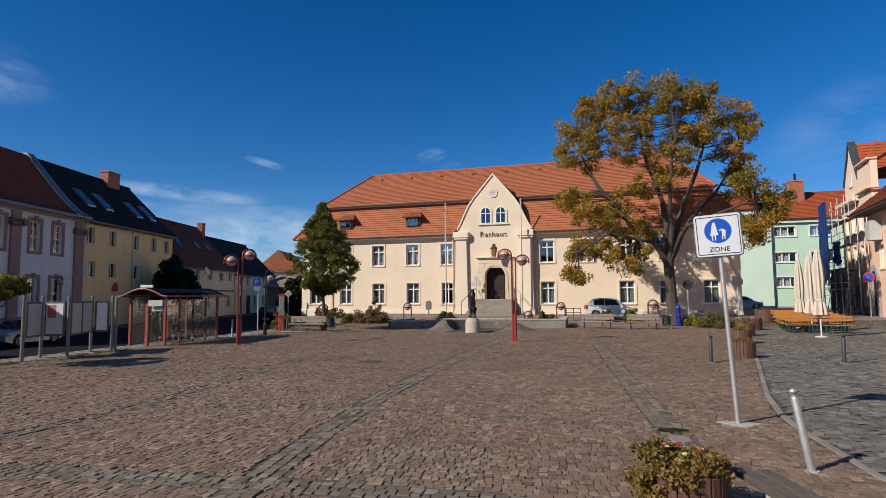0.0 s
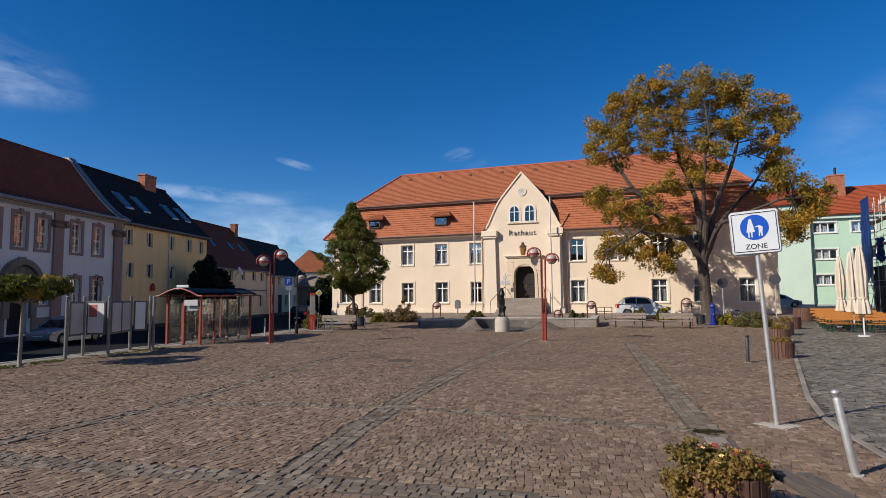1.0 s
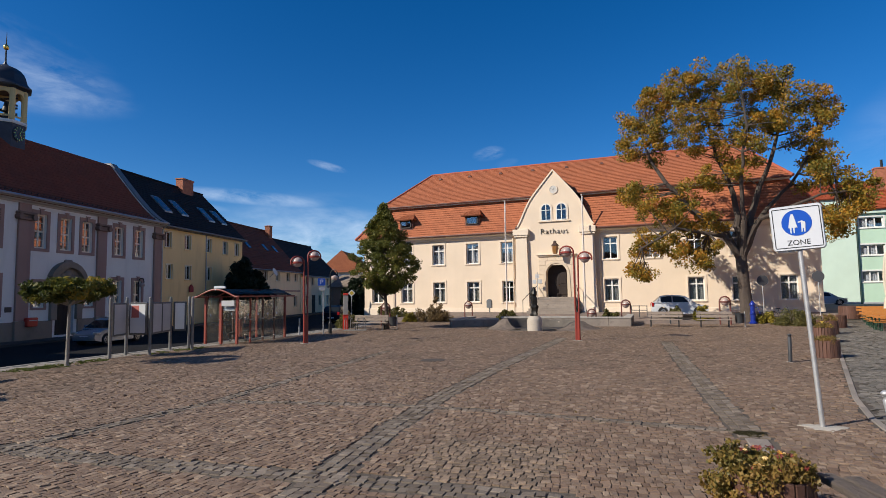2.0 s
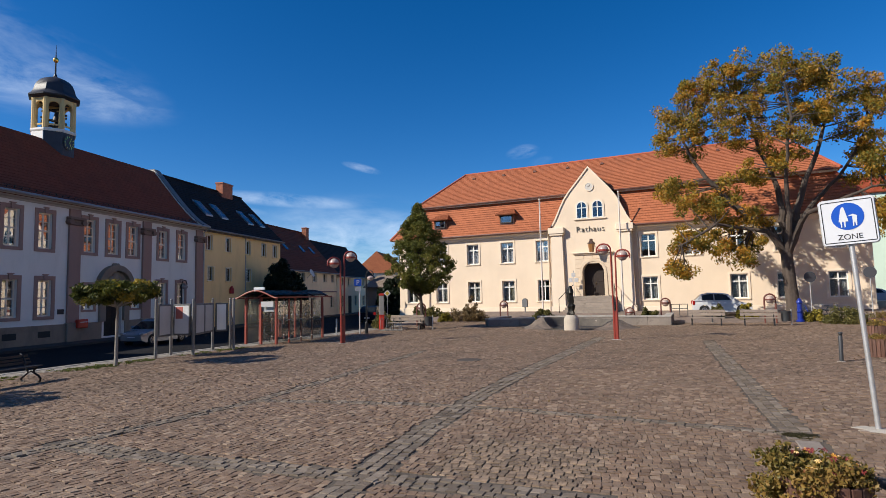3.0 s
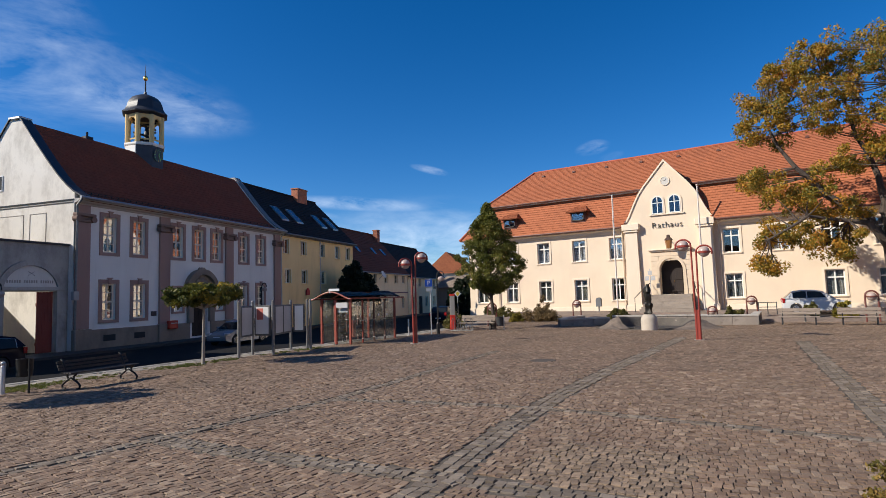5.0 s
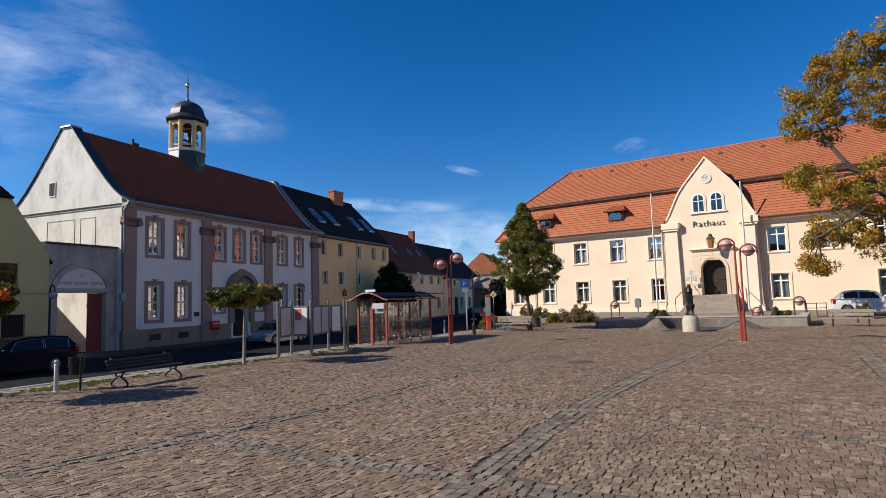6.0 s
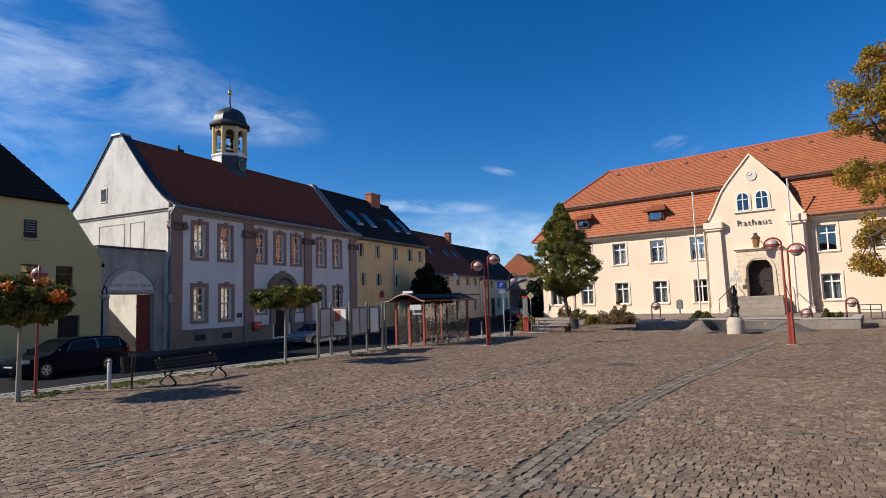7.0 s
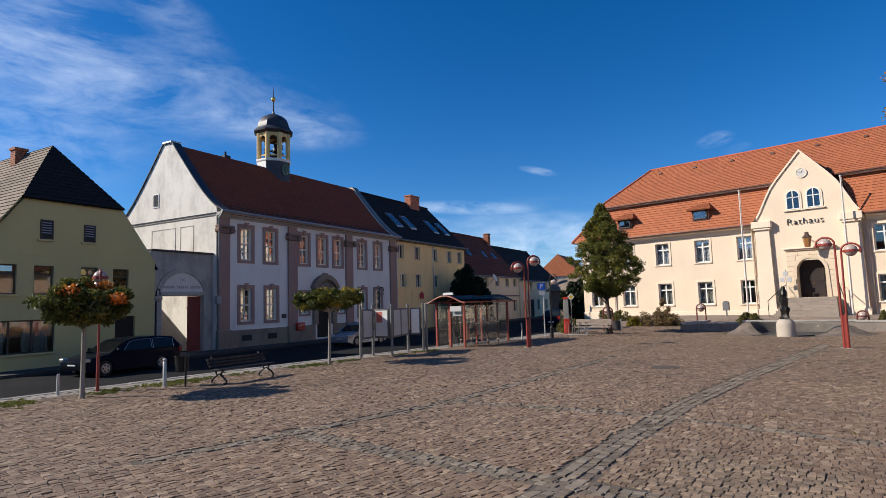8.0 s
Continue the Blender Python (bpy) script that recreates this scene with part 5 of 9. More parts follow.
slab(bm, [(-3.95, 4.752), (3.95, 4.752), (2.2, 7.2), (-2.2, 7.2)], 0.0, 0.4)
part("gable", bm, LIME, lime)
for x, z, a, b in lwin:
    if z < 0:
        bm = bmesh.new()
        box(bm, x, x + a, 0.15, 0.2, z, z + b)
        part("door", bm, OAK_DARK, lime, "dark house door")
        continue
    if z > 5:
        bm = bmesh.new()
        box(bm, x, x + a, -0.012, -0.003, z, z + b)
        w1 = part("window", bm, ROOM_SHADE, lime)
        bm = bmesh.new()
        for q in ((x, x + a, z, z + 0.05), (x, x + a, z + b - 0.05, z + b), (x, x + 0.05, z, z + b), (x + a - 0.05, x + a, z, z + b)):
            box(bm, q[0], q[1], -0.05, -0.014, q[2], q[3])
        part("window_frame", bm, BROWN_FRAME, w1)
        bm = bmesh.new()
        for k in range(5):
            box(bm, x + 0.06, x + a - 0.06, -0.03, -0.016, z + 0.26 + k * 0.11, z + 0.3 + k * 0.11)
        part("blind", bm, simple("grey_blind", (0.22, 0.25, 0.3), 0.5), w1)
        bm = bmesh.new()
        box(bm, x - 0.1, x + a + 0.1, -0.08, -0.003, z - 0.09, z - 0.003)
        part("sill", bm, LIME, w1)
        continue
    big_w = a > 2
    window_unit(lime, a, b, at(x, z), BROWN_FRAME, 3 if big_w else 1, () if big_w else (0.7,), sill=0.06, sill_mat=LIME, depth=0.1, fr=0.06, glass=DIM_GLASS, curtain=((0.05, 0.3), (0.55, 0.95)) if big_w else None)
bm = bmesh.new()
box(bm, -3.95, 3.95, -0.05, -0.003, 2.98, 3.07)
part("band", bm, LIME, lime)
for xa in (-3.95, 3.55):
    bm = bmesh.new()
    box(bm, xa, xa + 0.4, 0.402, 11.6, -0.1, 4.75)
    part("wall", bm, LIME, lime)
bm = bmesh.new()
box(bm, -3.95, 3.95, 11.602, 12, -0.1, 4.75)
part("wall", bm, LIME, lime)
k_ = (7.2 - 4.75) / 1.75
rz = 4.75 + 3.95 * k_
# left slopes carry the light grey tiles, right slopes and hip the black ones
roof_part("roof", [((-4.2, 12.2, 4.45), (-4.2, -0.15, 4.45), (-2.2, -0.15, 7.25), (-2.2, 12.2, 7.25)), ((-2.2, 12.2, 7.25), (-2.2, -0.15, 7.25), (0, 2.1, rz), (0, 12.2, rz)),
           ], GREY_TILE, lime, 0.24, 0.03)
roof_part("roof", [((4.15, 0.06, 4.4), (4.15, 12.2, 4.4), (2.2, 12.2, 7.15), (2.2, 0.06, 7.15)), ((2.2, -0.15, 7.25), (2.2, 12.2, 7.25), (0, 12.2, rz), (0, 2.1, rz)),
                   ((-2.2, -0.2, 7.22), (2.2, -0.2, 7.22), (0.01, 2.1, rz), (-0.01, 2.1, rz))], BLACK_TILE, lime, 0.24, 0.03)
chimney(lime, -0.3, 4.6, 9.4, 10.45, 0.5, 0.45)
# ---------------------------------------------------------------- right side: mint flats, peach houses, scaffold
mint = thing("mint_flats", Matrix.Translation((17.25, 75.9, -0.33)) @ Matrix.Scale(1.15, 4), "three-storey mint green flats with white windows and a red roof", "building")
mw = [(0.3 + 3.25 * i, z, 1.95, 1.0) for i in range(5) for z in (2.8, 5.32, 7.95)]
part("wall", wall_bm(0, 17, 0.9, 9.75, [(x, x + a, z, z + b) for x, z, a, b in mw], 0.4), MINT, mint)
bm = bmesh.new()
box(bm, 0.0, 17, -0.08, 0.4, 0.0, 0.898)
part("plinth", bm, plaster("grey_plinth_render", (0.42, 0.43, 0.43), (0.2, 0.2, 0.2), 0.3), mint)
bm = bmesh.new()
box(bm, -3.0, -0.002, -0.25, 10.0, 0.9, 10.9)
part("stair_wall", bm, MINT_PALE, mint, "pale mint side wall")
bm = bmesh.new()
box(bm, -3.02, 0.0, -0.3, 10.0, 0.0, 0.898)
part("plinth", bm, MATS["grey_plinth_render"], mint)
bm = bmesh.new()
box(bm, 0.4, 17, 9.6, 10, 0.0, 9.75)
part("wall", bm, MINT, mint)
src = None
for x, z, a, b in mw:
    if src is None:
        src = window_unit(mint, a, b, at(x, z), WHITE_FRAME, 3, (), sill=0.1, sill_mat=WHITE_FRAME, surround=0.14, sur_mat=WHITE_FRAME, depth=0.1, fr=0.09, curtain=((0.0, 0.7),), cloth=BLIND, glass=HALL_GLASS)
    else:
        copy_thing(src, at(x, z))
for x in (0.75, 4.0, 7.2):
    bm = bmesh.new()
    box(bm, x, x + 0.7, -0.1, -0.081, 0.3, 0.65)
    part("cellar_window", bm, ROOM_SHADE, mint)
bm = bmesh.new()
box(bm, -0.1, 17.1, -0.28, -0.004, 9.3, 9.74, 0.02)
part("cornice", bm, MINT_PALE, mint)
bm = bmesh.new()
tube(bm, [(0.12, -0.14, 9.4), (0.12, -0.14, 0.2)], 0.07, 8)
part("downpipe", bm, simple("dark_green_pipe", (0.02, 0.05, 0.04), 0.4), mint)
roof_part("roof", [((-0.4, -0.5, 9.72), (17.4, -0.5, 9.72), (17.4, 5, 13.2), (-0.4, 5, 13.2))], tiles("deep_red_tiles", (0.38, 0.085, 0.035), 0.25, (0.12, 0.03, 0.02), 0.3), mint, 0.33)
roof_part("roof", [((17.4, 10.4, 9.72), (-3.4, 10.4, 9.72), (-3.4, 5, 13.2), (17.4, 5, 13.2))], MATS["deep_red_tiles"], mint, 0.33)
roof_part("roof", [((-3.4, -0.5, 10.9), (-0.4, -0.5, 10.9), (-0.4, 5, 13.2), (-3.4, 5, 13.2))], MATS["deep_red_tiles"], mint, 0.33)
chimney(mint, 3.35, 3.4, 11.6, 14.2, 1.4, 0.9)
bm = bmesh.new()
tube(bm, [(3.35, 3.4, 14.2), (3.35, 3.4, 15.0)], 0.12, 10)
part("flue", bm, BLACK_IRON, mint)

# a narrow peach house seen between town hall and flats
nar = thing("narrow_peach_house", Matrix.Translation((11.9, 93.6, -0.44)) @ Matrix.Scale(1.2, 4), "peach house far back with white windows", "building")
nwn = [(2.9, 2.2, 0.95, 1.15), (2.9, 5.2, 0.95, 1.15), (1.0, 2.2, 0.95, 1.15), (1.0, 5.2, 0.95, 1.15)]
part("wall", wall_bm(0, 6, 0, 7.6, [(x, x + a, z, z + b) for x, z, a, b in nwn], 0.4), PEACH, nar)
bm = bmesh.new()
box(bm, 0, 6, 0.402, 8, 0, 7.5)
part("wall", bm, PEACH, nar)
for x, z, a, b in nwn:
    window_unit(nar, a, b, at(x, z), WHITE_FRAME, 2, (), sill=0.08, sill_mat=WHITE_FRAME, surround=0.1, sur_mat=WHITE_FRAME, depth=0.1)
roof_part("roof", [((-0.3, -0.4, 7.5), (6.3, -0.4, 7.5), (6.3, 4, 10.5), (-0.3, 4, 10.5))], RED_TILE, nar)
roof_part("roof", [((6.3, 8.4, 7.5), (-0.3, 8.4, 7.5), (-0.3, 4, 10.5), (6.3, 4, 10.5))], RED_TILE, nar)

# peach corner house: its long side runs away from the square
# local x runs along the front from far to near, local y into the house
SIDE = Matrix.Translation((18.15, 50.9, 0)) @ Matrix.Rotation(radians(-95.7), 4, "Z")
corner = thing("peach_corner_house", SIDE, "peach rendered house front with a stone door frame", "building")
cw = [(2.6, 3.9, 1.0, 1.7), (5.6, 3.9, 1.0, 1.7), (8.6, 3.9, 1.0, 1.7), (5.6, 0.9, 1.1, 1.8), (8.6, 0.9, 1.1, 1.8), (11.6, 0.9, 1.1, 1.8), (11.6, 3.9, 1.0, 1.7)]
part("wall", wall_bm(0, 14, -0.1, 8.2, [(x, x + a, z, z + b) for x, z, a, b in cw], 0.4), PEACH, corner)
bm = bmesh.new()
box(bm, 0, 14, 0.402, 9, -0.1, 8.2)
part("wall", bm, PEACH, corner)
for x, z, a, b in cw:
    window_unit(corner, a, b, at(x, z), WHITE_FRAME, 2, (0.65,), sill=0.1, sill_mat=PEACH_LIGHT, surround=0.16, sur_mat=PEACH_LIGHT)
bm = bmesh.new()
box(bm, 0.3, 0.75, -0.14, -0.003, -0.1, 3.3, 0.03)
box(bm, 1.75, 2.2, -0.14, -0.003, -0.1, 3.3, 0.03)
oa, ia = arc(1.25, 3.3, 0.95, 0, 180, 12), arc(1.25, 3.3, 0.5, 0, 180, 12)
band(bm, oa, ia, -0.14, -0.003)
part("door_surround", bm, STONE, corner)
bm = bmesh.new()
slab(bm, [(0.75, -0.1), (1.75, -0.1), (1.75, 3.3)] + arc(1.25, 3.3, 0.5, 0, 180, 12)[1:], -0.03, -0.004)
part("door", bm, OAK_DARK, corner)
roof_part("roof", [((-0.6, -1.1, 8.1), (14.4, -1.1, 8.1), (14.4, 4.5, 13), (-0.6, 4.5, 13))], DARK_TILE, corner)
roof_part("roof", [((14.4, 10, 8.1), (-0.6, 10, 8.1), (-0.6, 4.5, 13), (14.4, 4.5, 13))], DARK_TILE, corner)
bm = bmesh.new()
box(bm, -0.55, 14.3, -1.05, -0.004, 7.95, 8.08)
part("eaves_board", bm, simple("dark_eaves_wood", (0.05, 0.04, 0.035), 0.7), corner)
bm = bmesh.new()
box(bm, 2.3, 3.4, -0.75, -0.01, 5.9, 7.3, 0.03)
part("oriel", bm, simple("grey_oriel_board", (0.42, 0.43, 0.42), 0.7, var=0.15), corner, "grey boarded oriel under the eaves")
bm = bmesh.new()
tube(bm, [(0.05, -0.16, 8.0), (0.05, -0.16, 0.0)], 0.06, 8)
part("downpipe", bm, simple("peach_pipe", (0.6, 0.42, 0.32), 0.5), corner)

tall = thing("peach_gabled_house", SIDE @ Matrix.Translation((-9.0, 0.4, 0)), "taller peach house with a parapet and stepped gable", "building")
tw = [(1.0 + 2.1 * i, z, 1.0, 1.8) for i in range(4) for z in (1.0, 4.2, 7.2)]
part("wall", wall_bm(0, 8.95, -0.1, 10.0, [(x, x + a, z, z + b) for x, z, a, b in tw], 0.4), PEACH_LIGHT, tall)
bm = bmesh.new()
box(bm, 0, 8.95, 0.402, 10, -0.1, 10.0)
part("wall", bm, PEACH_LIGHT, tall)
for x, z, a, b in tw:
    window_unit(tall, a, b, at(x, z), WHITE_FRAME, 2, (0.65,), sill=0.08, sill_mat=PEACH_LIGHT, surround=0.14, sur_mat=PEACH_LIGHT)
bm = bmesh.new()
slab(bm, [(1.4, 10.002), (5.6, 10.002), (5.6, 11.4), (5.0, 12.4), (4.2, 13.4), (3.5, 14.7), (2.8, 13.4), (2.0, 12.4), (1.4, 11.4)], 0.0, 0.4)
part("gable", bm, PEACH_LIGHT, tall)
bm = bmesh.new()
box(bm, 3.0, 3.9, -0.02, -0.004, 11.1, 12.2)
gw2 = part("gable_window", bm, ROOM_SHADE, tall)
bm = bmesh.new()
for q in ((3.0, 3.1, 11.1, 12.2), (3.8, 3.9, 11.1, 12.2), (3.1, 3.8, 11.1, 11.2), (3.1, 3.8, 12.1, 12.2), (3.41, 3.49, 11.2, 12.1)):
    box(bm, q[0], q[1], -0.08, -0.021, q[2], q[3])
part("window_frame", bm, WHITE_FRAME, gw2)
bm = bmesh.new()
line = [(1.3, 11.4), (1.95, 12.45), (2.7, 13.45), (3.5, 14.85), (4.3, 13.45), (5.05, 12.45), (5.7, 11.4)]
ribbon(bm, line, 0.2, -0.12, 0.46, "y")
part("gable_coping", bm, SLATE, tall)
bm = bmesh.new()
box(bm, 5.7, 9.2, -0.06, 0.4, 10.002, 12.3)
part("parapet", bm, PEACH_LIGHT, tall)
for z in (10.1, 12.32):
    bm = bmesh.new()
    box(bm, 5.65, 9.3, -0.32, 0.42, z, z + 0.16, 0.03)
    part("ledge", bm, PEACH, tall)
roof_part("roof", [((5.65, 0.45, 11.4), (5.65, 8.0, 11.4), (3.5, 8.0, 14.85), (3.5, 0.45, 14.85))], MATS["deep_red_tiles"], tall)
roof_part("roof", [((5.7, 0.5, 12.4), (22, 0.5, 12.4), (22, 6, 16), (5.7, 6, 16))], MATS["deep_red_tiles"], tall)
bm = bmesh.new()
box(bm, -0.1, 5.6, -0.5, -0.004, 9.7, 10.0, 0.03)
part("cornice", bm, PEACH_LIGHT, tall)

# scaffold with a blue sheet before the tall house
scaf = thing("scaffold", SIDE @ Matrix.Translation((-9.4, -1.2, 0)), "steel scaffold with brown netting and a blue sheet", "scaffold")
for i in range(5):
    for y in (0.0, 0.75):
        bm = bmesh.new()
        tube(bm, [(2.1 * i, y, 0), (2.1 * i, y, 9.9)], 0.035, 6)
        part("standard", bm, GALV, scaf)
for z in (2.0, 4.0, 6.0, 8.0):
    bm = bmesh.new()
    box(bm, 0, 8.4, 0.05, 0.7, z - 0.04, z)
    part("deck", bm, BROWN_WOOD, scaf)
    for dz in (0.5, 1.0):
        bm = bmesh.new()
        tube(bm, [(0, -0.02, z + dz), (8.4, -0.02, z + dz)], 0.025, 6)
        part("rail", bm, GALV, scaf)
    bm = bmesh.new()
    bar(bm, (0 if z % 4 else 2.1, 0, z - 2), (2.1 if z % 4 else 0, 0, z), 0.05)
    part("brace", bm, GALV, scaf)


def sheet(x0, x1, z0, z1, y, wave, seed, rag=0.0):
    bm = bmesh.new()
    nx_, nz_ = 18, 26
    rng = random.Random(seed)
    off = [rng.uniform(-rag, rag) for _ in range(nx_ + 1)]
    g = [[bm.verts.new((x0 + (x1 - x0) * i / nx_, y + wave * math.sin(i * 1.3 + k * 0.25 + seed) + wave * 0.6 * math.sin(k * 0.9), z0 + off[i] * (1 - k / nz_) + (z1 - z0) * k / nz_)) for i in range(nx_ + 1)] for k in range(nz_ + 1)]
    for a, b in zip(g, g[1:]):
        for i in range(nx_):
            bm.faces.new((a[i], a[i + 1], b[i + 1], b[i]))
    bmesh.ops.solidify(bm, geom=bm.faces[:], thickness=0.01)
    return bm


BLUE_SHEET = simple("blue_plastic_sheet", (0.012, 0.055, 0.26), 0.45, var=0.3, big=2, small=10, relief=0.3)
NET = simple("brown_scaffold_net", (0.13, 0.11, 0.095), 0.9, var=0.4, big=3, small=30, relief=0.4)
part("blue_sheet", sheet(-0.4, 3.0, 3.3, 10.2, -0.12, 0.035, 1.2, 0.4), BLUE_SHEET, scaf, "blue plastic sheet")
part("blue_sheet", sheet(4.6, 6.6, 4.6, 6.4, -0.08, 0.08, 3.2, 0.3), BLUE_SHEET, scaf)
part("net", sheet(2.2, 8.3, 0.3, 4.2, 0.04, 0.05, 2.2, 0.6), NET, scaf, "torn brown netting")

# orange gabled house beyond the street's end
og = thing("orange_gable_house", Matrix.Translation((-55.3, 85, 0)) @ Matrix.Rotation(radians(20), 4, "Z"), "house with an orange tiled roof at the end of the street", "building")
bm = bmesh.new()
box(bm, -4, 4, 0, 12, -0.1, 6.0)
part("wall", bm, WHITEWASH, og)
bm = bmesh.new()
slab(bm, [(-4, 6.002), (4, 6.002), (0, 9.7)], 0.0, 12)
part("gable", bm, WHITEWASH, og)
roof_part("roof", [((-4.5, 12.3, 5.75), (-4.5, -0.4, 5.75), (0, -0.4, 10.0), (0, 12.3, 10.0))], RED_TILE, og)
roof_part("roof", [((4.5, -0.4, 5.75), (4.5, 12.3, 5.75), (0, 12.3, 10.0), (0, -0.4, 10.0))], RED_TILE, og)
roof_part("roof", [((-4.4, -0.5, 6.2), (4.4, -0.5, 6.2), (0.02, -0.45, 10.0), (-0.02, -0.45, 10.0))], RED_TILE, og)
shed = thing("grey_shed", Matrix.Translation((-38, 62, 0)), "weathered grey shed at the street's end", "shed")
bm = bmesh.new()
box(bm, -4, 4, 0, 6, -0.1, 3.4)
part("wall", bm, plaster("grey_shed_render", (0.2, 0.165, 0.13), (0.12, 0.1, 0.08), 0.5), shed)
roof_part("roof", [((-4.3, -0.4, 3.3), (4.3, -0.4, 3.3), (4.3, 3, 4.9), (-4.3, 3, 4.9))], GREY_TILE, shed)
roof_part("roof", [((4.3, 6.4, 3.3), (-4.3, 6.4, 3.3), (-4.3, 3, 4.9), (4.3, 3, 4.9))], GREY_TILE, shed)

# plain unseen houses added to close the square behind the camera
for k, (x, y, w, d, h, rot) in enumerate(((26, 8, 30, 10, 7.5, -90), (0, -34, 50, 10, 7.0, 180), (-38, -22, 26, 10, 7.5, 105))):
    hb = thing("plain_house", Matrix.Translation((x, y, 0)) @ Matrix.Rotation(radians(rot), 4, "Z"), "plain %s house closing the square, with a red roof" % ("peach" if k == 0 else "cream"), "building")
    bm = bmesh.new()
    box(bm, -w / 2, w / 2, 0, d, -0.1, h)
    # the first is peach so that it tints reflections in the windows opposite
    part("wall", bm, PEACH_LIGHT if k == 0 else CREAM, hb)
    roof_part("roof", [((-w / 2 - 0.3, -0.4, h), (w / 2 + 0.3, -0.4, h), (w / 2 + 0.3, d / 2, h + 4.5), (-w / 2 - 0.3, d / 2, h + 4.5))], RED_TILE, hb, 0.5)
    roof_part("roof", [((w / 2 + 0.3, d + 0.4, h), (-w / 2 - 0.3, d + 0.4, h), (-w / 2 - 0.3, d / 2, h + 4.5), (w / 2 + 0.3, d / 2, h + 4.5))], RED_TILE, hb, 0.5)
# ---------------------------------------------------------------- lamps
GLOBE = simple("milky_lamp_globe", (0.4, 0.31, 0.27), 0.25, var=0.06, relief=0.0)


def twin_lamp(x, y, rot, mirror=1, size=1.0):
    """Red steel lamp: two tubes out of one base, each bent into a hoop that holds a globe."""
    lamp = thing("street_lamp", Matrix.Translation((x, y, 0)) @ Matrix.Rotation(radians(rot), 4, "Z") @ Matrix.Diagonal((size, size, size, 1)), "brick red twin hoop street lamp with milky globes", "street lamp", "twin lamps")
    bm = bmesh.new()
    for s in (-1, 1):
        tube(bm, [(s * 0.065, 0, 0), (s * 0.065, 0, 1.3)], 0.056, 12)
    box(bm, -0.07, 0.07, -0.04, 0.04, 0.02, 1.28)
    part("base", bm, RED_PAINT, lamp, smooth=True)
    bm = bmesh.new()
    box(bm, -0.2, 0.2, -0.14, 0.14, 0, 0.014)
    part("foot_plate", bm, STONE, lamp)
    for s, top in ((-1 * mirror, 4.08), (1 * mirror, 3.78)):
        bm = bmesh.new()
        r = 0.315
        pts = [(s * 0.08, 0, 1.28), (s * 0.1, 0, top - 0.2)] + [(s * (0.1 + r) - s * r * math.cos(radians(a)), 0, top + r * math.sin(radians(a)) * 0.86) for a in range(0, 181, 15)]
        tube(bm, pts + [(s * (0.1 + 2 * r), 0, top - 0.12)], 0.038, 10)
        hoop = part("hoop", bm, RED_PAINT, lamp, smooth=True)
        bm = bmesh.new()
        ball(bm, (s * (0.1 + r), 0, top), 0.232, u=20, v=12)
        part("globe", bm, GLOBE, lamp, "milky glass globe", smooth=True)
        bm = bmesh.new()
        turned(bm, [(0.225, top - 0.075), (0.25, top - 0.07), (0.25, top + 0.02), (0.225, top + 0.025)], 20, (s * (0.1 + r), 0))
        tube(bm, [(s * 0.1, 0, top - 0.02), (s * (0.1 + 2 * r), 0, top - 0.02)], 0.03, 6)
        part("globe_band", bm, RED_PAINT, hoop)


twin_lamp(-4.76, 26.85, 0, 1)
twin_lamp(-16.55, 22.35, 58, -1)
twin_lamp(-19.0, 4.85, 166, 1, 0.8)


def hoop_lamp(x, y, z, rot, h=1.35, w=0.62):
    lamp = thing("path_lamp", Matrix.Translation((x, y, z)) @ Matrix.Rotation(radians(rot), 4, "Z"), "low red-brown hoop lamp with a small globe", "lamp", "hoop lamps")
    bm = bmesh.new()
    r = w / 2
    tube(bm, [(-r, 0, 0), (-r, 0, h - r)] + [(-r * math.cos(radians(a)), 0, h - r + r * math.sin(radians(a))) for a in range(15, 180, 15)] + [(r, 0, h - r), (r, 0, 0)], 0.05, 8)
    part("hoop", bm, simple("rust_red_paint", (0.14, 0.04, 0.028), 0.5, var=0.2), lamp, smooth=True)
    bm = bmesh.new()
    ball(bm, (0, 0, h - r - 0.02), r - 0.06)
    part("globe", bm, GLOBE, lamp, smooth=True)
    bm = bmesh.new()
    turned(bm, [(r - 0.07, h - r - 0.07), (r - 0.04, h - r - 0.06), (r - 0.04, h - r + 0.02), (r - 0.07, h - r + 0.03)], 16)
    part("globe_band", bm, MATS["rust_red_paint"], lamp)


for x, y, rot, h in ((-16.5, 43.9, 8, 1.4), (-4.25, 43.9, 10, 1.42), (2.1, 41.0, 5, 1.78), (-19.8, 36.0, 20, 1.6), (-6.9, 45.2, 10, 0.62)):
    hoop_lamp(x, y, gz(x, y), rot, h)


def old_lamp(x, y, h, name_label):
    lamp = thing("lantern_post", Matrix.Translation((x, y, 0)), name_label, "street lamp")
    bm = bmesh.new()
    turned(bm, [(0.1, 0), (0.1, 0.6), (0.05, 0.7), (0.04, h - 0.3)], 10)
    part("pole", bm, BLACK_IRON, lamp)
    bm = bmesh.new()
    tube(bm, [(0, 0, h - 0.35)] + [(0.26 - 0.26 * math.cos(radians(a)), 0, h - 0.35 + 0.3 * math.sin(radians(a))) for a in range(20, 181, 20)], 0.03, 8)
    part("hoop", bm, BLACK_IRON, lamp)
    bm = bmesh.new()
    turned(bm, [(0.02, h - 0.36), (0.17, h - 0.42), (0.2, h - 0.5), (0.15, h - 0.62), (0.04, h - 0.66)], 12, (0.3, 0))
    part("lantern", bm, GLOBE, lamp)


gq = ROW_M @ Vector((-4.7, -1.5, 0))
old_lamp(gq.x, gq.y, 3.35, "black hooped lantern post beside the gate")
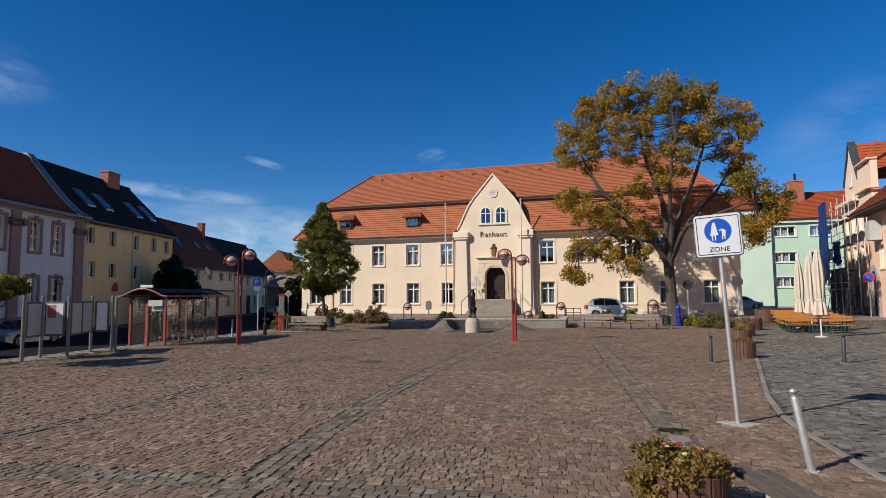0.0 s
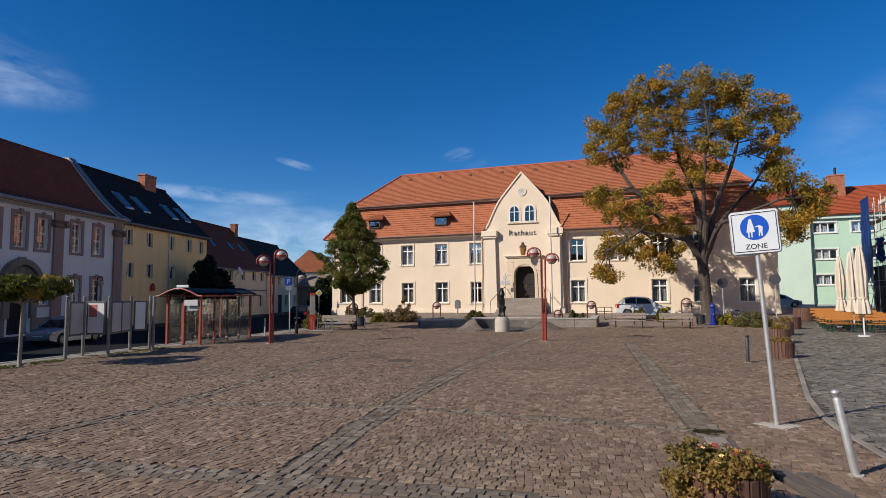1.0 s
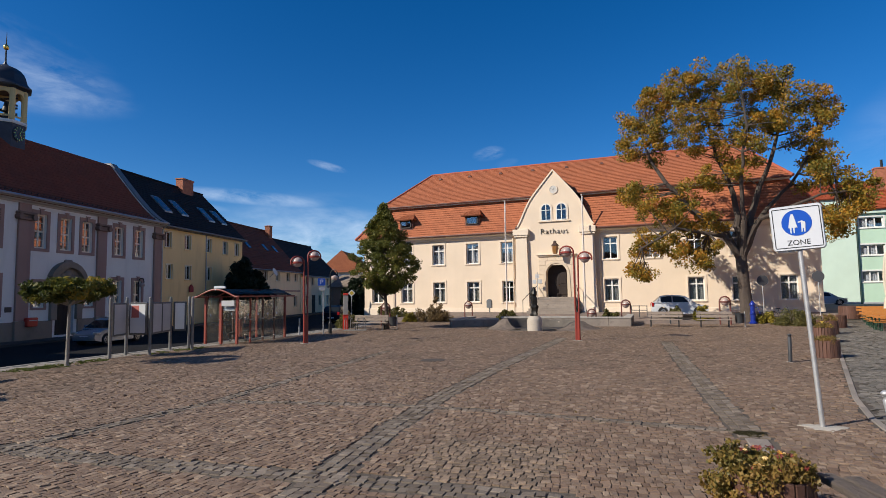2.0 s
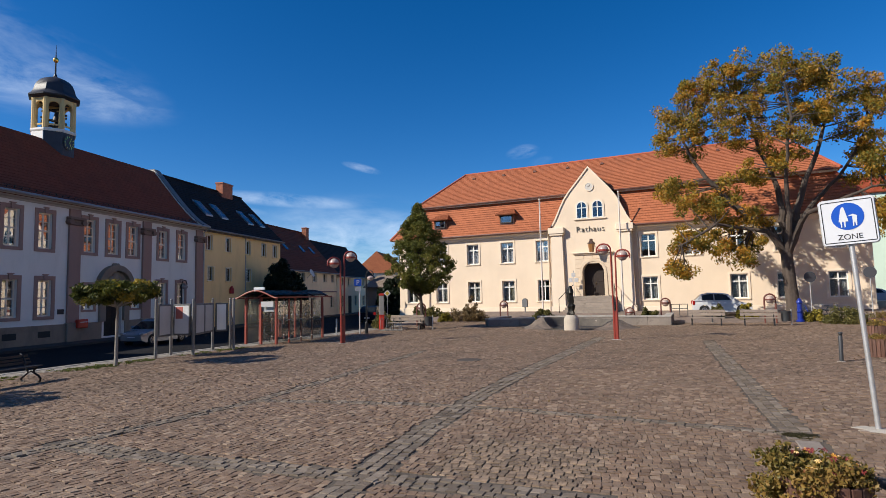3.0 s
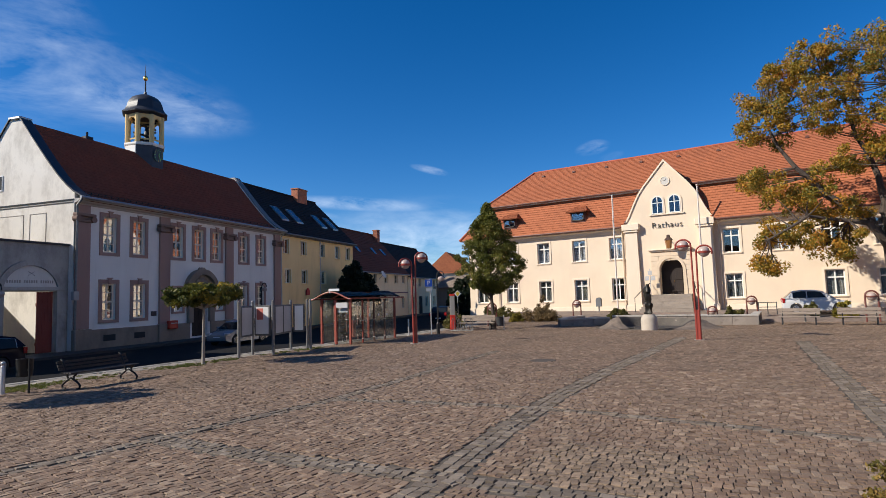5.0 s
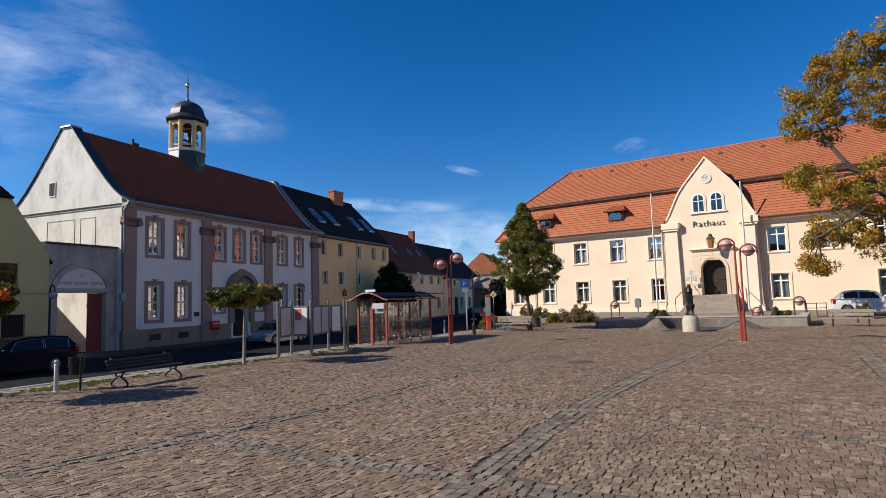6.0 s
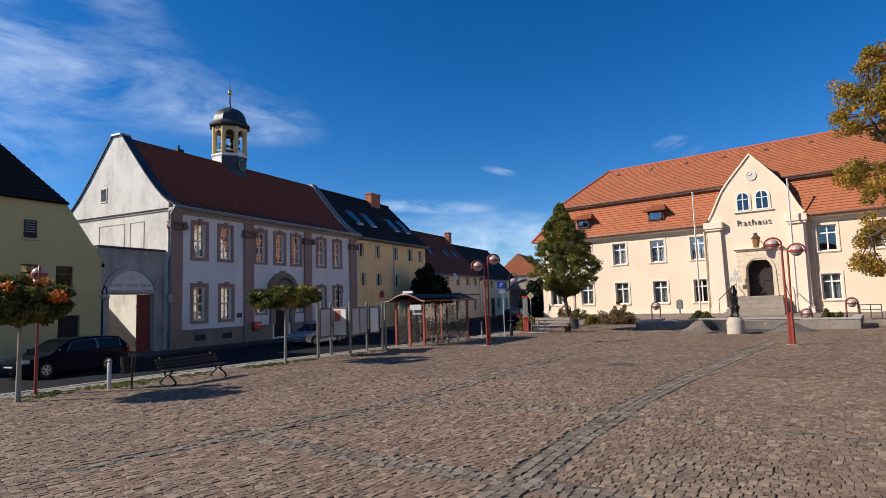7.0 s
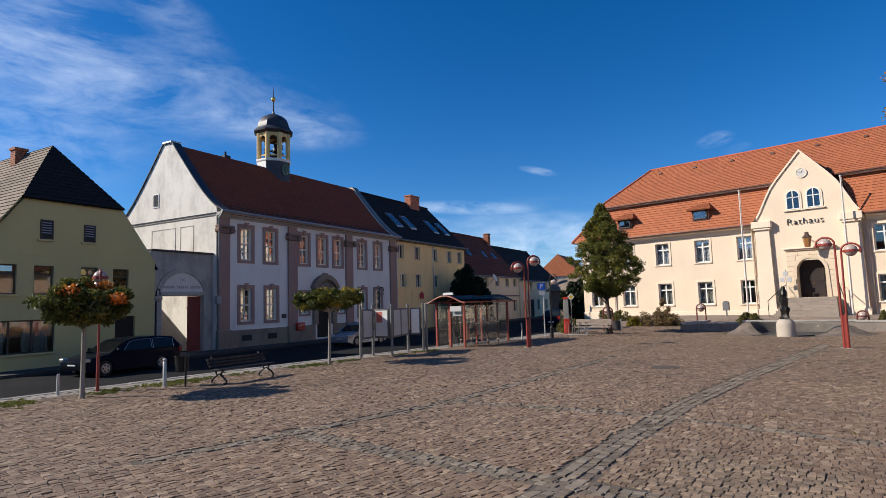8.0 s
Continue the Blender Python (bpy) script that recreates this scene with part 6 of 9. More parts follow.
gq = ROW_M @ Vector((13.6, -1.5, 0))
old_lamp(gq.x, gq.y, 3.6, "black hooped lantern post before the lilac house")
old_lamp(-19.3, 28.4, 3.75, "black hooped lantern post beside the parking sign")

# ---------------------------------------------------------------- signs and bollards
SIGN_BLUE = simple("sign_blue", (0.008, 0.075, 0.42), 0.35, var=0.05, relief=0)
SIGN_WHITE = simple("sign_white", (0.6, 0.61, 0.63), 0.35, var=0.04, relief=0)
PALE_BOARD = simple("weathered_white_board", (0.42, 0.42, 0.42), 0.6, var=0.1, relief=0.02)
SIGN_BLACK = simple("sign_black", (0.012, 0.012, 0.014), 0.4, relief=0)
SIGN_RED = simple("sign_red", (0.55, 0.02, 0.02), 0.35, var=0.05, relief=0)


def text_mesh(body, size, mat, extrude=0.002):
    c = bpy.data.curves.new("text", "FONT")
    c.body, c.size, c.extrude, c.align_x = body, size, extrude, "CENTER"
    o = bpy.data.objects.new("tmp", c)
    scene.collection.objects.link(o)
    bpy.context.view_layer.update()
    me = bpy.data.meshes.new_from_object(o.evaluated_get(bpy.context.evaluated_depsgraph_get()))
    bpy.data.objects.remove(o)
    me.materials.clear()
    me.materials.append(mat)
    return me


def plate(bm, w, h, r, y0, y1, cx=0, cz=0):
    pts = []
    for sx, sz, a in ((1, 1, 0), (-1, 1, 90), (-1, -1, 180), (1, -1, 270)):
        pts += arc(cx + sx * (w / 2 - r), cz + sz * (h / 2 - r), r, a, a + 90, 4)
    return slab(bm, pts, y0, y1)


UPRIGHT = Matrix.Rotation(radians(90), 4, "X")
zone = thing("zone_sign", Matrix.Translation((1.86, 10.98, 0)) @ Matrix.Rotation(radians(-9), 4, "Z") @ Matrix.Rotation(radians(-3.2), 4, "Y"), "white pedestrian zone sign on a leaning galvanised post", "road sign")
bm = bmesh.new()
tube(bm, [(0, 0, -0.02), (0, 0, 3.5)], 0.038, 12)
part("post", bm, GALV, zone, smooth=True)
bm = bmesh.new()
plate(bm, 0.72, 0.72, 0.05, -0.075, -0.045, 0, 3.22)
board = part("sign_plate", bm, SIGN_WHITE, zone)
bm = bmesh.new()
plate(bm, 0.75, 0.75, 0.06, -0.044, -0.03, 0, 3.22)
part("sign_back", bm, GALV, board)
bm = bmesh.new()
for q in ((-0.33, 0.33, 3.54, 3.552), (-0.33, 0.33, 2.888, 2.9), (-0.34, -0.328, 2.9, 3.54), (0.328, 0.34, 2.9, 3.54)):
    box(bm, q[0], q[1], -0.079, -0.0755, q[2], q[3])
part("border_line", bm, SIGN_BLACK, board)
bm = bmesh.new()
slab(bm, arc(0, 3.3, 0.215, 0, 350, 35), -0.08, -0.0755)
part("blue_disc", bm, SIGN_BLUE, board)
bm = bmesh.new()
slab(bm, [(-0.1, 3.13), (-0.085, 3.13), (-0.08, 3.22), (-0.06, 3.22), (-0.055, 3.13), (-0.04, 3.13), (-0.035, 3.22), (0.005, 3.22), (-0.03, 3.41), (-0.04, 3.45), (-0.065, 3.45), (-0.085, 3.41), (-0.125, 3.22), (-0.105, 3.22)], -0.085, -0.0805)
slab(bm, [(0.055, 3.14), (0.07, 3.14), (0.078, 3.2), (0.09, 3.2), (0.095, 3.14), (0.11, 3.14), (0.115, 3.21), (0.125, 3.3), (0.075, 3.33), (0.015, 3.31), (0.02, 3.295), (0.06, 3.3), (0.06, 3.21)], -0.085, -0.0805)
part("white_mark", bm, SIGN_WHITE, board, "two plain white tapered marks")
part("lettering", text_mesh("ZONE", 0.12, SIGN_BLACK), None, board, "", Matrix.Translation((0, -0.078, 2.935)) @ UPRIGHT)
bm = bmesh.new()
for z in (3.0, 3.42):
    box(bm, -0.07, 0.07, -0.03, 0.045, z, z + 0.04, 0.005)
part("clamp", bm, GALV, zone)
bm = bmesh.new()
rng = random.Random(5)
slab_z(bm, [(0.3 * (1 + rng.uniform(-0.55, 0.45)) * math.cos(radians(a)), 0.2 * (1 + rng.uniform(-0.5, 0.4)) * math.sin(radians(a))) for a in range(0, 360, 15)], -0.03, 0.007)
solid("concrete_patch", bm, simple("pale_mortar", (0.42, 0.38, 0.32), 0.95, var=0.3, small=30, relief=0.5), "pale mortar patch round the sign post's foot", "paving", m=Matrix.Translation((1.87, 10.95, 0)))


def bollard(x, y, h, r, mat, label, tilt=0.0, rot=0.0, ballhead=True):
    b = thing("bollard", Matrix.Translation((x, y, 0)) @ Matrix.Rotation(radians(rot), 4, "Z") @ Matrix.Rotation(radians(tilt), 4, "Y"), label, "bollard", "bollards")
    bm = bmesh.new()
    if ballhead:
        turned(bm, [(r, -0.03), (r, h - 0.13), (r * 0.92, h - 0.12), (r * 0.72, h - 0.11), (r * 0.72, h - 0.085), (r * 0.95, h - 0.08)], 16)
    else:
        turned(bm, [(r, -0.03), (r, h - 0.05), (r * 0.95, h - 0.03), (r * 0.7, h - 0.01)], 16)
    part("post", bm, mat, b, smooth=True)
    bm = bmesh.new()
    if ballhead:
        ball(bm, (0, 0, h - 0.045), r * 1.08, sz=0.72)
    else:
        ball(bm, (0, 0, h - 0.02), r * 0.7, sz=0.6)
    part("head", bm, mat, b, smooth=True)
    bm = bmesh.new()
    slab_z(bm, [(r * 1.9 * math.cos(radians(a)), r * 1.9 * math.sin(radians(a))) for a in range(0, 360, 30)], -0.03, 0.006)
    part("collar", bm, MATS["pale_mortar"], b)
    return b


bollard(2.21, 8.31, 1.03, 0.046, GALV, "galvanised bollard leaning to one side", -9.5, 0)
bollard(2.74, 20.35, 0.86, 0.055, ANTHRACITE, "dark grey steel bollard on the square", 1, 0)
bollard(6.68, 21.15, 0.9, 0.06, ANTHRACITE, "dark grey steel bollard on the grey setts", 2, 30)
bollard(-18.19, 6.4, 0.84, 0.055, GALV, "galvanised bollard beside the street kerb", 0, 0)
bollard(-19.18, 3.92, 0.6, 0.04, GALV, "short galvanised post beside the street kerb", 1, 0, False)
bollard(-20.35, 26.9, 0.95, 0.045, GALV, "galvanised post behind the bus shelter", 0, 0, False)
bollard(-1.2, 41.5, 0.75, 0.05, ANTHRACITE, "dark steel post by the benches", 0, 0, False)


def disc_sign(x, y, h, d, face, label, rot=0.0, z=0.0, rim=None):
    s = thing("round_sign", Matrix.Translation((x, y, z)) @ Matrix.Rotation(radians(rot), 4, "Z"), label, "road sign")
    bm = bmesh.new()
    tube(bm, [(0, 0, 0), (0, 0, h)], 0.032, 10)
    part("post", bm, GALV, s, smooth=True)
    bm = bmesh.new()
    slab(bm, arc(0, h - d / 2, d / 2, 0, 350, 35), -0.06, -0.04)
    p = part("sign_plate", bm, rim or face, s)
    if rim:
        bm = bmesh.new()
        slab(bm, arc(0, h - d / 2, d / 2 - 0.07, 0, 350, 35), -0.066, -0.0605)
        part("sign_face", bm, face, p)
        bm = bmesh.new()
        k = (d / 2 - 0.05) * 0.707
        bar(bm, (-k, -0.07, h - d / 2 + k), (k, -0.07, h - d / 2 - k), 0.06, 0.006, up=(0, 1, 0))
        part("bar", bm, rim, p)


disc_sign(4.6, 44.0, 3.0, 0.7, simple("sign_rear_grey", (0.06, 0.06, 0.065), 0.5, 0.4), "back of a round road sign on a thin post", 10, gz(4.6, 44))
disc_sign(7.9, 44.5, 3.2, 0.7, MATS["sign_rear_grey"], "dark back of a round road sign near the flats", -8, gz(7.9, 44))
disc_sign(17.1, 48.3, 3.65, 0.72, SIGN_BLUE, "round blue no-parking sign with a red rim", -20, 0, SIGN_RED)

park = thing("parking_sign", Matrix.Translation((-19.5, 28.0, 0)) @ Matrix.Rotation(radians(38), 4, "Z"), "blue parking sign on a slim post", "road sign")
bm = bmesh.new()
tube(bm, [(0, 0, 0), (0, 0, 3.25)], 0.032, 10)
part("post", bm, GALV, park, smooth=True)
bm = bmesh.new()
plate(bm, 0.42, 0.42, 0.03, -0.06, -0.04, -0.1, 3.0)
pp = part("sign_plate", bm, SIGN_BLUE, park)
part("lettering", text_mesh("P", 0.38, SIGN_WHITE), None, pp, "", Matrix.Translation((-0.1, -0.064, 2.87)) @ UPRIGHT)
bm = bmesh.new()
plate(bm, 0.34, 0.22, 0.03, -0.06, -0.04, -0.08, 2.62)
part("lower_plate", bm, PALE_BOARD, park)
redp = thing("red_post", Matrix.Translation((-20.55, 32.0, 0)) @ Matrix.Rotation(radians(30), 4, "Z"), "grey stele with a bright red foot beside a clipped hedge", "pillar")
bm = bmesh.new()
box(bm, -0.17, 0.17, -0.17, 0.17, 0, 0.9, 0.03)
part("pillar", bm, simple("bright_red_paint", (0.5, 0.03, 0.015), 0.45, var=0.1), redp)
bm = bmesh.new()
box(bm, -0.19, 0.19, -0.19, 0.19, 0.9, 0.95, 0.015)
part("lid", bm, MATS["bright_red_paint"], redp)
bm = bmesh.new()
box(bm, -0.16, 0.16, -0.16, 0.16, 0.952, 2.2, 0.02)
part("shaft", bm, simple("grey_stele_panel", (0.25, 0.24, 0.22), 0.6, var=0.2), redp, "grey panel shaft")
bm = bmesh.new()
box(bm, -0.17, 0.17, -0.17, 0.17, 2.202, 2.34, 0.02)
part("top_band", bm, MATS["bright_red_paint"], redp)
rack = thing("bicycle_rack", Matrix.Translation((-19.6, 30.4, 0)) @ Matrix.Rotation(radians(12), 4, "Z"), "low galvanised bicycle rack with bent hoops", "bicycle rack")
for k in range(4):
    bm = bmesh.new()
    tube(bm, [(k * 0.4, 0, 0), (k * 0.4, 0, 0.62)] + [(k * 0.4, 0.2 - 0.2 * math.cos(radians(a)), 0.62 + 0.16 * math.sin(radians(a))) for a in range(30, 180, 30)] + [(k * 0.4, 0.4, 0.62), (k * 0.4, 0.4, 0)], 0.022, 6)
    part("hoop", bm, DULL_GALV, rack)
for yy in (0.0, 0.4):
    bm = bmesh.new()
    tube(bm, [(-0.1, yy, 0.06), (1.3, yy, 0.06)], 0.022, 6)
    part("rail", bm, DULL_GALV, rack)
dia = thing("priority_sign", Matrix.Translation((-31.0, 49.4, -0.1)) @ Matrix.Rotation(radians(30), 4, "Z"), "yellow diamond road sign on a post", "road sign")
bm = bmesh.new()
tube(bm, [(0, 0, 0), (0, 0, 2.8)], 0.032, 8)
part("post", bm, GALV, dia)
bm = bmesh.new()
slab(bm, [(0, 2.17), (0.35, 2.52), (0, 2.87), (-0.35, 2.52)], -0.06, -0.04)
dp = part("sign_plate", bm, SIGN_WHITE, dia)
bm = bmesh.new()
slab(bm, [(0, 2.28), (0.24, 2.52), (0, 2.76), (-0.24, 2.52)], -0.066, -0.0605)
part("sign_face", bm, simple("sign_yellow", (0.6, 0.4, 0.03), 0.4), dp)

# flagpoles
for x, y in ((-14.95, 49.55), (-8.05, 49.4)):
    fp = thing("flagpole", Matrix.Translation((x, y, gz(x, y))), "tall white flagpole before the town hall", "flagpole", "flagpoles")
    bm = bmesh.new()
    turned(bm, [(0.07, 0), (0.065, 5), (0.045, 9.95)], 10)
    part("pole", bm, simple("pale_flagpole_paint", (0.62, 0.56, 0.5), 0.4, var=0.06), fp, smooth=True)
    bm = bmesh.new()
    ball(bm, (0, 0, 9.98), 0.08)
    part("cap", bm, MATS["pale_flagpole_paint"], fp)
    bm = bmesh.new()
    tube(bm, [(0.08, 0, 1.2), (0.07, 0, 9.9)], 0.008, 5)
    part("halyard", bm, SIGN_WHITE, fp)

# wall lantern by the hall door
wlant = thing("wall_lantern", Matrix.Translation((-9.6, 50.3, 5.55)), "brown wall lantern with amber glass on the town hall", "lamp")
bm = bmesh.new()
bar(bm, (-0.9, 0.15, 0.65), (-0.9, -0.9, 0.65), 0.05)
part("bracket", bm, BLACK_IRON, wlant)
bm = bmesh.new()
turned(bm, [(0.2, 0.0), (0.3, 0.7), (0.12, 0.72)], 6, (-0.9, -0.75))
part("lantern_glass", bm, simple("amber_glass", (0.27, 0.12, 0.035), 0.3), wlant)
bm = bmesh.new()
turned(bm, [(0.36, 0.7), (0.3, 0.78), (0.14, 0.95), (0.14, 1.1), (0.02, 1.15)], 6, (-0.9, -0.75))
part("hood", bm, simple("brown_lantern_iron", (0.06, 0.03, 0.02), 0.5), wlant)

# ---------------------------------------------------------------- bus shelter
shel = thing("bus_shelter", Matrix.Translation((-21.15, 20.8, 0)) @ Matrix.Rotation(radians(8.5), 4, "Z"), "glazed bus shelter with red steel frame and barrel roof", "bus shelter")
SWD, SLN, SHH = 1.7, 4.3, 2.14
for x, y in ((0, 0), (SWD * 0.5, 0), (SWD, 0), (0, SLN), (SWD, SLN)):
    bm = bmesh.new()
    box(bm, x - 0.055, x + 0.055, y - 0.055, y + 0.055, 0, SHH + 0.05, 0.01)
    part("post", bm, SHELTER_RED, shel)
for y in (1.07, 2.15, 3.22):
    for x in (0, SWD):
        bm = bmesh.new()
        box(bm, x - 0.035, x + 0.035, y - 0.035, y + 0.035, 0, SHH)
        part("post", bm, SHELTER_RED if y < 1.2 else simple("brown_shelter_steel", (0.09, 0.04, 0.03), 0.5), shel)
ylist = (0, 1.07, 2.15, 3.22, SLN)
for x in (0, SWD):
    for a, b in zip(ylist, ylist[1:]):
        bm = bmesh.new()
        box(bm, x - 0.006, x + 0.006, a + 0.06, b - 0.06, 0.12, 2.05)
        part("glass_panel", bm, CLEAR, shel)
for a, b in ((0, SWD / 2), (SWD / 2, SWD)):
    for y in (0, SLN):
        bm = bmesh.new()
        box(bm, a + 0.06, b - 0.06, y - 0.006, y + 0.006, 0.12, 2.05)
        part("glass_panel", bm, CLEAR, shel)


def barrel(u):
    """The roof's section: an arch that runs out into flat wing tips."""
    e = min(1.0, abs(2 * u - 1) / 0.86)
    return SWD / 2 + (u - 0.5) * 2.42, SHH + 0.08 + 0.34 * math.cos(e * math.pi / 2) ** 1.15


for y in (-0.45, 1.07, 2.15, 3.22, SLN + 0.35):
    bm = bmesh.new()
    tube(bm, [(barrel(k / 14)[0], y, barrel(k / 14)[1]) for k in range(15)], 0.038 if -0.3 < y < SLN else 0.042, 8)
    part("roof_rib", bm, SHELTER_RED, shel, smooth=True)
for x in (barrel(0)[0], barrel(1)[0]):
    bm = bmesh.new()
    bar(bm, (x, -0.5, barrel(0)[1]), (x, SLN + 0.4, barrel(0)[1]), 0.08, 0.07)
    part("eaves_beam", bm, SHELTER_RED, shel)
bm = bmesh.new()
g = [[bm.verts.new((barrel(k / 14)[0], y, barrel(k / 14)[1] + 0.06)) for k in range(15)] for y in (-0.5, SLN + 0.4)]
for k in range(14):
    bm.faces.new((g[0][k], g[0][k + 1], g[1][k + 1], g[1][k]))
bmesh.ops.solidify(bm, geom=bm.faces[:], thickness=0.02)
# glass clamps on the posts
CLAMP = simple("bright_clamp_steel", (0.6, 0.57, 0.53), 0.4, 0.3, relief=0)
for y in ylist:
    for x in (0, SWD):
        for z in (0.2, 1.1):
            b2 = bmesh.new()
            box(b2, x - 0.048, x + 0.048, y - 0.048, y + 0.048, z, z + 0.04, 0.008)
            part("clamp", b2, CLAMP, shel)
part("roof", bm, SMOKED, shel, "smoked plastic barrel roof", smooth=True)
bm = bmesh.new()
box(bm, SWD * 0.55, SWD * 0.95, -0.12, -0.09, SHH - 0.36, SHH - 0.1)
part("stop_sign", bm, PALE_BOARD, shel, "blank white stop sign")
bm = bmesh.new()
box(bm, SWD * 0.46, SWD * 0.82, -0.5, -0.44, SHH + 0.46, SHH + 0.58, 0.01)
bar(bm, (SWD * 0.5, -0.47, SHH + 0.38), (SWD * 0.5, -0.47, SHH + 0.47), 0.04)
part("roof_sign", bm, SIGN_WHITE, shel, "small white board on the roof's edge")
bm = bmesh.new()
box(bm, SWD - 0.36, SWD - 0.2, 0.55, 0.75, 0.3, 1.15, 0.02)
part("bin", bm, SHELTER_RED, shel, "narrow red bin inside")
bm = bmesh.new()
box(bm, SWD * 0.5, SWD * 0.9, 0.03, 0.05, 1.55, 1.95)
part("timetable", bm, SIGN_WHITE, shel)
for k in range(3):
    bm = bmesh.new()
    box(bm, 0.15, 0.55, 1.3 + k * 0.75, 1.85 + k * 0.75, 0.42, 0.47, 0.01)
    box(bm, 0.12, 0.17, 1.3 + k * 0.75, 1.85 + k * 0.75, 0.471, 0.8, 0.01)
    part("seat", bm, ANTHRACITE, shel)
bm = bmesh.new()
bar(bm, (0.35, 1.2, 0.38), (0.35, 3.5, 0.38), 0.06)
for y in (1.4, 3.3):
    bar(bm, (0.35, y, 0), (0.35, y, 0.36), 0.06)
part("seat_rail", bm, ANTHRACITE, shel)
rng = random.Random(12)
for k in range(9):
    bm = bmesh.new()
    x, y = (SWD + 0.012, 0.4 + 0.43 * k) if k % 2 else (0.012, 0.3 + 0.42 * k)
    box(bm, x - 0.003, x + 0.003, y, y + 0.1, 1.28, 1.4)
    part("sticker", bm, SIGN_WHITE, shel)

# notice boards
nb = thing("notice_boards", Matrix.Identity(4), "zigzag row of grey notice boards on steel posts", "notice board")
pts = [(-19.75, 14.85), (-20.3, 15.95), (-19.38, 16.25), (-20.55, 18.25), (-20.02, 18.75), (-19.5, 18.45)]
for k, (x, y) in enumerate(pts):
    bm = bmesh.new()
    r = 0.06
    turned(bm, [(r, 0), (r, 2.16), (r * 0.6, 2.18)], 14, (x, y))
    pb = part("post", bm, DULL_GALV, nb, smooth=True)
    bm = bmesh.new()
    ball(bm, (x, y, 2.2), 0.055)
    part("post_cap", bm, DULL_GALV, pb, smooth=True)
PANEL = simple("grey_board_panel", (0.46, 0.45, 0.43), 0.5, var=0.15, relief=0.05)
PAPER = simple("white_board_paper", (0.62, 0.62, 0.6), 0.7, var=0.06, relief=0.02)
for k, (a, b) in enumerate(zip(pts, pts[1:])):
    va, vb = Vector((*a, 0)), Vector((*b, 0))
    d = (vb - va).normalized()
    L = (vb - va).length
    mtx = Matrix.Translation(va) @ Matrix.Rotation(math.atan2(d.y, d.x), 4, "Z")
    leaves = 2 if L > 1.6 else 1
    for j in range(leaves):
        x0, x1 = 0.1 + (L - 0.2) * j / leaves + 0.01, 0.1 + (L - 0.2) * (j + 1) / leaves - 0.01
        if k == 4:
            continue
        bm = bmesh.new()
        box(bm, x0, x1, -0.05, 0.05, 0.78, 2.04, 0.02)
        pn = part("board", bm, simple("dark_board_frame", (0.1, 0.098, 0.095), 0.5, 0.2, var=0.15), nb, "dark steel board frame", mtx)
        for s in (-1, 1):
            bm = bmesh.new()
            box(bm, x0 + 0.07, x1 - 0.07, 0.052 * s - 0.003, 0.052 * s + 0.003, 0.86, 1.97)
            part("notice_sheet", bm, PAPER if (k in (1, 3)) else PANEL, pn)
            bm = bmesh.new()
            if k == 1:
                box(bm, x0 + 0.12, x0 + 0.42, 0.058 * s - 0.003, 0.058 * s + 0.003, 1.45, 1.92)
                part("poster", bm, simple("faded_red_poster", (0.45, 0.12, 0.09), 0.7), pn)
            else:
                bm.free()

# ---------------------------------------------------------------- benches, bins
IRON_BENCH = simple("dark_bench_slat", (0.022, 0.018, 0.016), 0.6, var=0.3, stretch=(1, 8, 8), relief=0.3)


def iron_bench(m, length, label):
    """Slatted bench on curled cast-iron ends; the seat runs along local x and faces -y."""
    b = thing("park_bench", m, label, "bench")
    for k in range(4):
        bm = bmesh.new()
        box(bm, 0, length, -0.42 + k * 0.105, -0.34 + k * 0.105, 0.42, 0.45, 0.006)
        part("seat_slat", bm, IRON_BENCH, b)
    for k in range(3):
        bm = bmesh.new()
        z = 0.53 + k * 0.09
        bar(bm, (0, 0.04 + k * 0.05, z), (length, 0.04 + k * 0.05, z), 0.03, 0.065)
        part("back_slat", bm, IRON_BENCH, b)
    for x in (0.18, length - 0.18):
        bm = bmesh.new()
        tube(bm, [(x, -0.4, 0), (x, -0.5, 0.02), (x, -0.53, 0.09), (x, -0.45, 0.17), (x, -0.31, 0.24), (x, -0.29, 0.33), (x, -0.42, 0.42)], 0.028, 8)
        tube(bm, [(x, 0.02, 0), (x, 0.12, 0.02), (x, 0.13, 0.09), (x, 0.04, 0.16), (x, -0.1, 0.25), (x, -0.02, 0.4), (x, 0.06, 0.6), (x, 0.15, 0.76), (x, 0.2, 0.78)], 0.028, 8)
        tube(bm, [(x, -0.4, 0.41), (x, 0.0, 0.41)], 0.024, 8)
        tube(bm, [(x, -0.28, 0.25), (x, -0.19, 0.3), (x, -0.1, 0.25)], 0.02, 8)
        part("iron_end", bm, BLACK_IRON, b, smooth=True)


iron_bench(Matrix.Translation((-17.5, 7.45, 0)) @ Matrix.Rotation(radians(104), 4, "Z"), 2.2, "dark slatted park bench with curled iron ends")


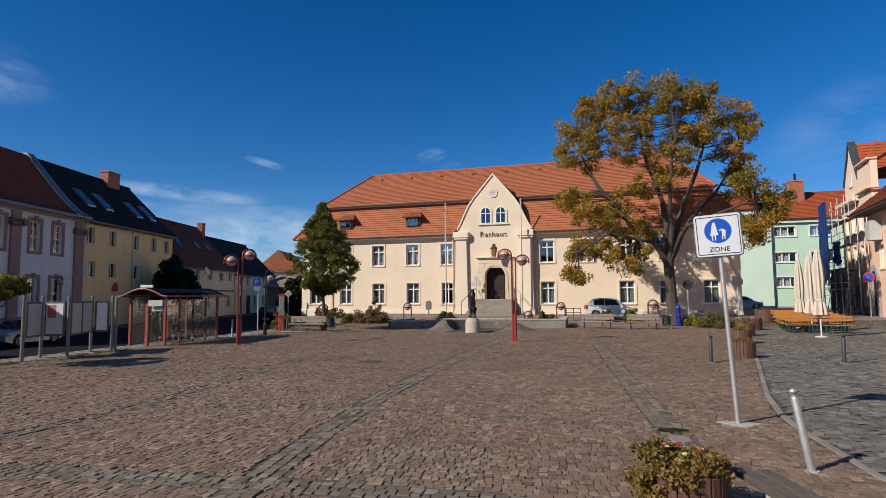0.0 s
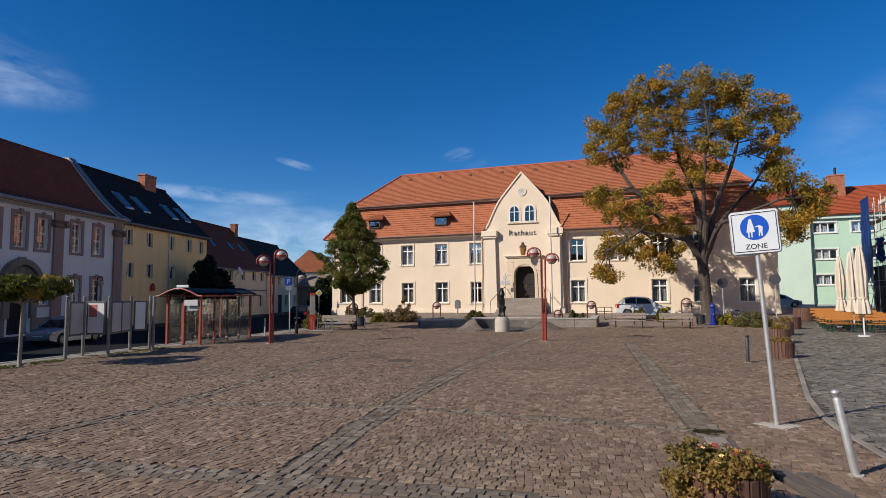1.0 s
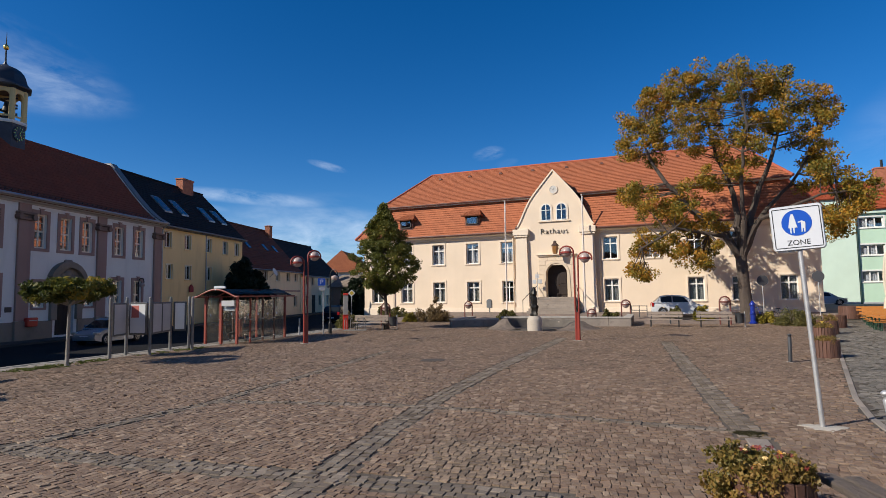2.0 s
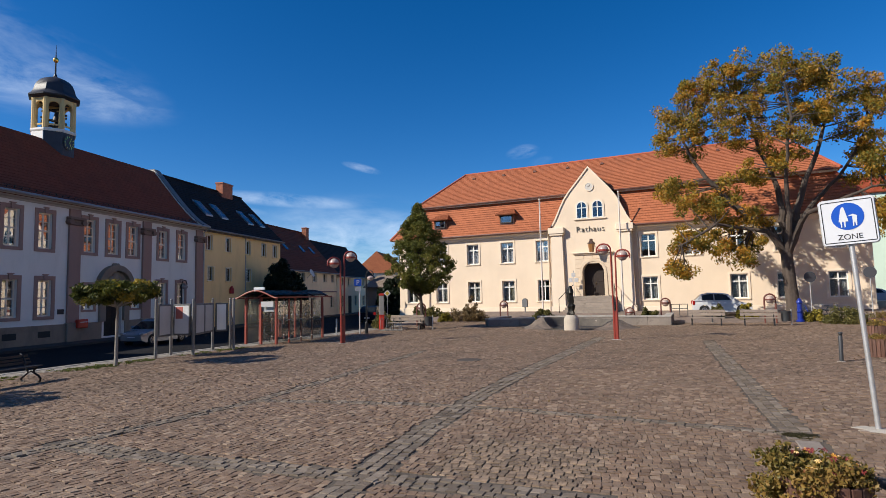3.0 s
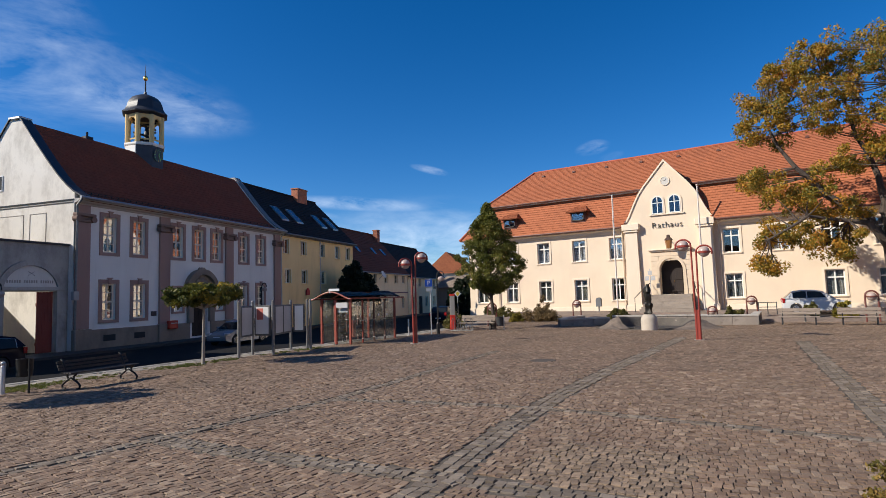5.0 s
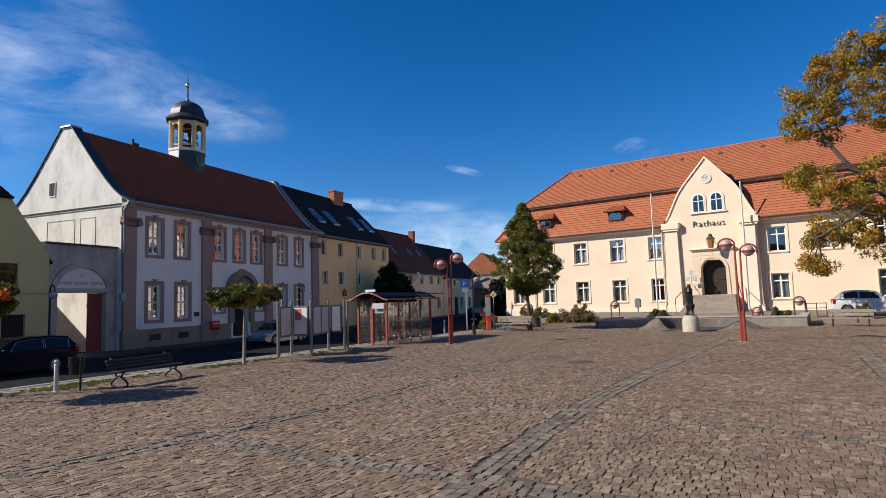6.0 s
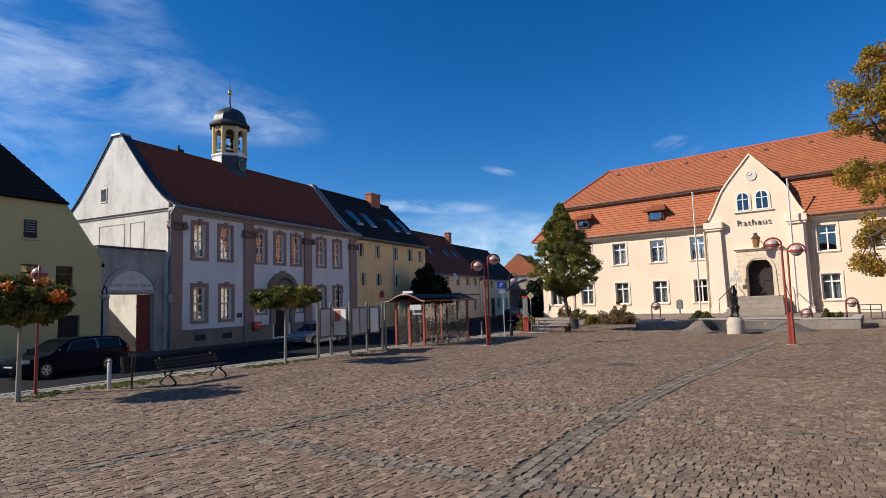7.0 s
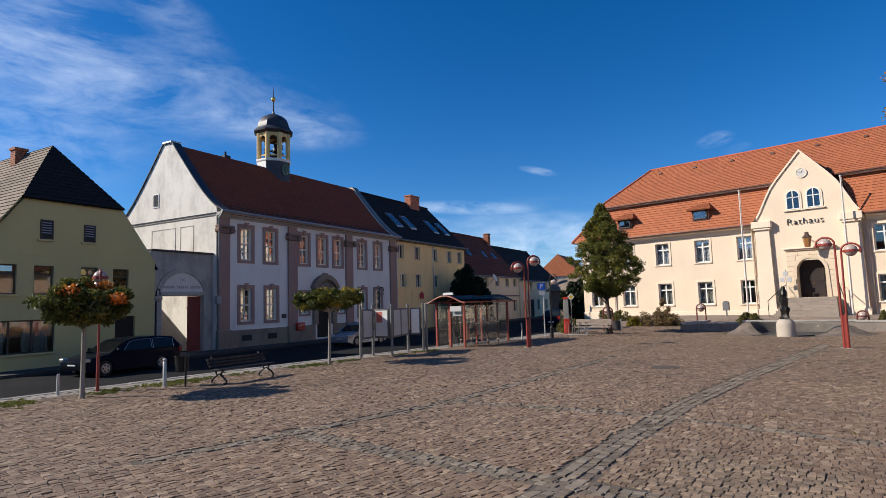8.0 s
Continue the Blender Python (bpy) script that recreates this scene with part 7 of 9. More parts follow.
def plank_bench(x, y, rot, length, label, backrest=True):
    b = thing("plank_bench", Matrix.Translation((x, y, gz(x, y))) @ Matrix.Rotation(radians(rot), 4, "Z"), label, "bench", "plank benches")
    for k in range(3):
        bm = bmesh.new()
        box(bm, 0, length, -0.45 + k * 0.16, -0.31 + k * 0.16, 0.42, 0.47, 0.008)
        part("seat_plank", bm, WEATHERED, b)
    if backrest:
        for k in range(2):
            bm = bmesh.new()
            box(bm, 0, length, 0.06 + k * 0.03, 0.1 + k * 0.03, 0.56 + k * 0.19, 0.73 + k * 0.19, 0.008)
            part("back_plank", bm, WEATHERED, b)
    for xx in (0.22, length - 0.22):
        bm = bmesh.new()
        bar(bm, (xx, -0.4, 0), (xx, -0.28, 0.4), 0.06)
        bar(bm, (xx, 0.0, 0), (xx, -0.1, 0.4), 0.06)
        bar(bm, (xx, -0.44, 0.405), (xx, 0.06, 0.405), 0.06, 0.05)
        if backrest:
            bar(bm, (xx, 0.02, 0.38), (xx, 0.16, 0.92), 0.05)
        part("iron_leg", bm, BLACK_IRON, b)


plank_bench(-2.45, 38.5, -2, 2.05, "weathered plank bench with a back rest")
plank_bench(0.38, 38.3, 2, 1.95, "weathered plank bench beside the litter bin")
plank_bench(-19.9, 32.0, 9, 2.3, "weathered plank bench under the young lime tree")

nbench = thing("timber_bench", Matrix.Translation((1.4, 5.58, 0)) @ Matrix.Rotation(radians(18), 4, "Z"), "grey weathered timber bench top with wide cracks", "bench")
for k, (xa, xb, ln) in enumerate(((0.0, 0.16, 1.27), (0.195, 0.36, 1.17))):
    bm = bmesh.new()
    box(bm, xa, xb, -1.4, ln - 0.1, 0.35, 0.42, 0.012)
    part("plank", bm, simple("grey_bench_timber", (0.165, 0.13, 0.105), 0.85, var=0.4, big=4, small=30, stretch=(9, 0.7, 9), relief=0.9, spots=0.3), nbench)
for yy in (-0.9, 0.4):
    bm = bmesh.new()
    box(bm, 0.04, 0.32, yy, yy + 0.22, 0, 0.349, 0.01)
    part("support", bm, STONE, nbench)


def bin_(x, y, label, mat=ANTHRACITE, pole=GALV, up=0.0, k=1.0):
    b = thing("litter_bin", Matrix.Translation((x, y, gz(x, y))), label, "litter bin")
    bm = bmesh.new()
    turned(bm, [(r * k, z * k + up) for r, z in ((0.2, 0.22), (0.23, 0.25), (0.25, 0.78), (0.26, 0.8), (0.22, 0.8), (0.2, 0.3))], 16)
    part("body", bm, mat, b, smooth=True)
    bm = bmesh.new()
    tube(bm, [(0.28, 0.0, 0), (0.28, 0, 0.9)], 0.03, 8)
    bar(bm, (0.22, 0, 0.6), (0.28, 0, 0.6), 0.05)
    part("post", bm, pole, b)


bin_(2.75, 38.9, "dark steel litter bin on a post")
bin_(-17.4, 32.6, "dark steel litter bin beside the bench")
bin_(-17.95, 6.8, "small dark litter bin beside the kerb post", BLACK_IRON, BLACK_IRON, 0.24, 0.8)
gbox = thing("grey_box", Matrix.Translation((-16.2, 48.4, gz(-16.2, 48.4))), "grey round-topped box before the hall wall", "box")
bm = bmesh.new()
slab(bm, [(-0.22, 0.45), (0.22, 0.45), (0.22, 1.0)] + arc(0, 1.0, 0.22, 0, 180, 8)[1:], -0.16, 0.16)
part("body", bm, simple("grey_box_paint", (0.13, 0.135, 0.14), 0.5, var=0.15), gbox)
bm = bmesh.new()
box(bm, -0.05, 0.05, -0.05, 0.05, 0, 0.449)
part("post", bm, DULL_GALV, gbox)

pump = thing("hand_pump", Matrix.Translation((3.75, 42.0, gz(3.75, 42))), "blue cast-iron water pump", "pump")
BLUE_IRON = simple("glossy_blue_paint", (0.008, 0.025, 0.22), 0.3, var=0.1)
bm = bmesh.new()
turned(bm, [(0.24, 0), (0.24, 0.08), (0.16, 0.14), (0.15, 0.55), (0.18, 0.58), (0.18, 0.64), (0.15, 0.67), (0.14, 1.12), (0.18, 1.16), (0.18, 1.24), (0.12, 1.34), (0.04, 1.46)], 14)
part("column", bm, BLUE_IRON, pump, smooth=True)
bm = bmesh.new()
tube(bm, [(0, -0.15, 0.75), (0, -0.25, 0.75), (0, -0.3, 0.65)], 0.04, 8)
part("spout", bm, BLUE_IRON, pump)
bm = bmesh.new()
tube(bm, [(0.1, 0, 1.05), (0.3, 0, 1.0), (0.42, 0, 0.6)], 0.022, 8)
part("pump_lever", bm, BLUE_IRON, pump)

# bicycle against the shaded wall
bike = thing("bicycle", Matrix.Translation((5.0, 43.2, gz(5, 43.2))) @ Matrix.Rotation(radians(8), 4, "Z"), "dark bicycle parked beside the pump", "bicycle")
for x in (0, 1.05):
    bm = bmesh.new()
    tube(bm, [(x + 0.33 * math.cos(radians(a)), 0, 0.34 + 0.33 * math.sin(radians(a))) for a in range(0, 361, 20)], 0.02, 6, False)
    part("wheel", bm, BLACK_IRON, bike)
for p, q in (((0, 0, 0.34), (0.35, 0, 0.75)), ((0.35, 0, 0.75), (0.9, 0, 0.78)), ((0.45, 0, 0.3), (0.35, 0, 0.8)), ((0.45, 0, 0.3), (0.9, 0, 0.75)), ((1.05, 0, 0.34), (0.88, 0, 0.95)), ((0, 0, 0.34), (0.45, 0, 0.3))):
    bm = bmesh.new()
    tube(bm, [p, q], 0.018, 6)
    part("tube", bm, ANTHRACITE, bike)
bm = bmesh.new()
tube(bm, [(0.8, -0.28, 1.0), (0.88, 0, 0.98), (0.8, 0.28, 1.0)], 0.014, 6)
part("bar", bm, ANTHRACITE, bike)
bm = bmesh.new()
box(bm, 0.2, 0.46, -0.07, 0.07, 0.82, 0.88, 0.02)
part("saddle", bm, BLACK_IRON, bike)

# ---------------------------------------------------------------- fountain and low walls
CONC = simple("rough_concrete", (0.24, 0.2, 0.165), 0.9, var=0.3, big=0.9, small=25, relief=0.5, spots=0.35)
fount = thing("fountain", Matrix.Translation((-8.34, 33.1, 0)), "round concrete fountain base with a dark bronze column", "fountain")
bm = bmesh.new()
turned(bm, [(0.44, -0.05), (0.43, 0.62), (0.38, 0.74), (0.31, 0.82), (0.28, 0.86)], 22)
part("base", bm, simple("smooth_concrete", (0.42, 0.36, 0.29), 0.8, var=0.18, big=1.5, relief=0.2), fount, smooth=True)
bm = bmesh.new()
prof = [(0.28, 0.85), (0.3, 0.95), (0.22, 1.05), (0.25, 1.25), (0.3, 1.32), (0.3, 1.42), (0.2, 1.5), (0.24, 1.7), (0.27, 1.9), (0.22, 2.0), (0.3, 2.12), (0.27, 2.25), (0.16, 2.36), (0.1, 2.52)]
rings = []
rng = random.Random(3)
for r, z in prof:
    r *= 0.72
    rings.append([bm.verts.new((r * (1 + 0.22 * math.sin(3 * a + z * 5) + rng.uniform(-0.1, 0.1)) * math.cos(a), r * (1 + 0.2 * math.cos(4 * a - z * 3)) * math.sin(a), z + rng.uniform(-0.02, 0.02))) for a in (2 * math.pi * i / 14 for i in range(14))])
for a, b in zip(rings, rings[1:]):
    for i in range(14):
        bm.faces.new((a[i], a[(i + 1) % 14], b[(i + 1) % 14], b[i]))
bm.faces.new(rings[-1]), bm.faces.new(rings[0][::-1])
part("bronze_column", bm, simple("dark_bronze", (0.03, 0.027, 0.022), 0.45, 0.6, var=0.3, relief=0.3), fount, smooth=True)


def basin_z(r, a):
    """Hollow round the fountain: a steep inner wall and a paved bank that sinks to the paving at both horns."""
    horn = step01((math.sin(a) + 0.86) / 0.5)
    rim = 0.03 + (0.42 + 0.16 * max(0.0, -math.cos(a))) * horn
    wob = 0.05 * noise.noise((r * 2.2 * math.cos(a), r * 2.2 * math.sin(a), 3.0)) + 0.03 * noise.noise((r * 6 * math.cos(a), r * 6 * math.sin(a), 1.0))
    if r < 2.2:
        return -0.06 + (rim + 0.06) * step01((r - 1.75) / 0.45) ** 1.6 + wob * 0.4
    return max(-0.03, rim * (1 - step01((r - 2.25) / 1.25)) + wob - 0.04 * (r > 3.4))


hollow = thing("fountain_hollow", Matrix.Translation((-8.5, 35.6, 0)), "rough concrete hollow round the fountain", "basin")
# wall spots are stains; its dark base colour holds the hollow's shade
for nm, ra, mt in (("basin_wall", [1.4, 1.7, 1.9, 2.0, 2.08, 2.15, 2.2], simple("stained_shade_concrete", (0.1, 0.085, 0.07), 0.9, var=0.35, big=1.5, small=20, relief=0.6, spots=0.4)), ("bank", [2.2, 2.26, 2.34, 2.42, 2.5, 2.6, 2.7, 2.8, 2.9, 3.0, 3.1, 3.2, 3.3, 3.42, 3.55], simple("earthy_bank_stones", (0.15, 0.115, 0.09), 0.9, var=0.45, big=3.0, small=16, relief=0.9, spots=0.3))):
    bm = bmesh.new()
    angs = [radians(a) for a in range(-62, 243, 4)]
    g = [[bm.verts.new((r * math.cos(a), r * 0.8 * math.sin(a), basin_z(r, a))) for r in ra] for a in angs]
    for a, b in zip(g, g[1:]):
        for i in range(len(ra) - 1):
            bm.faces.new((a[i], b[i], b[i + 1], a[i + 1]))
    part(nm, bm, mt, hollow, smooth=True)
bm = bmesh.new()
slab_z(bm, [(1.9 * math.cos(radians(a)), 1.52 * math.sin(radians(a))) for a in range(0, 360, 20)], -0.03, 0.006)
# floor this dark puts the shade of a sunken hollow into the colour
part("floor_slab", bm, simple("shade_dark_concrete", (0.04, 0.036, 0.032), 0.6, var=0.3), hollow)
for a in (35, 150, 70):
    bm = bmesh.new()
    tube(bm, [(2.25 * math.cos(radians(a)), 1.8 * math.sin(radians(a)), 0.3), (2.1 * math.cos(radians(a)), 1.65 * math.sin(radians(a)), 0.3)], 0.07, 10)
    part("spout", bm, CONC, hollow)


def low_wall(pa, pb, h, name_label, z=-0.05):
    d = Vector((pb[0] - pa[0], pb[1] - pa[1], 0))
    n = max(1, round(d.length / 1.25))
    m = Matrix.Translation((*pa, 0)) @ Matrix.Rotation(math.atan2(d.y, d.x), 4, "Z")
    t = thing("low_wall", m, name_label, "wall", "low walls")
    w = d.length / n
    for k in range(n):
        bm = bmesh.new()
        box(bm, k * w + 0.006, (k + 1) * w - 0.006, 0, 0.42, z, h - 0.1, 0.012)
        part("block", bm, CONC, t)
        bm = bmesh.new()
        box(bm, k * w + 0.003, (k + 1) * w - 0.003, -0.03, 0.45, h - 0.098, h, 0.012)
        part("cap_stone", bm, STONE, t)


low_wall((-14.6, 35.7), (-11.9, 37.5), 0.52, "grey concrete seat wall beside the fountain")
low_wall((-11.9, 37.9), (-6.2, 38.6), 0.6, "grey concrete retaining wall behind the fountain")
low_wall((-6.15, 37.9), (-3.4, 38.2), 0.6, "pale stone-capped seat wall near the benches")
low_wall((-14.6, 36.3), (-14.65, 40.5), 0.52, "grey concrete seat wall running to the hall")
low_wall((-3.42, 38.7), (-3.6, 42.5), 0.62, "pale stone-capped wall running to the hall")


# ---------------------------------------------------------------- planters
FLOWER_Y = simple("orange_yellow_petals", (0.85, 0.42, 0.05), 0.6, var=0.2, relief=0)
FLOWER_R = simple("dark_red_petals", (0.2, 0.02, 0.022), 0.6, var=0.2, relief=0)
FLOWER_P = simple("pale_orange_petals", (0.85, 0.58, 0.24), 0.6, var=0.2, relief=0)


def planter(x, y, r, h, label, rot=0):
    """A round tub of upright palisade boards."""
    p = thing("planter", Matrix.Translation((x, y, gz(x, y))) @ Matrix.Rotation(radians(rot), 4, "Z"), label, "planter", "wooden planters")
    n = max(10, int(2 * math.pi * r / 0.1))
    w = 2 * math.pi * r / n
    bm = bmesh.new()
    box(bm, -w / 2 + 0.004, w / 2 - 0.004, -r - 0.012, -r + 0.03, -0.02, h, 0.008)
    me = mesh_of(bm, BROWN_WOOD)
    rng = random.Random(int(x * 10))
    for k in range(n):
        part("board", me, None, p, m=Matrix.Rotation(2 * math.pi * k / n, 4, "Z") @ Matrix.Translation((0, 0, rng.uniform(-0.012, 0.012))))
    bm = bmesh.new()
    turned(bm, [(r - 0.03, 0), (r - 0.03, h - 0.07), (0.02, h - 0.05)], n)
    part("soil", bm, BED, p)
    return p


planter(0.63, 6.46, 0.36, 0.44, "brown palisade tub with yellow and red flowers")
planter(4.0, 22.1, 0.38, 0.55, "brown palisade tub with faded pink flowers")
planter(5.1, 28.3, 0.38, 0.6, "brown palisade tub with yellow flowers")
planter(6.2, 33.5, 0.45, 0.65, "dark palisade tub with grasses", 5)
planter(7.6, 39.0, 0.55, 0.7, "dark palisade tub near the shrub", 5)
planter(9.6, 45.0, 0.6, 0.8, "dark palisade tub before the flats", 5)

# ---------------------------------------------------------------- beer garden: tables, benches, closed umbrellas
ORANGE_WOOD = simple("varnished_orange_wood", (0.48, 0.19, 0.045), 0.4, var=0.15, big=3, small=30, stretch=(1, 6, 6), relief=0.15)
GREEN_STEEL = simple("green_trestle_steel", (0.012, 0.05, 0.03), 0.45, var=0.1)


def trestle(name, x, y, rot, ln, w, h, label, back=False):
    t = thing(name, Matrix.Translation((x, y, gz(x, y))) @ Matrix.Rotation(radians(rot), 4, "Z"), label, "table" if w > 0.4 else "bench", "beer garden sets")
    bm = bmesh.new()
    box(bm, 0, ln, -w / 2, w / 2, h - 0.035, h, 0.006)
    part("top", bm, ORANGE_WOOD, t)
    for xx in (0.3, ln - 0.3):
        bm = bmesh.new()
        for s in (-1, 1):
            bar(bm, (xx, s * w * 0.42, 0), (xx, s * w * 0.36, h - 0.04), 0.035)
        bar(bm, (xx, -w * 0.4, h * 0.45), (xx, w * 0.4, h * 0.45), 0.03)
        bar(bm, (xx, -w * 0.42, 0.02), (xx, w * 0.42, 0.02), 0.035)
        part("trestle", bm, GREEN_STEEL, t)
    if back:
        for z in (0.66, 0.82):
            bm = bmesh.new()
            box(bm, 0, ln, w / 2, w / 2 + 0.03, z, z + 0.12, 0.006)
            part("back_board", bm, ORANGE_WOOD, t)
        for xx in (0.3, ln - 0.3):
            bm = bmesh.new()
            bar(bm, (xx, w / 2 + 0.045, 0.3), (xx, w / 2 + 0.045, 0.95), 0.03)
            part("back_post", bm, GREEN_STEEL, t)


for k in range(4):
    yy = 36.6 + 2.1 * k
    xx = 8.7 + 0.33 * k
    trestle("beer_table", xx, yy, 4, 1.6, 0.6, 0.76, "varnished beer garden table on green trestles")
    trestle("beer_bench", xx, yy - 0.6, 4, 1.6, 0.28, 0.47, "varnished beer bench with a back on green trestles", True)
    trestle("beer_bench", xx, yy + 0.6, 4, 1.6, 0.28, 0.47, "varnished beer bench with a back on green trestles", True)
    trestle("beer_table", xx + 1.8, yy, 4, 1.5, 0.6, 0.76, "varnished beer garden table on green trestles")
    trestle("beer_bench", xx + 1.8, yy - 0.6, 4, 1.5, 0.28, 0.47, "varnished beer bench with a back on green trestles", True)

CANVAS = simple("beige_umbrella_canvas", (0.55, 0.47, 0.37), 0.85, var=0.12, big=2, small=40, relief=0.25)


def umbrella(x, y, h, seed):
    u = thing("closed_umbrella", Matrix.Translation((x, y, gz(x, y))), "closed beige market umbrella on a white pole", "umbrella", "closed umbrellas")
    bm = bmesh.new()
    tube(bm, [(0, 0, 0), (0, 0, h - 0.05)], 0.035, 10)
    part("pole", bm, SIGN_WHITE, u, smooth=True)
    bm = bmesh.new()
    turned(bm, [(0.28, 0), (0.28, 0.05), (0.06, 0.07)], 12)
    part("foot", bm, SIGN_WHITE, u)
    rng = random.Random(seed)
    bm = bmesh.new()
    prof = [(0.03, h), (0.14, h - 0.15), (0.22, h - 0.4), (0.3, h - 0.9), (0.36, h - 1.5), (0.33, h - 2.1), (0.3, h - 2.5), (0.26, h - 2.62), (0.34, h - 2.75), (0.42, h - 3.1), (0.46, h - 3.35)]
    n = 32
    ph = rng.uniform(0, 6)
    rings = []
    for r, z in prof:
        r *= 0.64
        rings.append([bm.verts.new((r * (1 + 0.22 * math.sin(8 * a + ph + z * 0.7) + 0.06 * math.sin(3 * a + z)) * math.cos(a), r * (1 + 0.22 * math.sin(8 * a + ph + z * 0.7)) * math.sin(a), z + (0.12 * math.sin(8 * a + ph + 2) if r > 0.3 else 0))) for a in (2 * math.pi * i / n for i in range(n))])
    for a, b in zip(rings, rings[1:]):
        for i in range(n):
            bm.faces.new((a[i], a[(i + 1) % n], b[(i + 1) % n], b[i]))
    bm.faces.new(rings[0])
    part("canopy", bm, CANVAS, u, "folded beige canvas", smooth=True)
    bm = bmesh.new()
    turned(bm, [(0.19, h - 2.66), (0.205, h - 2.64), (0.205, h - 2.58), (0.19, h - 2.56)], 20)
    part("strap", bm, CANVAS, u)


umbrella(9.55, 33.1, 4.45, 1)
umbrella(10.35, 37.4, 4.4, 2)
umbrella(10.75, 41.0, 4.35, 3)

# ---------------------------------------------------------------- cars
RUBBER = simple("tyre_rubber", (0.018, 0.018, 0.018), 0.85, relief=0.1)
ALLOY = simple("alloy_rim", (0.5, 0.5, 0.5), 0.3, 0.9, var=0.1, relief=0)
CAR_GLASS = simple("dark_car_glass", (0.015, 0.018, 0.02), 0.05, var=0.05, relief=0)
CAR_GLASS.node_tree.nodes["Principled BSDF"].inputs["Specular IOR Level"].default_value = 0.2


def car(m, paint, side, label, length=4.0, width=1.68, wheels=(0.72, 3.2), glass=None):
    """A car built round its side view: nose at x = 0. side: (belt line points, roof line points)."""
    c = thing("car", m, label, "car")
    belt, roof = side
    hw = width / 2
    r = 0.31

    # lower body with wheel arches
    low = [(0.06, 0.28)]
    for wx in wheels:
        low += [(wx - 0.37, 0.2)] + [(wx - 0.37 * math.cos(radians(a)), 0.3 + 0.37 * math.sin(radians(a))) for a in range(0, 181, 20)] + [(wx + 0.37, 0.2)]
    low += [(length - 0.05, 0.28)]
    outline_c = low + belt[::-1]

    def half_at(x, z):
        e = min(x, length - x)
        taper = 1 - 0.2 * max(0, 1 - e / 0.55) ** 2
        return hw * taper * (1 - 0.05 * max(0, (z - 0.55)) / 0.4)

    bm = bmesh.new()
    a = [bm.verts.new((x, -half_at(x, z), z)) for x, z in outline_c]
    b = [bm.verts.new((x, half_at(x, z), z)) for x, z in outline_c]
    n = len(outline_c)
    bm.faces.new(a), bm.faces.new(b[::-1])
    for i in range(n):
        bm.faces.new((a[i], b[i], b[(i + 1) % n], a[(i + 1) % n]))
    soft = [e for e in bm.edges if abs(e.verts[0].co.y - e.verts[1].co.y) < 0.12 and min(v.co.z for v in e.verts) > 0.39 and max(v.co.z for v in e.verts) > 0.72]
    bmesh.ops.bevel(bm, geom=soft, offset=0.05, segments=2, affect="EDGES", profile=0.5)
    part("body", bm, paint, c, smooth=True)
    # cabin
    zb = belt[len(belt) // 2][1]
    zt = max(z for _, z in roof)

    def cab_half(z):
        return hw * (0.93 - 0.2 * (z - zb) / (zt - zb))

    bm = bmesh.new()
    a = [bm.verts.new((x, -cab_half(z), z)) for x, z in roof]
    b = [bm.verts.new((x, cab_half(z), z)) for x, z in roof]
    n = len(roof)
    bm.faces.new(a), bm.faces.new(b[::-1])
    for i in range(n):
        bm.faces.new((a[i], b[i], b[(i + 1) % n], a[(i + 1) % n]))
    part("cabin", bm, paint, c, smooth=True)
    # side windows
    top = [(x, z) for x, z in roof if z > zb + 0.05]
    x_f, x_r = top[0][0], top[-1][0]
    split = (x_f + x_r) / 2 + 0.05
    for s in (-1, 1):
        for xa, xb in ((x_f + 0.1, split - 0.04), (split + 0.04, x_r - 0.02)):
            def z_roof(x):
                for (xa_, za_), (xb_, zb_) in zip(roof, roof[1:]):
                    if xa_ <= x <= xb_:
                        return za_ + (zb_ - za_) * (x - xa_) / max(1e-6, xb_ - xa_)
                return zb
            pts = [(xa - (0.3 if xa < split - 0.5 else 0), zb + 0.03)]
            for k in range(7):
                x = xa + (xb - xa) * k / 6
                pts.append((x, max(zb + 0.05, z_roof(x) - 0.09)))
            pts.append((xb, zb + 0.03))
            bm = bmesh.new()
            vs = [bm.verts.new((x, s * (cab_half(z) + 0.008), z)) for x, z in pts]
            bm.faces.new(vs if s < 0 else vs[::-1])
            sw = part("side_window", bm, glass or CAR_GLASS, c)
            bm = bmesh.new()
            tube(bm, [(x, s * (cab_half(z) + 0.012), z) for x, z in pts], 0.009, 5)
            part("trim", bm, ALLOY if length > 4.5 else RUBBER, sw)
    for which in (0, 1):
        # front and rear screens
        if which == 0:
            (xa, za), (xb, zb2) = roof[0], roof[1]
            off = -0.012
        else:
            (xa, za), (xb, zb2) = roof[-1], roof[-2]
            off = 0.012
        bm = bmesh.new()
        vs = []
        for f, s in ((0.06, -1), (0.06, 1), (0.9, 1), (0.9, -1)):
            x, z = xa + (xb - xa) * f, za + (zb2 - za) * f
            vs.append(bm.verts.new((x + off, s * (cab_half(z) - 0.06), z + 0.01)))
        bm.faces.new(vs)
        part("windscreen" if which == 0 else "rear_window", bm, glass or CAR_GLASS, c)
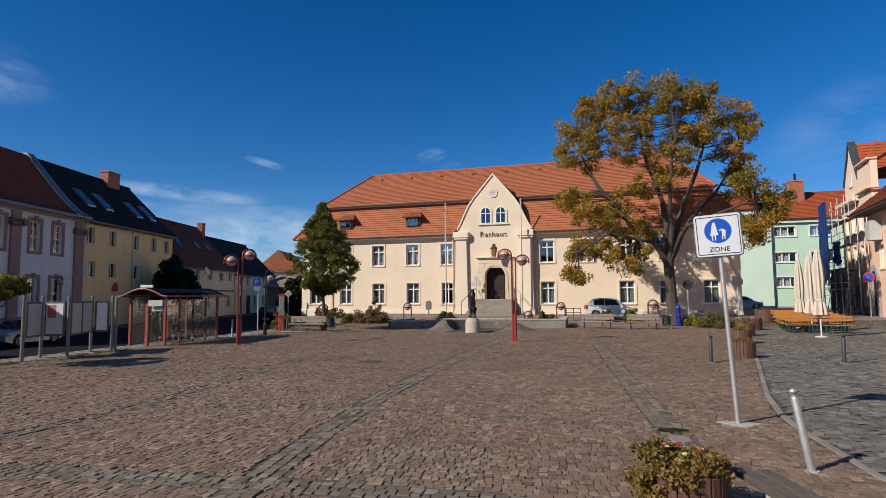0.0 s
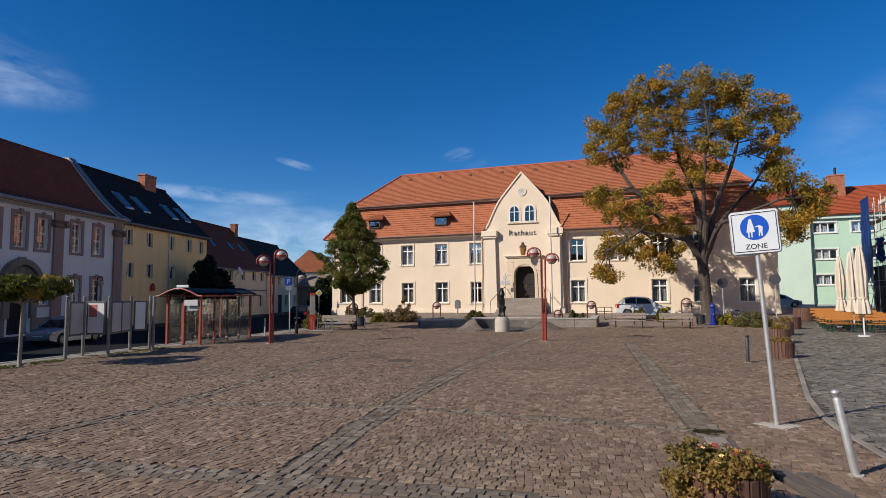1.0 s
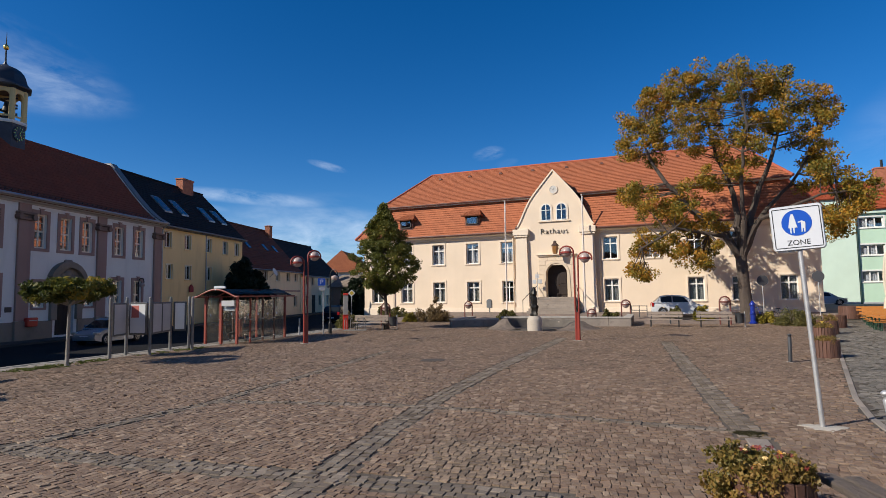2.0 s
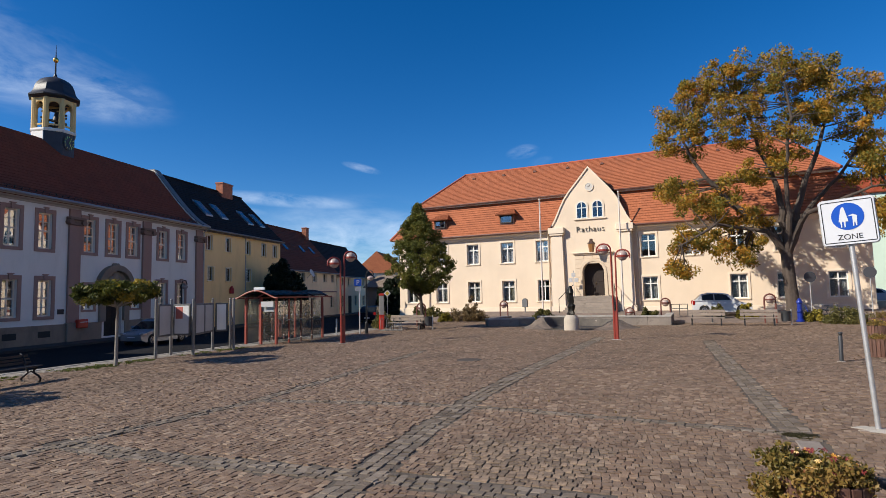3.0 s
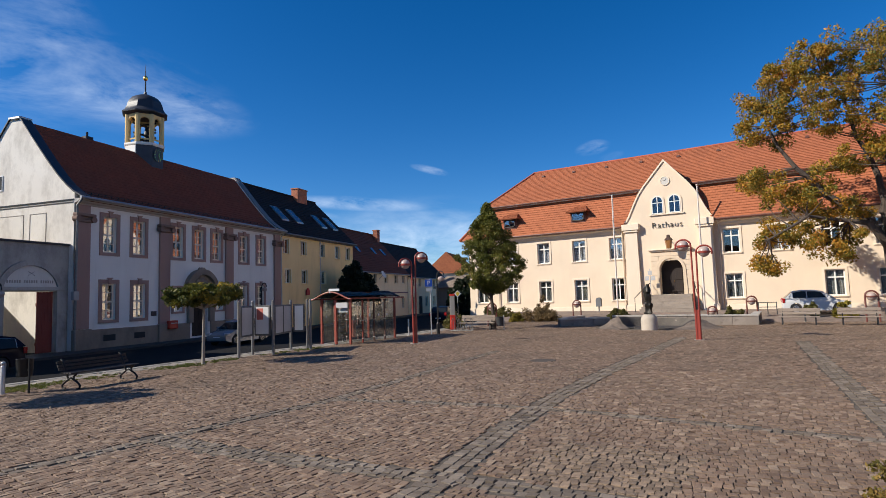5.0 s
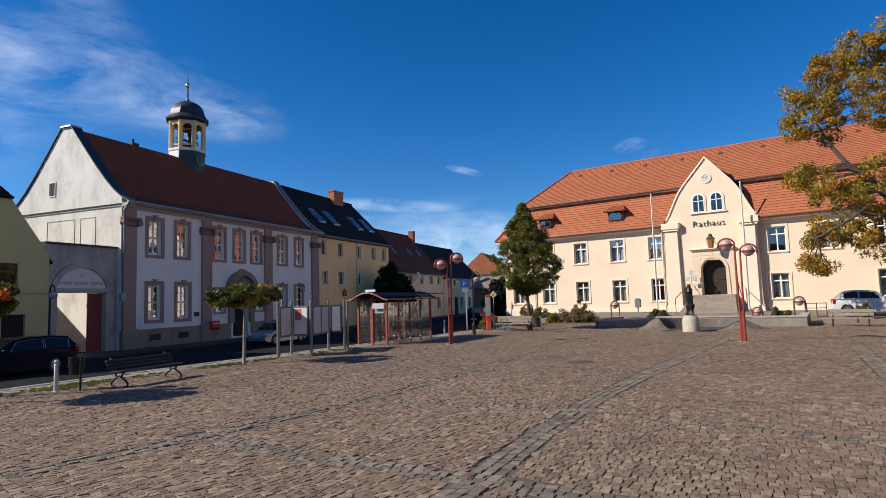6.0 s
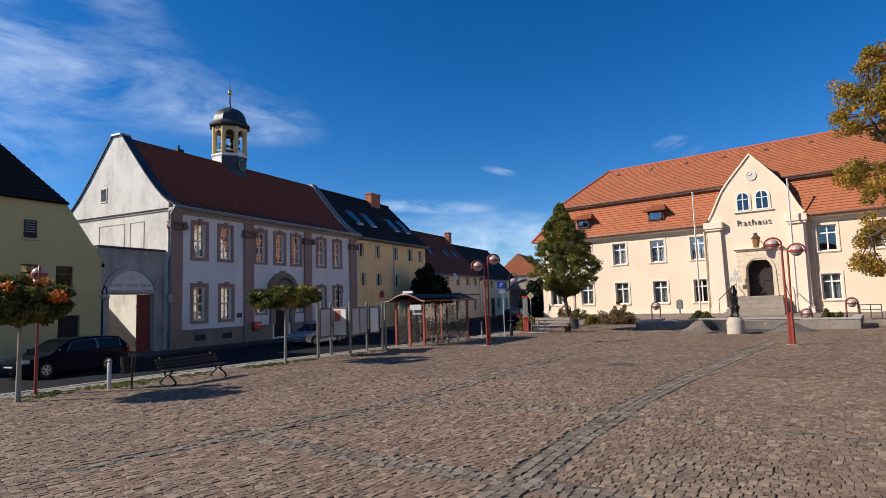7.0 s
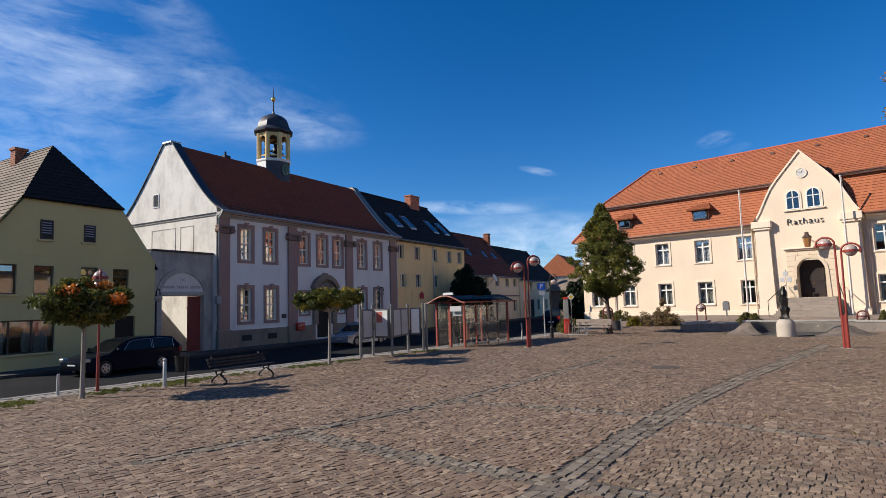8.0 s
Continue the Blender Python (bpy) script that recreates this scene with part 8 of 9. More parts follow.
    for wx in wheels:
        for s in (-1, 1):
            bm = bmesh.new()
            y0, y1 = s * (hw - 0.2), s * (hw - 0.005)
            tube(bm, [(wx, y0, r), (wx, (y0 + y1) / 2, r), (wx, y1, r)], [r, r, r * 0.97], 20)
            wh = part("wheel", bm, RUBBER, c, smooth=True)
            bm = bmesh.new()
            tube(bm, [(wx, y1 - s * 0.02, r), (wx, y1 + s * 0.008, r)], [r * 0.66, r * 0.62], 18)
            part("rim", bm, ALLOY, wh)
            for k in range(5):
                bm = bmesh.new()
                a0 = 2 * math.pi * (k + 0.5) / 5
                tube(bm, [(wx + r * 0.4 * math.cos(a0), y1 + s * 0.004, r + r * 0.4 * math.sin(a0)), (wx + r * 0.4 * math.cos(a0), y1 + s * 0.011, r + r * 0.4 * math.sin(a0))], r * 0.13, 8)
                part("rim_gap", bm, RUBBER, wh)
    for s in (-1, 1):
        bm = bmesh.new()
        box(bm, -0.005 + 0.03, 0.3, s * (hw * 0.78) - 0.14, s * (hw * 0.78) + 0.14, 0.6, 0.74, 0.03)
        part("headlight", bm, ALLOY, c)
        bm = bmesh.new()
        box(bm, length - 0.18, length - 0.015, s * (hw * 0.8) - 0.1, s * (hw * 0.8) + 0.1, 0.68, 0.95, 0.03)
        part("tail_light", bm, simple("red_tail_light", (0.3, 0.01, 0.01), 0.2), c)
        bm = bmesh.new()
        ball(bm, (roof[0][0] + 0.32, s * (hw + 0.06), zb + 0.08), 0.1, 0.7, 1, 0.7)
        part("mirror", bm, paint, c, smooth=True)
    for x, w in ((0.03, 0.5), (length - 0.03, 0.5)):
        bm = bmesh.new()
        box(bm, x - 0.02, x + 0.02, -w / 2, w / 2, 0.42, 0.52)
        part("number_plate", bm, SIGN_WHITE, c)
    return c


HATCH = ([(0.0, 0.42), (0.03, 0.62), (0.25, 0.74), (0.95, 0.9), (2.0, 0.94), (3.75, 0.96), (3.93, 0.9), (3.97, 0.5)],
         [(0.85, 0.88), (1.6, 1.36), (2.0, 1.44), (2.8, 1.46), (3.35, 1.38), (3.85, 0.95)])
ESTATE = ([(0.0, 0.4), (0.03, 0.6), (0.3, 0.74), (1.15, 0.88), (2.4, 0.92), (4.6, 0.98), (4.75, 0.9), (4.78, 0.5)],
          [(1.1, 0.87), (1.95, 1.36), (2.5, 1.45), (3.6, 1.46), (4.3, 1.38), (4.7, 0.97)])
SILVER = simple("silver_car_paint", (0.5, 0.5, 0.49), 0.35, 0.1, var=0.03, relief=0)
BLACK_CAR = simple("black_car_paint", (0.004, 0.005, 0.01), 0.3, 0.0, var=0.05, relief=0)
for _m in (BLACK_CAR,):
    _m.node_tree.nodes["Principled BSDF"].inputs["Specular IOR Level"].default_value = 0.1
    _m.node_tree.nodes["Principled BSDF"].inputs["Specular Tint"].default_value = (0.5, 0.6, 1.0, 1)
ICE = simple("pale_blue_car_paint", (0.27, 0.3, 0.34), 0.25, 0.4, var=0.03, relief=0)
car(Matrix.Translation((1.2, 46.0, gz(-0.5, 46))) @ Matrix.Rotation(radians(187), 4, "Z") @ Matrix.Diagonal((0.96, 1, 1.08, 1)), SILVER, HATCH, "silver hatchback parked before the town hall")
car(Matrix.Translation((-25.05, 5.55, -0.12)) @ Matrix.Rotation(radians(108), 4, "Z") @ Matrix.Diagonal((0.88, 0.94, 0.93, 1)), BLACK_CAR, ESTATE, "black estate car parked along the street", 4.8, 1.8, (0.9, 3.6))
car(Matrix.Translation((-27.7, 19.4, -0.12)) @ Matrix.Rotation(radians(104), 4, "Z") @ Matrix.Diagonal((0.92, 0.92, 0.92, 1)), ICE, HATCH, "pale silver hatchback in the shaded street")
car(Matrix.Translation((-28.9, 44.6, -0.12)) @ Matrix.Rotation(radians(-72), 4, "Z") @ Matrix.Translation((0, 0, 0)), BLACK_CAR, HATCH, "black car with red tail lights down the street")
car(Matrix.Translation((15.3, 72.6, 0.45)) @ Matrix.Rotation(radians(178), 4, "Z"), ICE, HATCH, "pale car between town hall and flats")

# red letter box and dish on the fronts
lb = thing("letter_box", ROW_M @ Matrix.Translation((6.05, -0.42, 0.72)), "red letter box on the lilac house", "letter box")
bm = bmesh.new()
box(bm, 0, 0.7, 0, 0.27, 0.0, 0.5, 0.04)
part("box_body", bm, MATS["bright_red_paint"], lb)
bm = bmesh.new()
box(bm, 0.1, 0.6, -0.02, 0.0, 0.32, 0.36)
part("slot_flap", bm, SIGN_WHITE, lb)
dish = thing("satellite_dish", ROW_M @ Matrix.Translation((36.0, -1.0, 4.75)), "white satellite dish on the pale house", "satellite dish")
bm = bmesh.new()
turned(bm, [(0.05, 0.0), (0.3, 0.05), (0.45, 0.12), (0.44, 0.14), (0.28, 0.08), (0.03, 0.03)], 18)
part("dish_bowl", bm, SIGN_WHITE, dish, m=Matrix.Rotation(radians(65), 4, "X"), smooth=True)
bm = bmesh.new()
tube(bm, [(0, 0.5, -0.5), (0, 0.1, -0.1), (0, 0, 0)], 0.03, 8)
part("dish_arm", bm, GALV, dish)
fence = thing("rail_fence", Matrix.Translation((-4.0, 45.5, gz(-4, 45.5))), "low metal rail beside the silver car", "fence")
for x in (0, 0.55, 1.1):
    bm = bmesh.new()
    tube(bm, [(x, 0, 0), (x, 0, 0.85)], 0.03, 8)
    part("rail_post", bm, ANTHRACITE, fence)
for z in (0.5, 0.82):
    bm = bmesh.new()
    tube(bm, [(0, 0, z), (1.1, 0, z)], 0.025, 8)
    part("rail", bm, ANTHRACITE, fence)
# sign boards by the hall steps
info = thing("info_boards", Matrix.Translation((-12.6, 49.6, gz(-12.6, 49.6))), "small white sign boards by the hall steps", "sign")
for x, z in ((0.28, 2.95), (0.02, 2.5), (0.52, 2.5)):
    bm = bmesh.new()
    box(bm, x, x + 0.34, 0, 0.03, z, z + 0.36, 0.01)
    part("board", bm, PALE_BOARD, info)
    bm = bmesh.new()
    slab(bm, [(x + 0.1, z + 0.27), (x + 0.24, z + 0.27), (x + 0.17, z + 0.12)], -0.01, -0.002)
    part("mark", bm, PANEL, info)
bm = bmesh.new()
tube(bm, [(0.45, 0.05, 0), (0.45, 0.05, 3.5)], 0.03, 8)
part("post", bm, GALV, info)
# ---------------------------------------------------------------- trees and plants


def leaf_mat(name, ramp, gloss=0.5, trans=0.35):
    if name in MATS:
        return MATS[name]
    m, n, l, b = node_mat(name)
    g = n.new("ShaderNodeNewGeometry")
    cr = n.new("ShaderNodeValToRGB")
    el = cr.color_ramp.elements
    el[0].position, el[0].color = 0, (*ramp[0], 1)
    el[1].position, el[1].color = 1, (*ramp[-1], 1)
    for k, c in enumerate(ramp[1:-1]):
        e = el.new((k + 1) / (len(ramp) - 1))
        e.color = (*c, 1)
    # clumps share a tone, single leaves differ
    cl = noise_of(n, l, 0.55, 3, 0.6, 0.3, 0.7)
    av = n.new("ShaderNodeMath")
    av.operation = "MULTIPLY_ADD"
    av.inputs[1].default_value = 0.55
    sc = n.new("ShaderNodeMath")
    sc.operation = "MULTIPLY"
    sc.inputs[1].default_value = 0.45
    l.new(g.outputs["Random Per Island"], sc.inputs[0])
    l.new(cl, av.inputs[0])
    l.new(sc.outputs[0], av.inputs[2])
    l.new(av.outputs[0], cr.inputs[0])
    l.new(cr.outputs[0], b.inputs["Base Color"])
    b.inputs["Roughness"].default_value = gloss
    b.inputs["Specular IOR Level"].default_value = 0.3
    tl = n.new("ShaderNodeBsdfTranslucent")
    l.new(cr.outputs[0], tl.inputs["Color"])
    mx = n.new("ShaderNodeMixShader")
    mx.inputs[0].default_value = trans
    l.new(b.outputs[0], mx.inputs[1])
    l.new(tl.outputs[0], mx.inputs[2])
    l.new(mx.outputs[0], n["Material Output"].inputs[0])
    MATS[name] = m
    return m


def leaf_mesh(centres, radii, per, size, mat, seed, flat=1.0, droop=0.3):
    """Leaves strewn round clump centres: each a folded pair of triangles."""
    rs = np.random.RandomState(seed)
    centres, radii = np.array(centres), np.array(radii)
    idx = np.repeat(np.arange(len(centres)), per)
    n = len(idx)
    d = rs.normal(size=(n, 3))
    d /= np.linalg.norm(d, axis=1)[:, None]
    rad = radii[idx] * rs.uniform(0.15, 1.0, n) ** 0.6
    p = centres[idx] + d * rad[:, None] * np.array([1, 1, flat])
    a = rs.normal(size=(n, 3))
    a[:, 2] -= droop
    a /= np.linalg.norm(a, axis=1)[:, None]
    b = np.cross(a, rs.normal(size=(n, 3)) + d * 0.8)
    b /= np.linalg.norm(b, axis=1)[:, None] + 1e-9
    s = size * rs.uniform(0.6, 1.3, n)[:, None]
    up = np.cross(a, b) * s * 0.22
    v = np.stack([p - a * s, p - b * s * 0.55 + up, p + a * s, p + b * s * 0.55 + up], axis=1).reshape(-1, 3)
    me = bpy.data.meshes.new("leaves")
    me.vertices.add(len(v))
    me.vertices.foreach_set("co", v.ravel())
    tri = (np.arange(n)[:, None] * 4 + np.array([0, 1, 2, 0, 2, 3])[None]).reshape(-1)
    me.loops.add(len(tri))
    me.loops.foreach_set("vertex_index", tri)
    me.polygons.add(2 * n)
    me.polygons.foreach_set("loop_start", np.arange(2 * n) * 3)
    me.update(calc_edges=True)
    me.materials.append(mat)
    return me


AUTUMN = leaf_mat("autumn_ash_leaves", [(0.06, 0.075, 0.015), (0.145, 0.14, 0.024), (0.3, 0.2, 0.027), (0.5, 0.25, 0.03), (0.55, 0.17, 0.024)])
LIME_LEAF = leaf_mat("dark_lime_leaves", [(0.045, 0.06, 0.013), (0.09, 0.105, 0.02), (0.165, 0.155, 0.027), (0.33, 0.24, 0.035)])
MAPLE = leaf_mat("maple_leaves", [(0.04, 0.052, 0.013), (0.07, 0.085, 0.018), (0.14, 0.13, 0.024), (0.3, 0.19, 0.028)])
RED_MAPLE = leaf_mat("turning_maple_leaves", [(0.14, 0.12, 0.02), (0.4, 0.15, 0.025), (0.62, 0.16, 0.025), (0.62, 0.09, 0.025)])
YMAPLE = leaf_mat("yellowing_maple_leaves", [(0.09, 0.11, 0.02), (0.2, 0.18, 0.03), (0.42, 0.28, 0.035), (0.5, 0.26, 0.03)])
EVERGREEN = leaf_mat("dark_evergreen", [(0.006, 0.012, 0.006), (0.012, 0.022, 0.009), (0.02, 0.03, 0.012)])
SHRUB = leaf_mat("olive_shrub_leaves", [(0.06, 0.062, 0.018), (0.125, 0.115, 0.032), (0.22, 0.175, 0.055)])
DRY = leaf_mat("dry_shrub_leaves", [(0.1, 0.066, 0.034), (0.18, 0.122, 0.056), (0.28, 0.19, 0.085)])
YSHRUB = leaf_mat("yellow_shrub_leaves", [(0.08, 0.09, 0.02), (0.25, 0.2, 0.03), (0.4, 0.3, 0.04)])


def limb(bm, p0, p1, r0, r1, rng, bend=0.12, n=5, sides=8):
    p0, p1 = Vector(p0), Vector(p1)
    L = (p1 - p0).length
    off = Vector((rng.uniform(-1, 1), rng.uniform(-1, 1), rng.uniform(-0.6, 0.6))) * L * bend
    pts = [p0.lerp(p1, k / n) + off * math.sin(math.pi * k / n) + Vector((rng.uniform(-1, 1), rng.uniform(-1, 1), 0)) * L * 0.015 for k in range(n + 1)]
    tube(bm, pts, [r0 + (r1 - r0) * k / n for k in range(n + 1)], sides)
    return pts


# the big tree: lobes of the crown as (x, z, radius) about the foot of the trunk
big = thing("ash_tree", Matrix.Translation((3.55, 43.6, 0.15)), "tall broad tree in yellow-brown autumn leaf", "tree")
rng = random.Random(21)
LOBES = [(-6.3, 14.4, 1.3), (-5.2, 15.8, 1.2), (-3.7, 16.5, 1.2), (-2.0, 16.7, 1.2), (-0.1, 16.9, 1.1), (0.9, 15.9, 1.2), (2.3, 15.4, 1.1), (2.6, 16.3, 0.6), (4.2, 14.0, 1.1), (5.0, 13.3, 0.8),
         (-6.9, 12.5, 0.9), (-4.6, 14.1, 1.3), (-2.6, 14.5, 1.4), (-0.4, 14.4, 1.4), (1.6, 13.8, 1.3), (3.1, 12.6, 1.2), (4.7, 11.7, 1.0), (-5.5, 12.3, 0.9), (-2.9, 12.5, 1.0), (-0.6, 12.1, 1.2),
         (1.0, 11.6, 0.9), (4.9, 10.4, 0.7), (4.4, 9.3, 0.8), (5.4, 8.8, 0.8), (6.5, 8.3, 0.8), (6.4, 7.2, 0.7), (5.2, 6.7, 0.8), (5.3, 5.8, 0.5), (-7.3, 9.2, 0.8), (-6.4, 8.8, 0.9),
         (-5.7, 7.5, 0.9), (-4.6, 7.9, 1.0), (-3.3, 8.7, 0.8), (-3.2, 7.1, 1.0), (-2.1, 6.4, 1.0), (-4.3, 6.3, 0.9), (-6.1, 5.8, 0.7), (-6.9, 5.1, 0.5), (-7.0, 3.6, 0.5), (-6.3, 3.3, 0.4),
         (-5.4, 5.1, 0.5), (-3.6, 4.7, 0.8), (-2.6, 4.0, 0.6), (-2.2, 5.2, 0.7), (-1.9, 9.8, 0.7), (-0.2, 10.2, 0.7)]
bm = bmesh.new()
main = [((-1.25, 0.2, 4.9), 0.34, (-4.6, -0.6, 9.6), 0.2, (-6.2, -0.8, 13.3)), ((-0.3, 0.6, 5.2), 0.3, (-1.2, 1.6, 11.5), 0.17, (-2.4, 1.8, 15.6)),
        ((0.55, -0.2, 5.2), 0.34, (1.9, 0.3, 10.5), 0.19, (2.9, 0.5, 15.0)), ((0.95, 0.5, 5.0), 0.26, (3.2, 1.6, 9.2), 0.15, (5.0, 1.4, 12.6)), ((-1.5, -0.8, 4.6), 0.22, (-4.2, -1.8, 6.3), 0.12, (-6.4, -2.0, 5.0)), ((0.1, -0.8, 5.6), 0.22, (0.1, -2.0, 11), 0.14, (0.2, -1.8, 15.6)), ((1.2, -0.4, 5.6), 0.2, (4.4, -1.2, 8.0), 0.1, (6.4, -1.0, 8.2))]
tube(bm, [(0.12, 0, -0.2), (0.06, 0, 0.25), (0, 0, 1.0), (-0.08, 0, 2.2), (-0.15, 0, 3.6), (-0.2, 0, 4.7)], [0.66, 0.5, 0.41, 0.37, 0.36, 0.34], 14)
nodes = []
for mid0, r0, mid1, r1, tip in main:
    r0, r1 = r0 * 0.75, r1 * 0.7
    mid0 = (mid0[0] * 0.8, mid0[1], mid0[2] + 1.1)
    p = limb(bm, (-0.17, 0, 4.1), mid0, 0.26, r0, rng, 0.05, 4)
    q = limb(bm, p[-1], mid1, r0, r1, rng, 0.06, 6)
    s = limb(bm, q[-1], tip, r1, 0.06, rng, 0.06, 5)
    nodes += q[2:] + s
centres, radii = [], []
for x, z, r in LOBES:
    depth_half = math.sqrt(max(0.2, 1 - (x / 9.5) ** 2 - ((z - 10.5) / 9.5) ** 2)) * 4.2
    count = int((4 + r * 9.5) * (0.75 if z < 9.5 and x < 0 else 1.0))
    for k in range(count):
        a, e = rng.uniform(0, 2 * math.pi), rng.uniform(-1, 1)
        f = rng.uniform(0.35, 1.0)
        c = Vector((x + r * f * math.cos(a), rng.uniform(-1, 1) * depth_half * rng.uniform(0.3, 1.0), z + r * f * math.sin(a) * 0.9))
        cr = rng.uniform(0.38, 0.78)
        centres.append(tuple(c))
        radii.append(cr)
        if k % 2 == 0:
            nd = min(nodes, key=lambda v: (v - c).length + max(0, v.z - c.z) * 0.8)
            if (nd - c).length < 6:
                limb(bm, nd, c, 0.05, 0.016, rng, 0.1, 4, 5)
part("trunk", bm, BARK, big, "grey-brown forked trunk and limbs", smooth=True)
part("crown", leaf_mesh(centres, radii, 140, 0.095, AUTUMN, 4, 0.8), None, big, "yellow-brown and green leaves")

# young lime with a pointed crown
lime_t = thing("young_lime_tree", Matrix.Translation((-18.1, 33.1, 0)), "young lime tree with a pointed dark green crown", "tree")
rng = random.Random(8)
bm = bmesh.new()
tube(bm, [(0, 0, -0.1), (0, 0, 0.6), (-0.1, 0, 1.8), (-0.2, 0.05, 3.2), (-0.25, 0, 5.2), (-0.3, 0, 7.9)], [0.16, 0.12, 0.1, 0.085, 0.06, 0.02], 10)
centres, radii = [], []
for k in range(520):
    z = 2.45 + 5.7 * rng.random() ** 1.25
    a = rng.uniform(0, 2 * math.pi)
    rmax = float(np.interp(z, [2.3, 2.75, 3.3, 4.0, 5.6, 6.8, 7.6, 8.3], [0.3, 1.3, 2.45, 2.65, 1.75, 1.1, 0.5, 0.08])) * (1 + 0.1 * math.sin(3.1 * a + z * 3.1))
    f = math.sqrt(rng.uniform(0.05, 1.0)) * max(0.05, rmax - 0.2)
    c = Vector((-0.25 + 0.3 * (8.2 - z) / 6 + f * math.cos(a), f * math.sin(a), z))
    centres.append(tuple(c))
    radii.append(rng.uniform(0.2, 0.36))
    if k % 3 == 0:
        limb(bm, (-0.2, 0.02, max(1.7, z - f * 0.7)), c, 0.03, 0.008, rng, 0.05, 3, 5)
part("trunk", bm, BARK, lime_t, "slim straight trunk", smooth=True)
part("crown", leaf_mesh(centres, radii, 95, 0.062, LIME_LEAF, 9, 0.8), None, lime_t, "dark green leaves turning at the tips")


def globe_maple(x, y, h0, h1, r, seed, mat_side, mat_top, label, lean=0.0):
    t = thing("globe_maple", Matrix.Translation((x, y, 0)), label, "tree", "globe maples")
    rng = random.Random(seed)
    bm = bmesh.new()
    tube(bm, [(0, 0, -0.05), (0, 0, 0.1), (0.01, 0, h0 * 0.5), (0.03 + lean, 0, h0 + 0.15)], [0.09, 0.065, 0.055, 0.05], 10)
    zc_, zh = (h0 + h1) / 2 + 0.05, (h1 - h0) / 2
    part("trunk", bm, PALE_BARK, t, "slim grey trunk", smooth=True)
    groups = ([], [])
    for k in range(70):
        a, f = rng.uniform(0, 2 * math.pi), math.sqrt(rng.random())
        zz = rng.uniform(-1, 1) * math.sqrt(max(0.05, 1 - (f * 0.95) ** 2))
        wob = 1 + 0.18 * math.sin(3 * a + seed)
        c = (lean + r * f * wob * math.cos(a), r * f * wob * math.sin(a), zc_ + zh * zz * 0.9)
        groups[1 if (zz > 0.42 and rng.random() < 0.7) or (f > 0.85 and rng.random() < 0.15) else 0].append(c)
        if k % 3 == 0:
            bm = bmesh.new()
            limb(bm, (lean, 0, h0 + 0.1), c, 0.028, 0.008, rng, 0.06, 3, 5)
            part("branch", bm, PALE_BARK, t, smooth=True)
    for g, mt, lb in ((groups[0], mat_side, "green leaves"), (groups[1], mat_top, "leaves turning yellow and red on top")):
        part("crown", leaf_mesh(g, [0.25] * len(g), 120, 0.068, mt, seed, 0.7), None, t, lb)


globe_maple(-19.05, 12.8, 1.9, 3.05, 1.18, 3, MAPLE, YMAPLE, "clipped globe maple with green and yellowing leaves")
globe_maple(-17.9, 4.2, 1.8, 3.15, 0.95, 6, MAPLE, RED_MAPLE, "clipped globe maple with red leaves on top")


def shrub(name, m, sx, sy, sz, n, size, mat, seed, label, twigs=True):
    s = thing(name, m, label, "shrub")
    rng = random.Random(seed)
    cs, rs_ = [], []
    bm = bmesh.new()
    for k in range(n):
        a, f = rng.uniform(0, 2 * math.pi), math.sqrt(rng.random())
        hgt = rng.uniform(0.15, 1.0) * math.sqrt(max(0.02, 1 - f * f))
        c = (sx * f * math.cos(a), sy * f * math.sin(a), sz * hgt)
        cs.append(c)
        rs_.append(0.28 * min(sx, sy, sz) + 0.05)
        if twigs and k % 3 == 0:
            limb(bm, (c[0] * 0.25, c[1] * 0.25, 0), (c[0], c[1], c[2] * 1.1), 0.02, 0.006, rng, 0.08, 3, 5)
    if twigs:
        part("twigs", bm, BARK, s)
    else:
        bm.free()
    part("foliage", leaf_mesh(cs, rs_, 90, size, mat, seed), None, s)
    return s


def g_at(x, y):
    return Matrix.Translation((x, y, gz(x, y) - 0.02))


shrub("low_shrub", g_at(-19.2, 42.2), 2.0, 0.9, 0.95, 60, 0.07, DRY, 1, "sprawling dry brown shrub before the hall")
shrub("upright_shrub", g_at(-18.8, 42.9), 0.75, 0.5, 1.9, 26, 0.06, DRY, 2, "tall bare-twigged dry shrub")
shrub("upright_shrub", g_at(-20.6, 41.5), 0.5, 0.5, 0.8, 16, 0.07, YSHRUB, 12, "small yellowing shrub beside the bin")
shrub("low_shrub", g_at(-13.1, 43.4), 0.85, 0.5, 0.85, 26, 0.07, SHRUB, 3, "olive shrub behind the low wall")
shrub("low_shrub", g_at(-5.3, 43.6), 0.55, 0.4, 0.9, 12, 0.09, SHRUB, 4, "thin shrub behind the seat wall")
shrub("round_shrub", g_at(5.9, 40.6), 1.1, 0.9, 0.95, 50, 0.055, SHRUB, 5, "clipped round olive shrub")
shrub("yellow_shrub", g_at(4.6, 42.4), 0.75, 0.45, 0.75, 22, 0.08, YSHRUB, 6, "yellow autumn shrub beside the pump")
shrub("yellow_shrub", g_at(-0.9, 43.9), 0.5, 0.4, 1.0, 14, 0.08, SHRUB, 7, "tall green plant before the silver car")
shrub("yellow_shrub", g_at(0.9, 43.8), 0.7, 0.4, 0.95, 18, 0.08, YSHRUB, 8, "yellowing plant before the silver car")
shrub("hedge_shrub", Matrix.Translation((-21.3, 33.3, -0.02)), 0.7, 0.6, 1.05, 30, 0.06, SHRUB, 9, "clipped green hedge beside the red pillar")
shrub("hedge_shrub", g_at(-24.5, 45.5), 1.6, 0.6, 1.0, 40, 0.07, SHRUB, 10, "green hedge at the hall's corner")
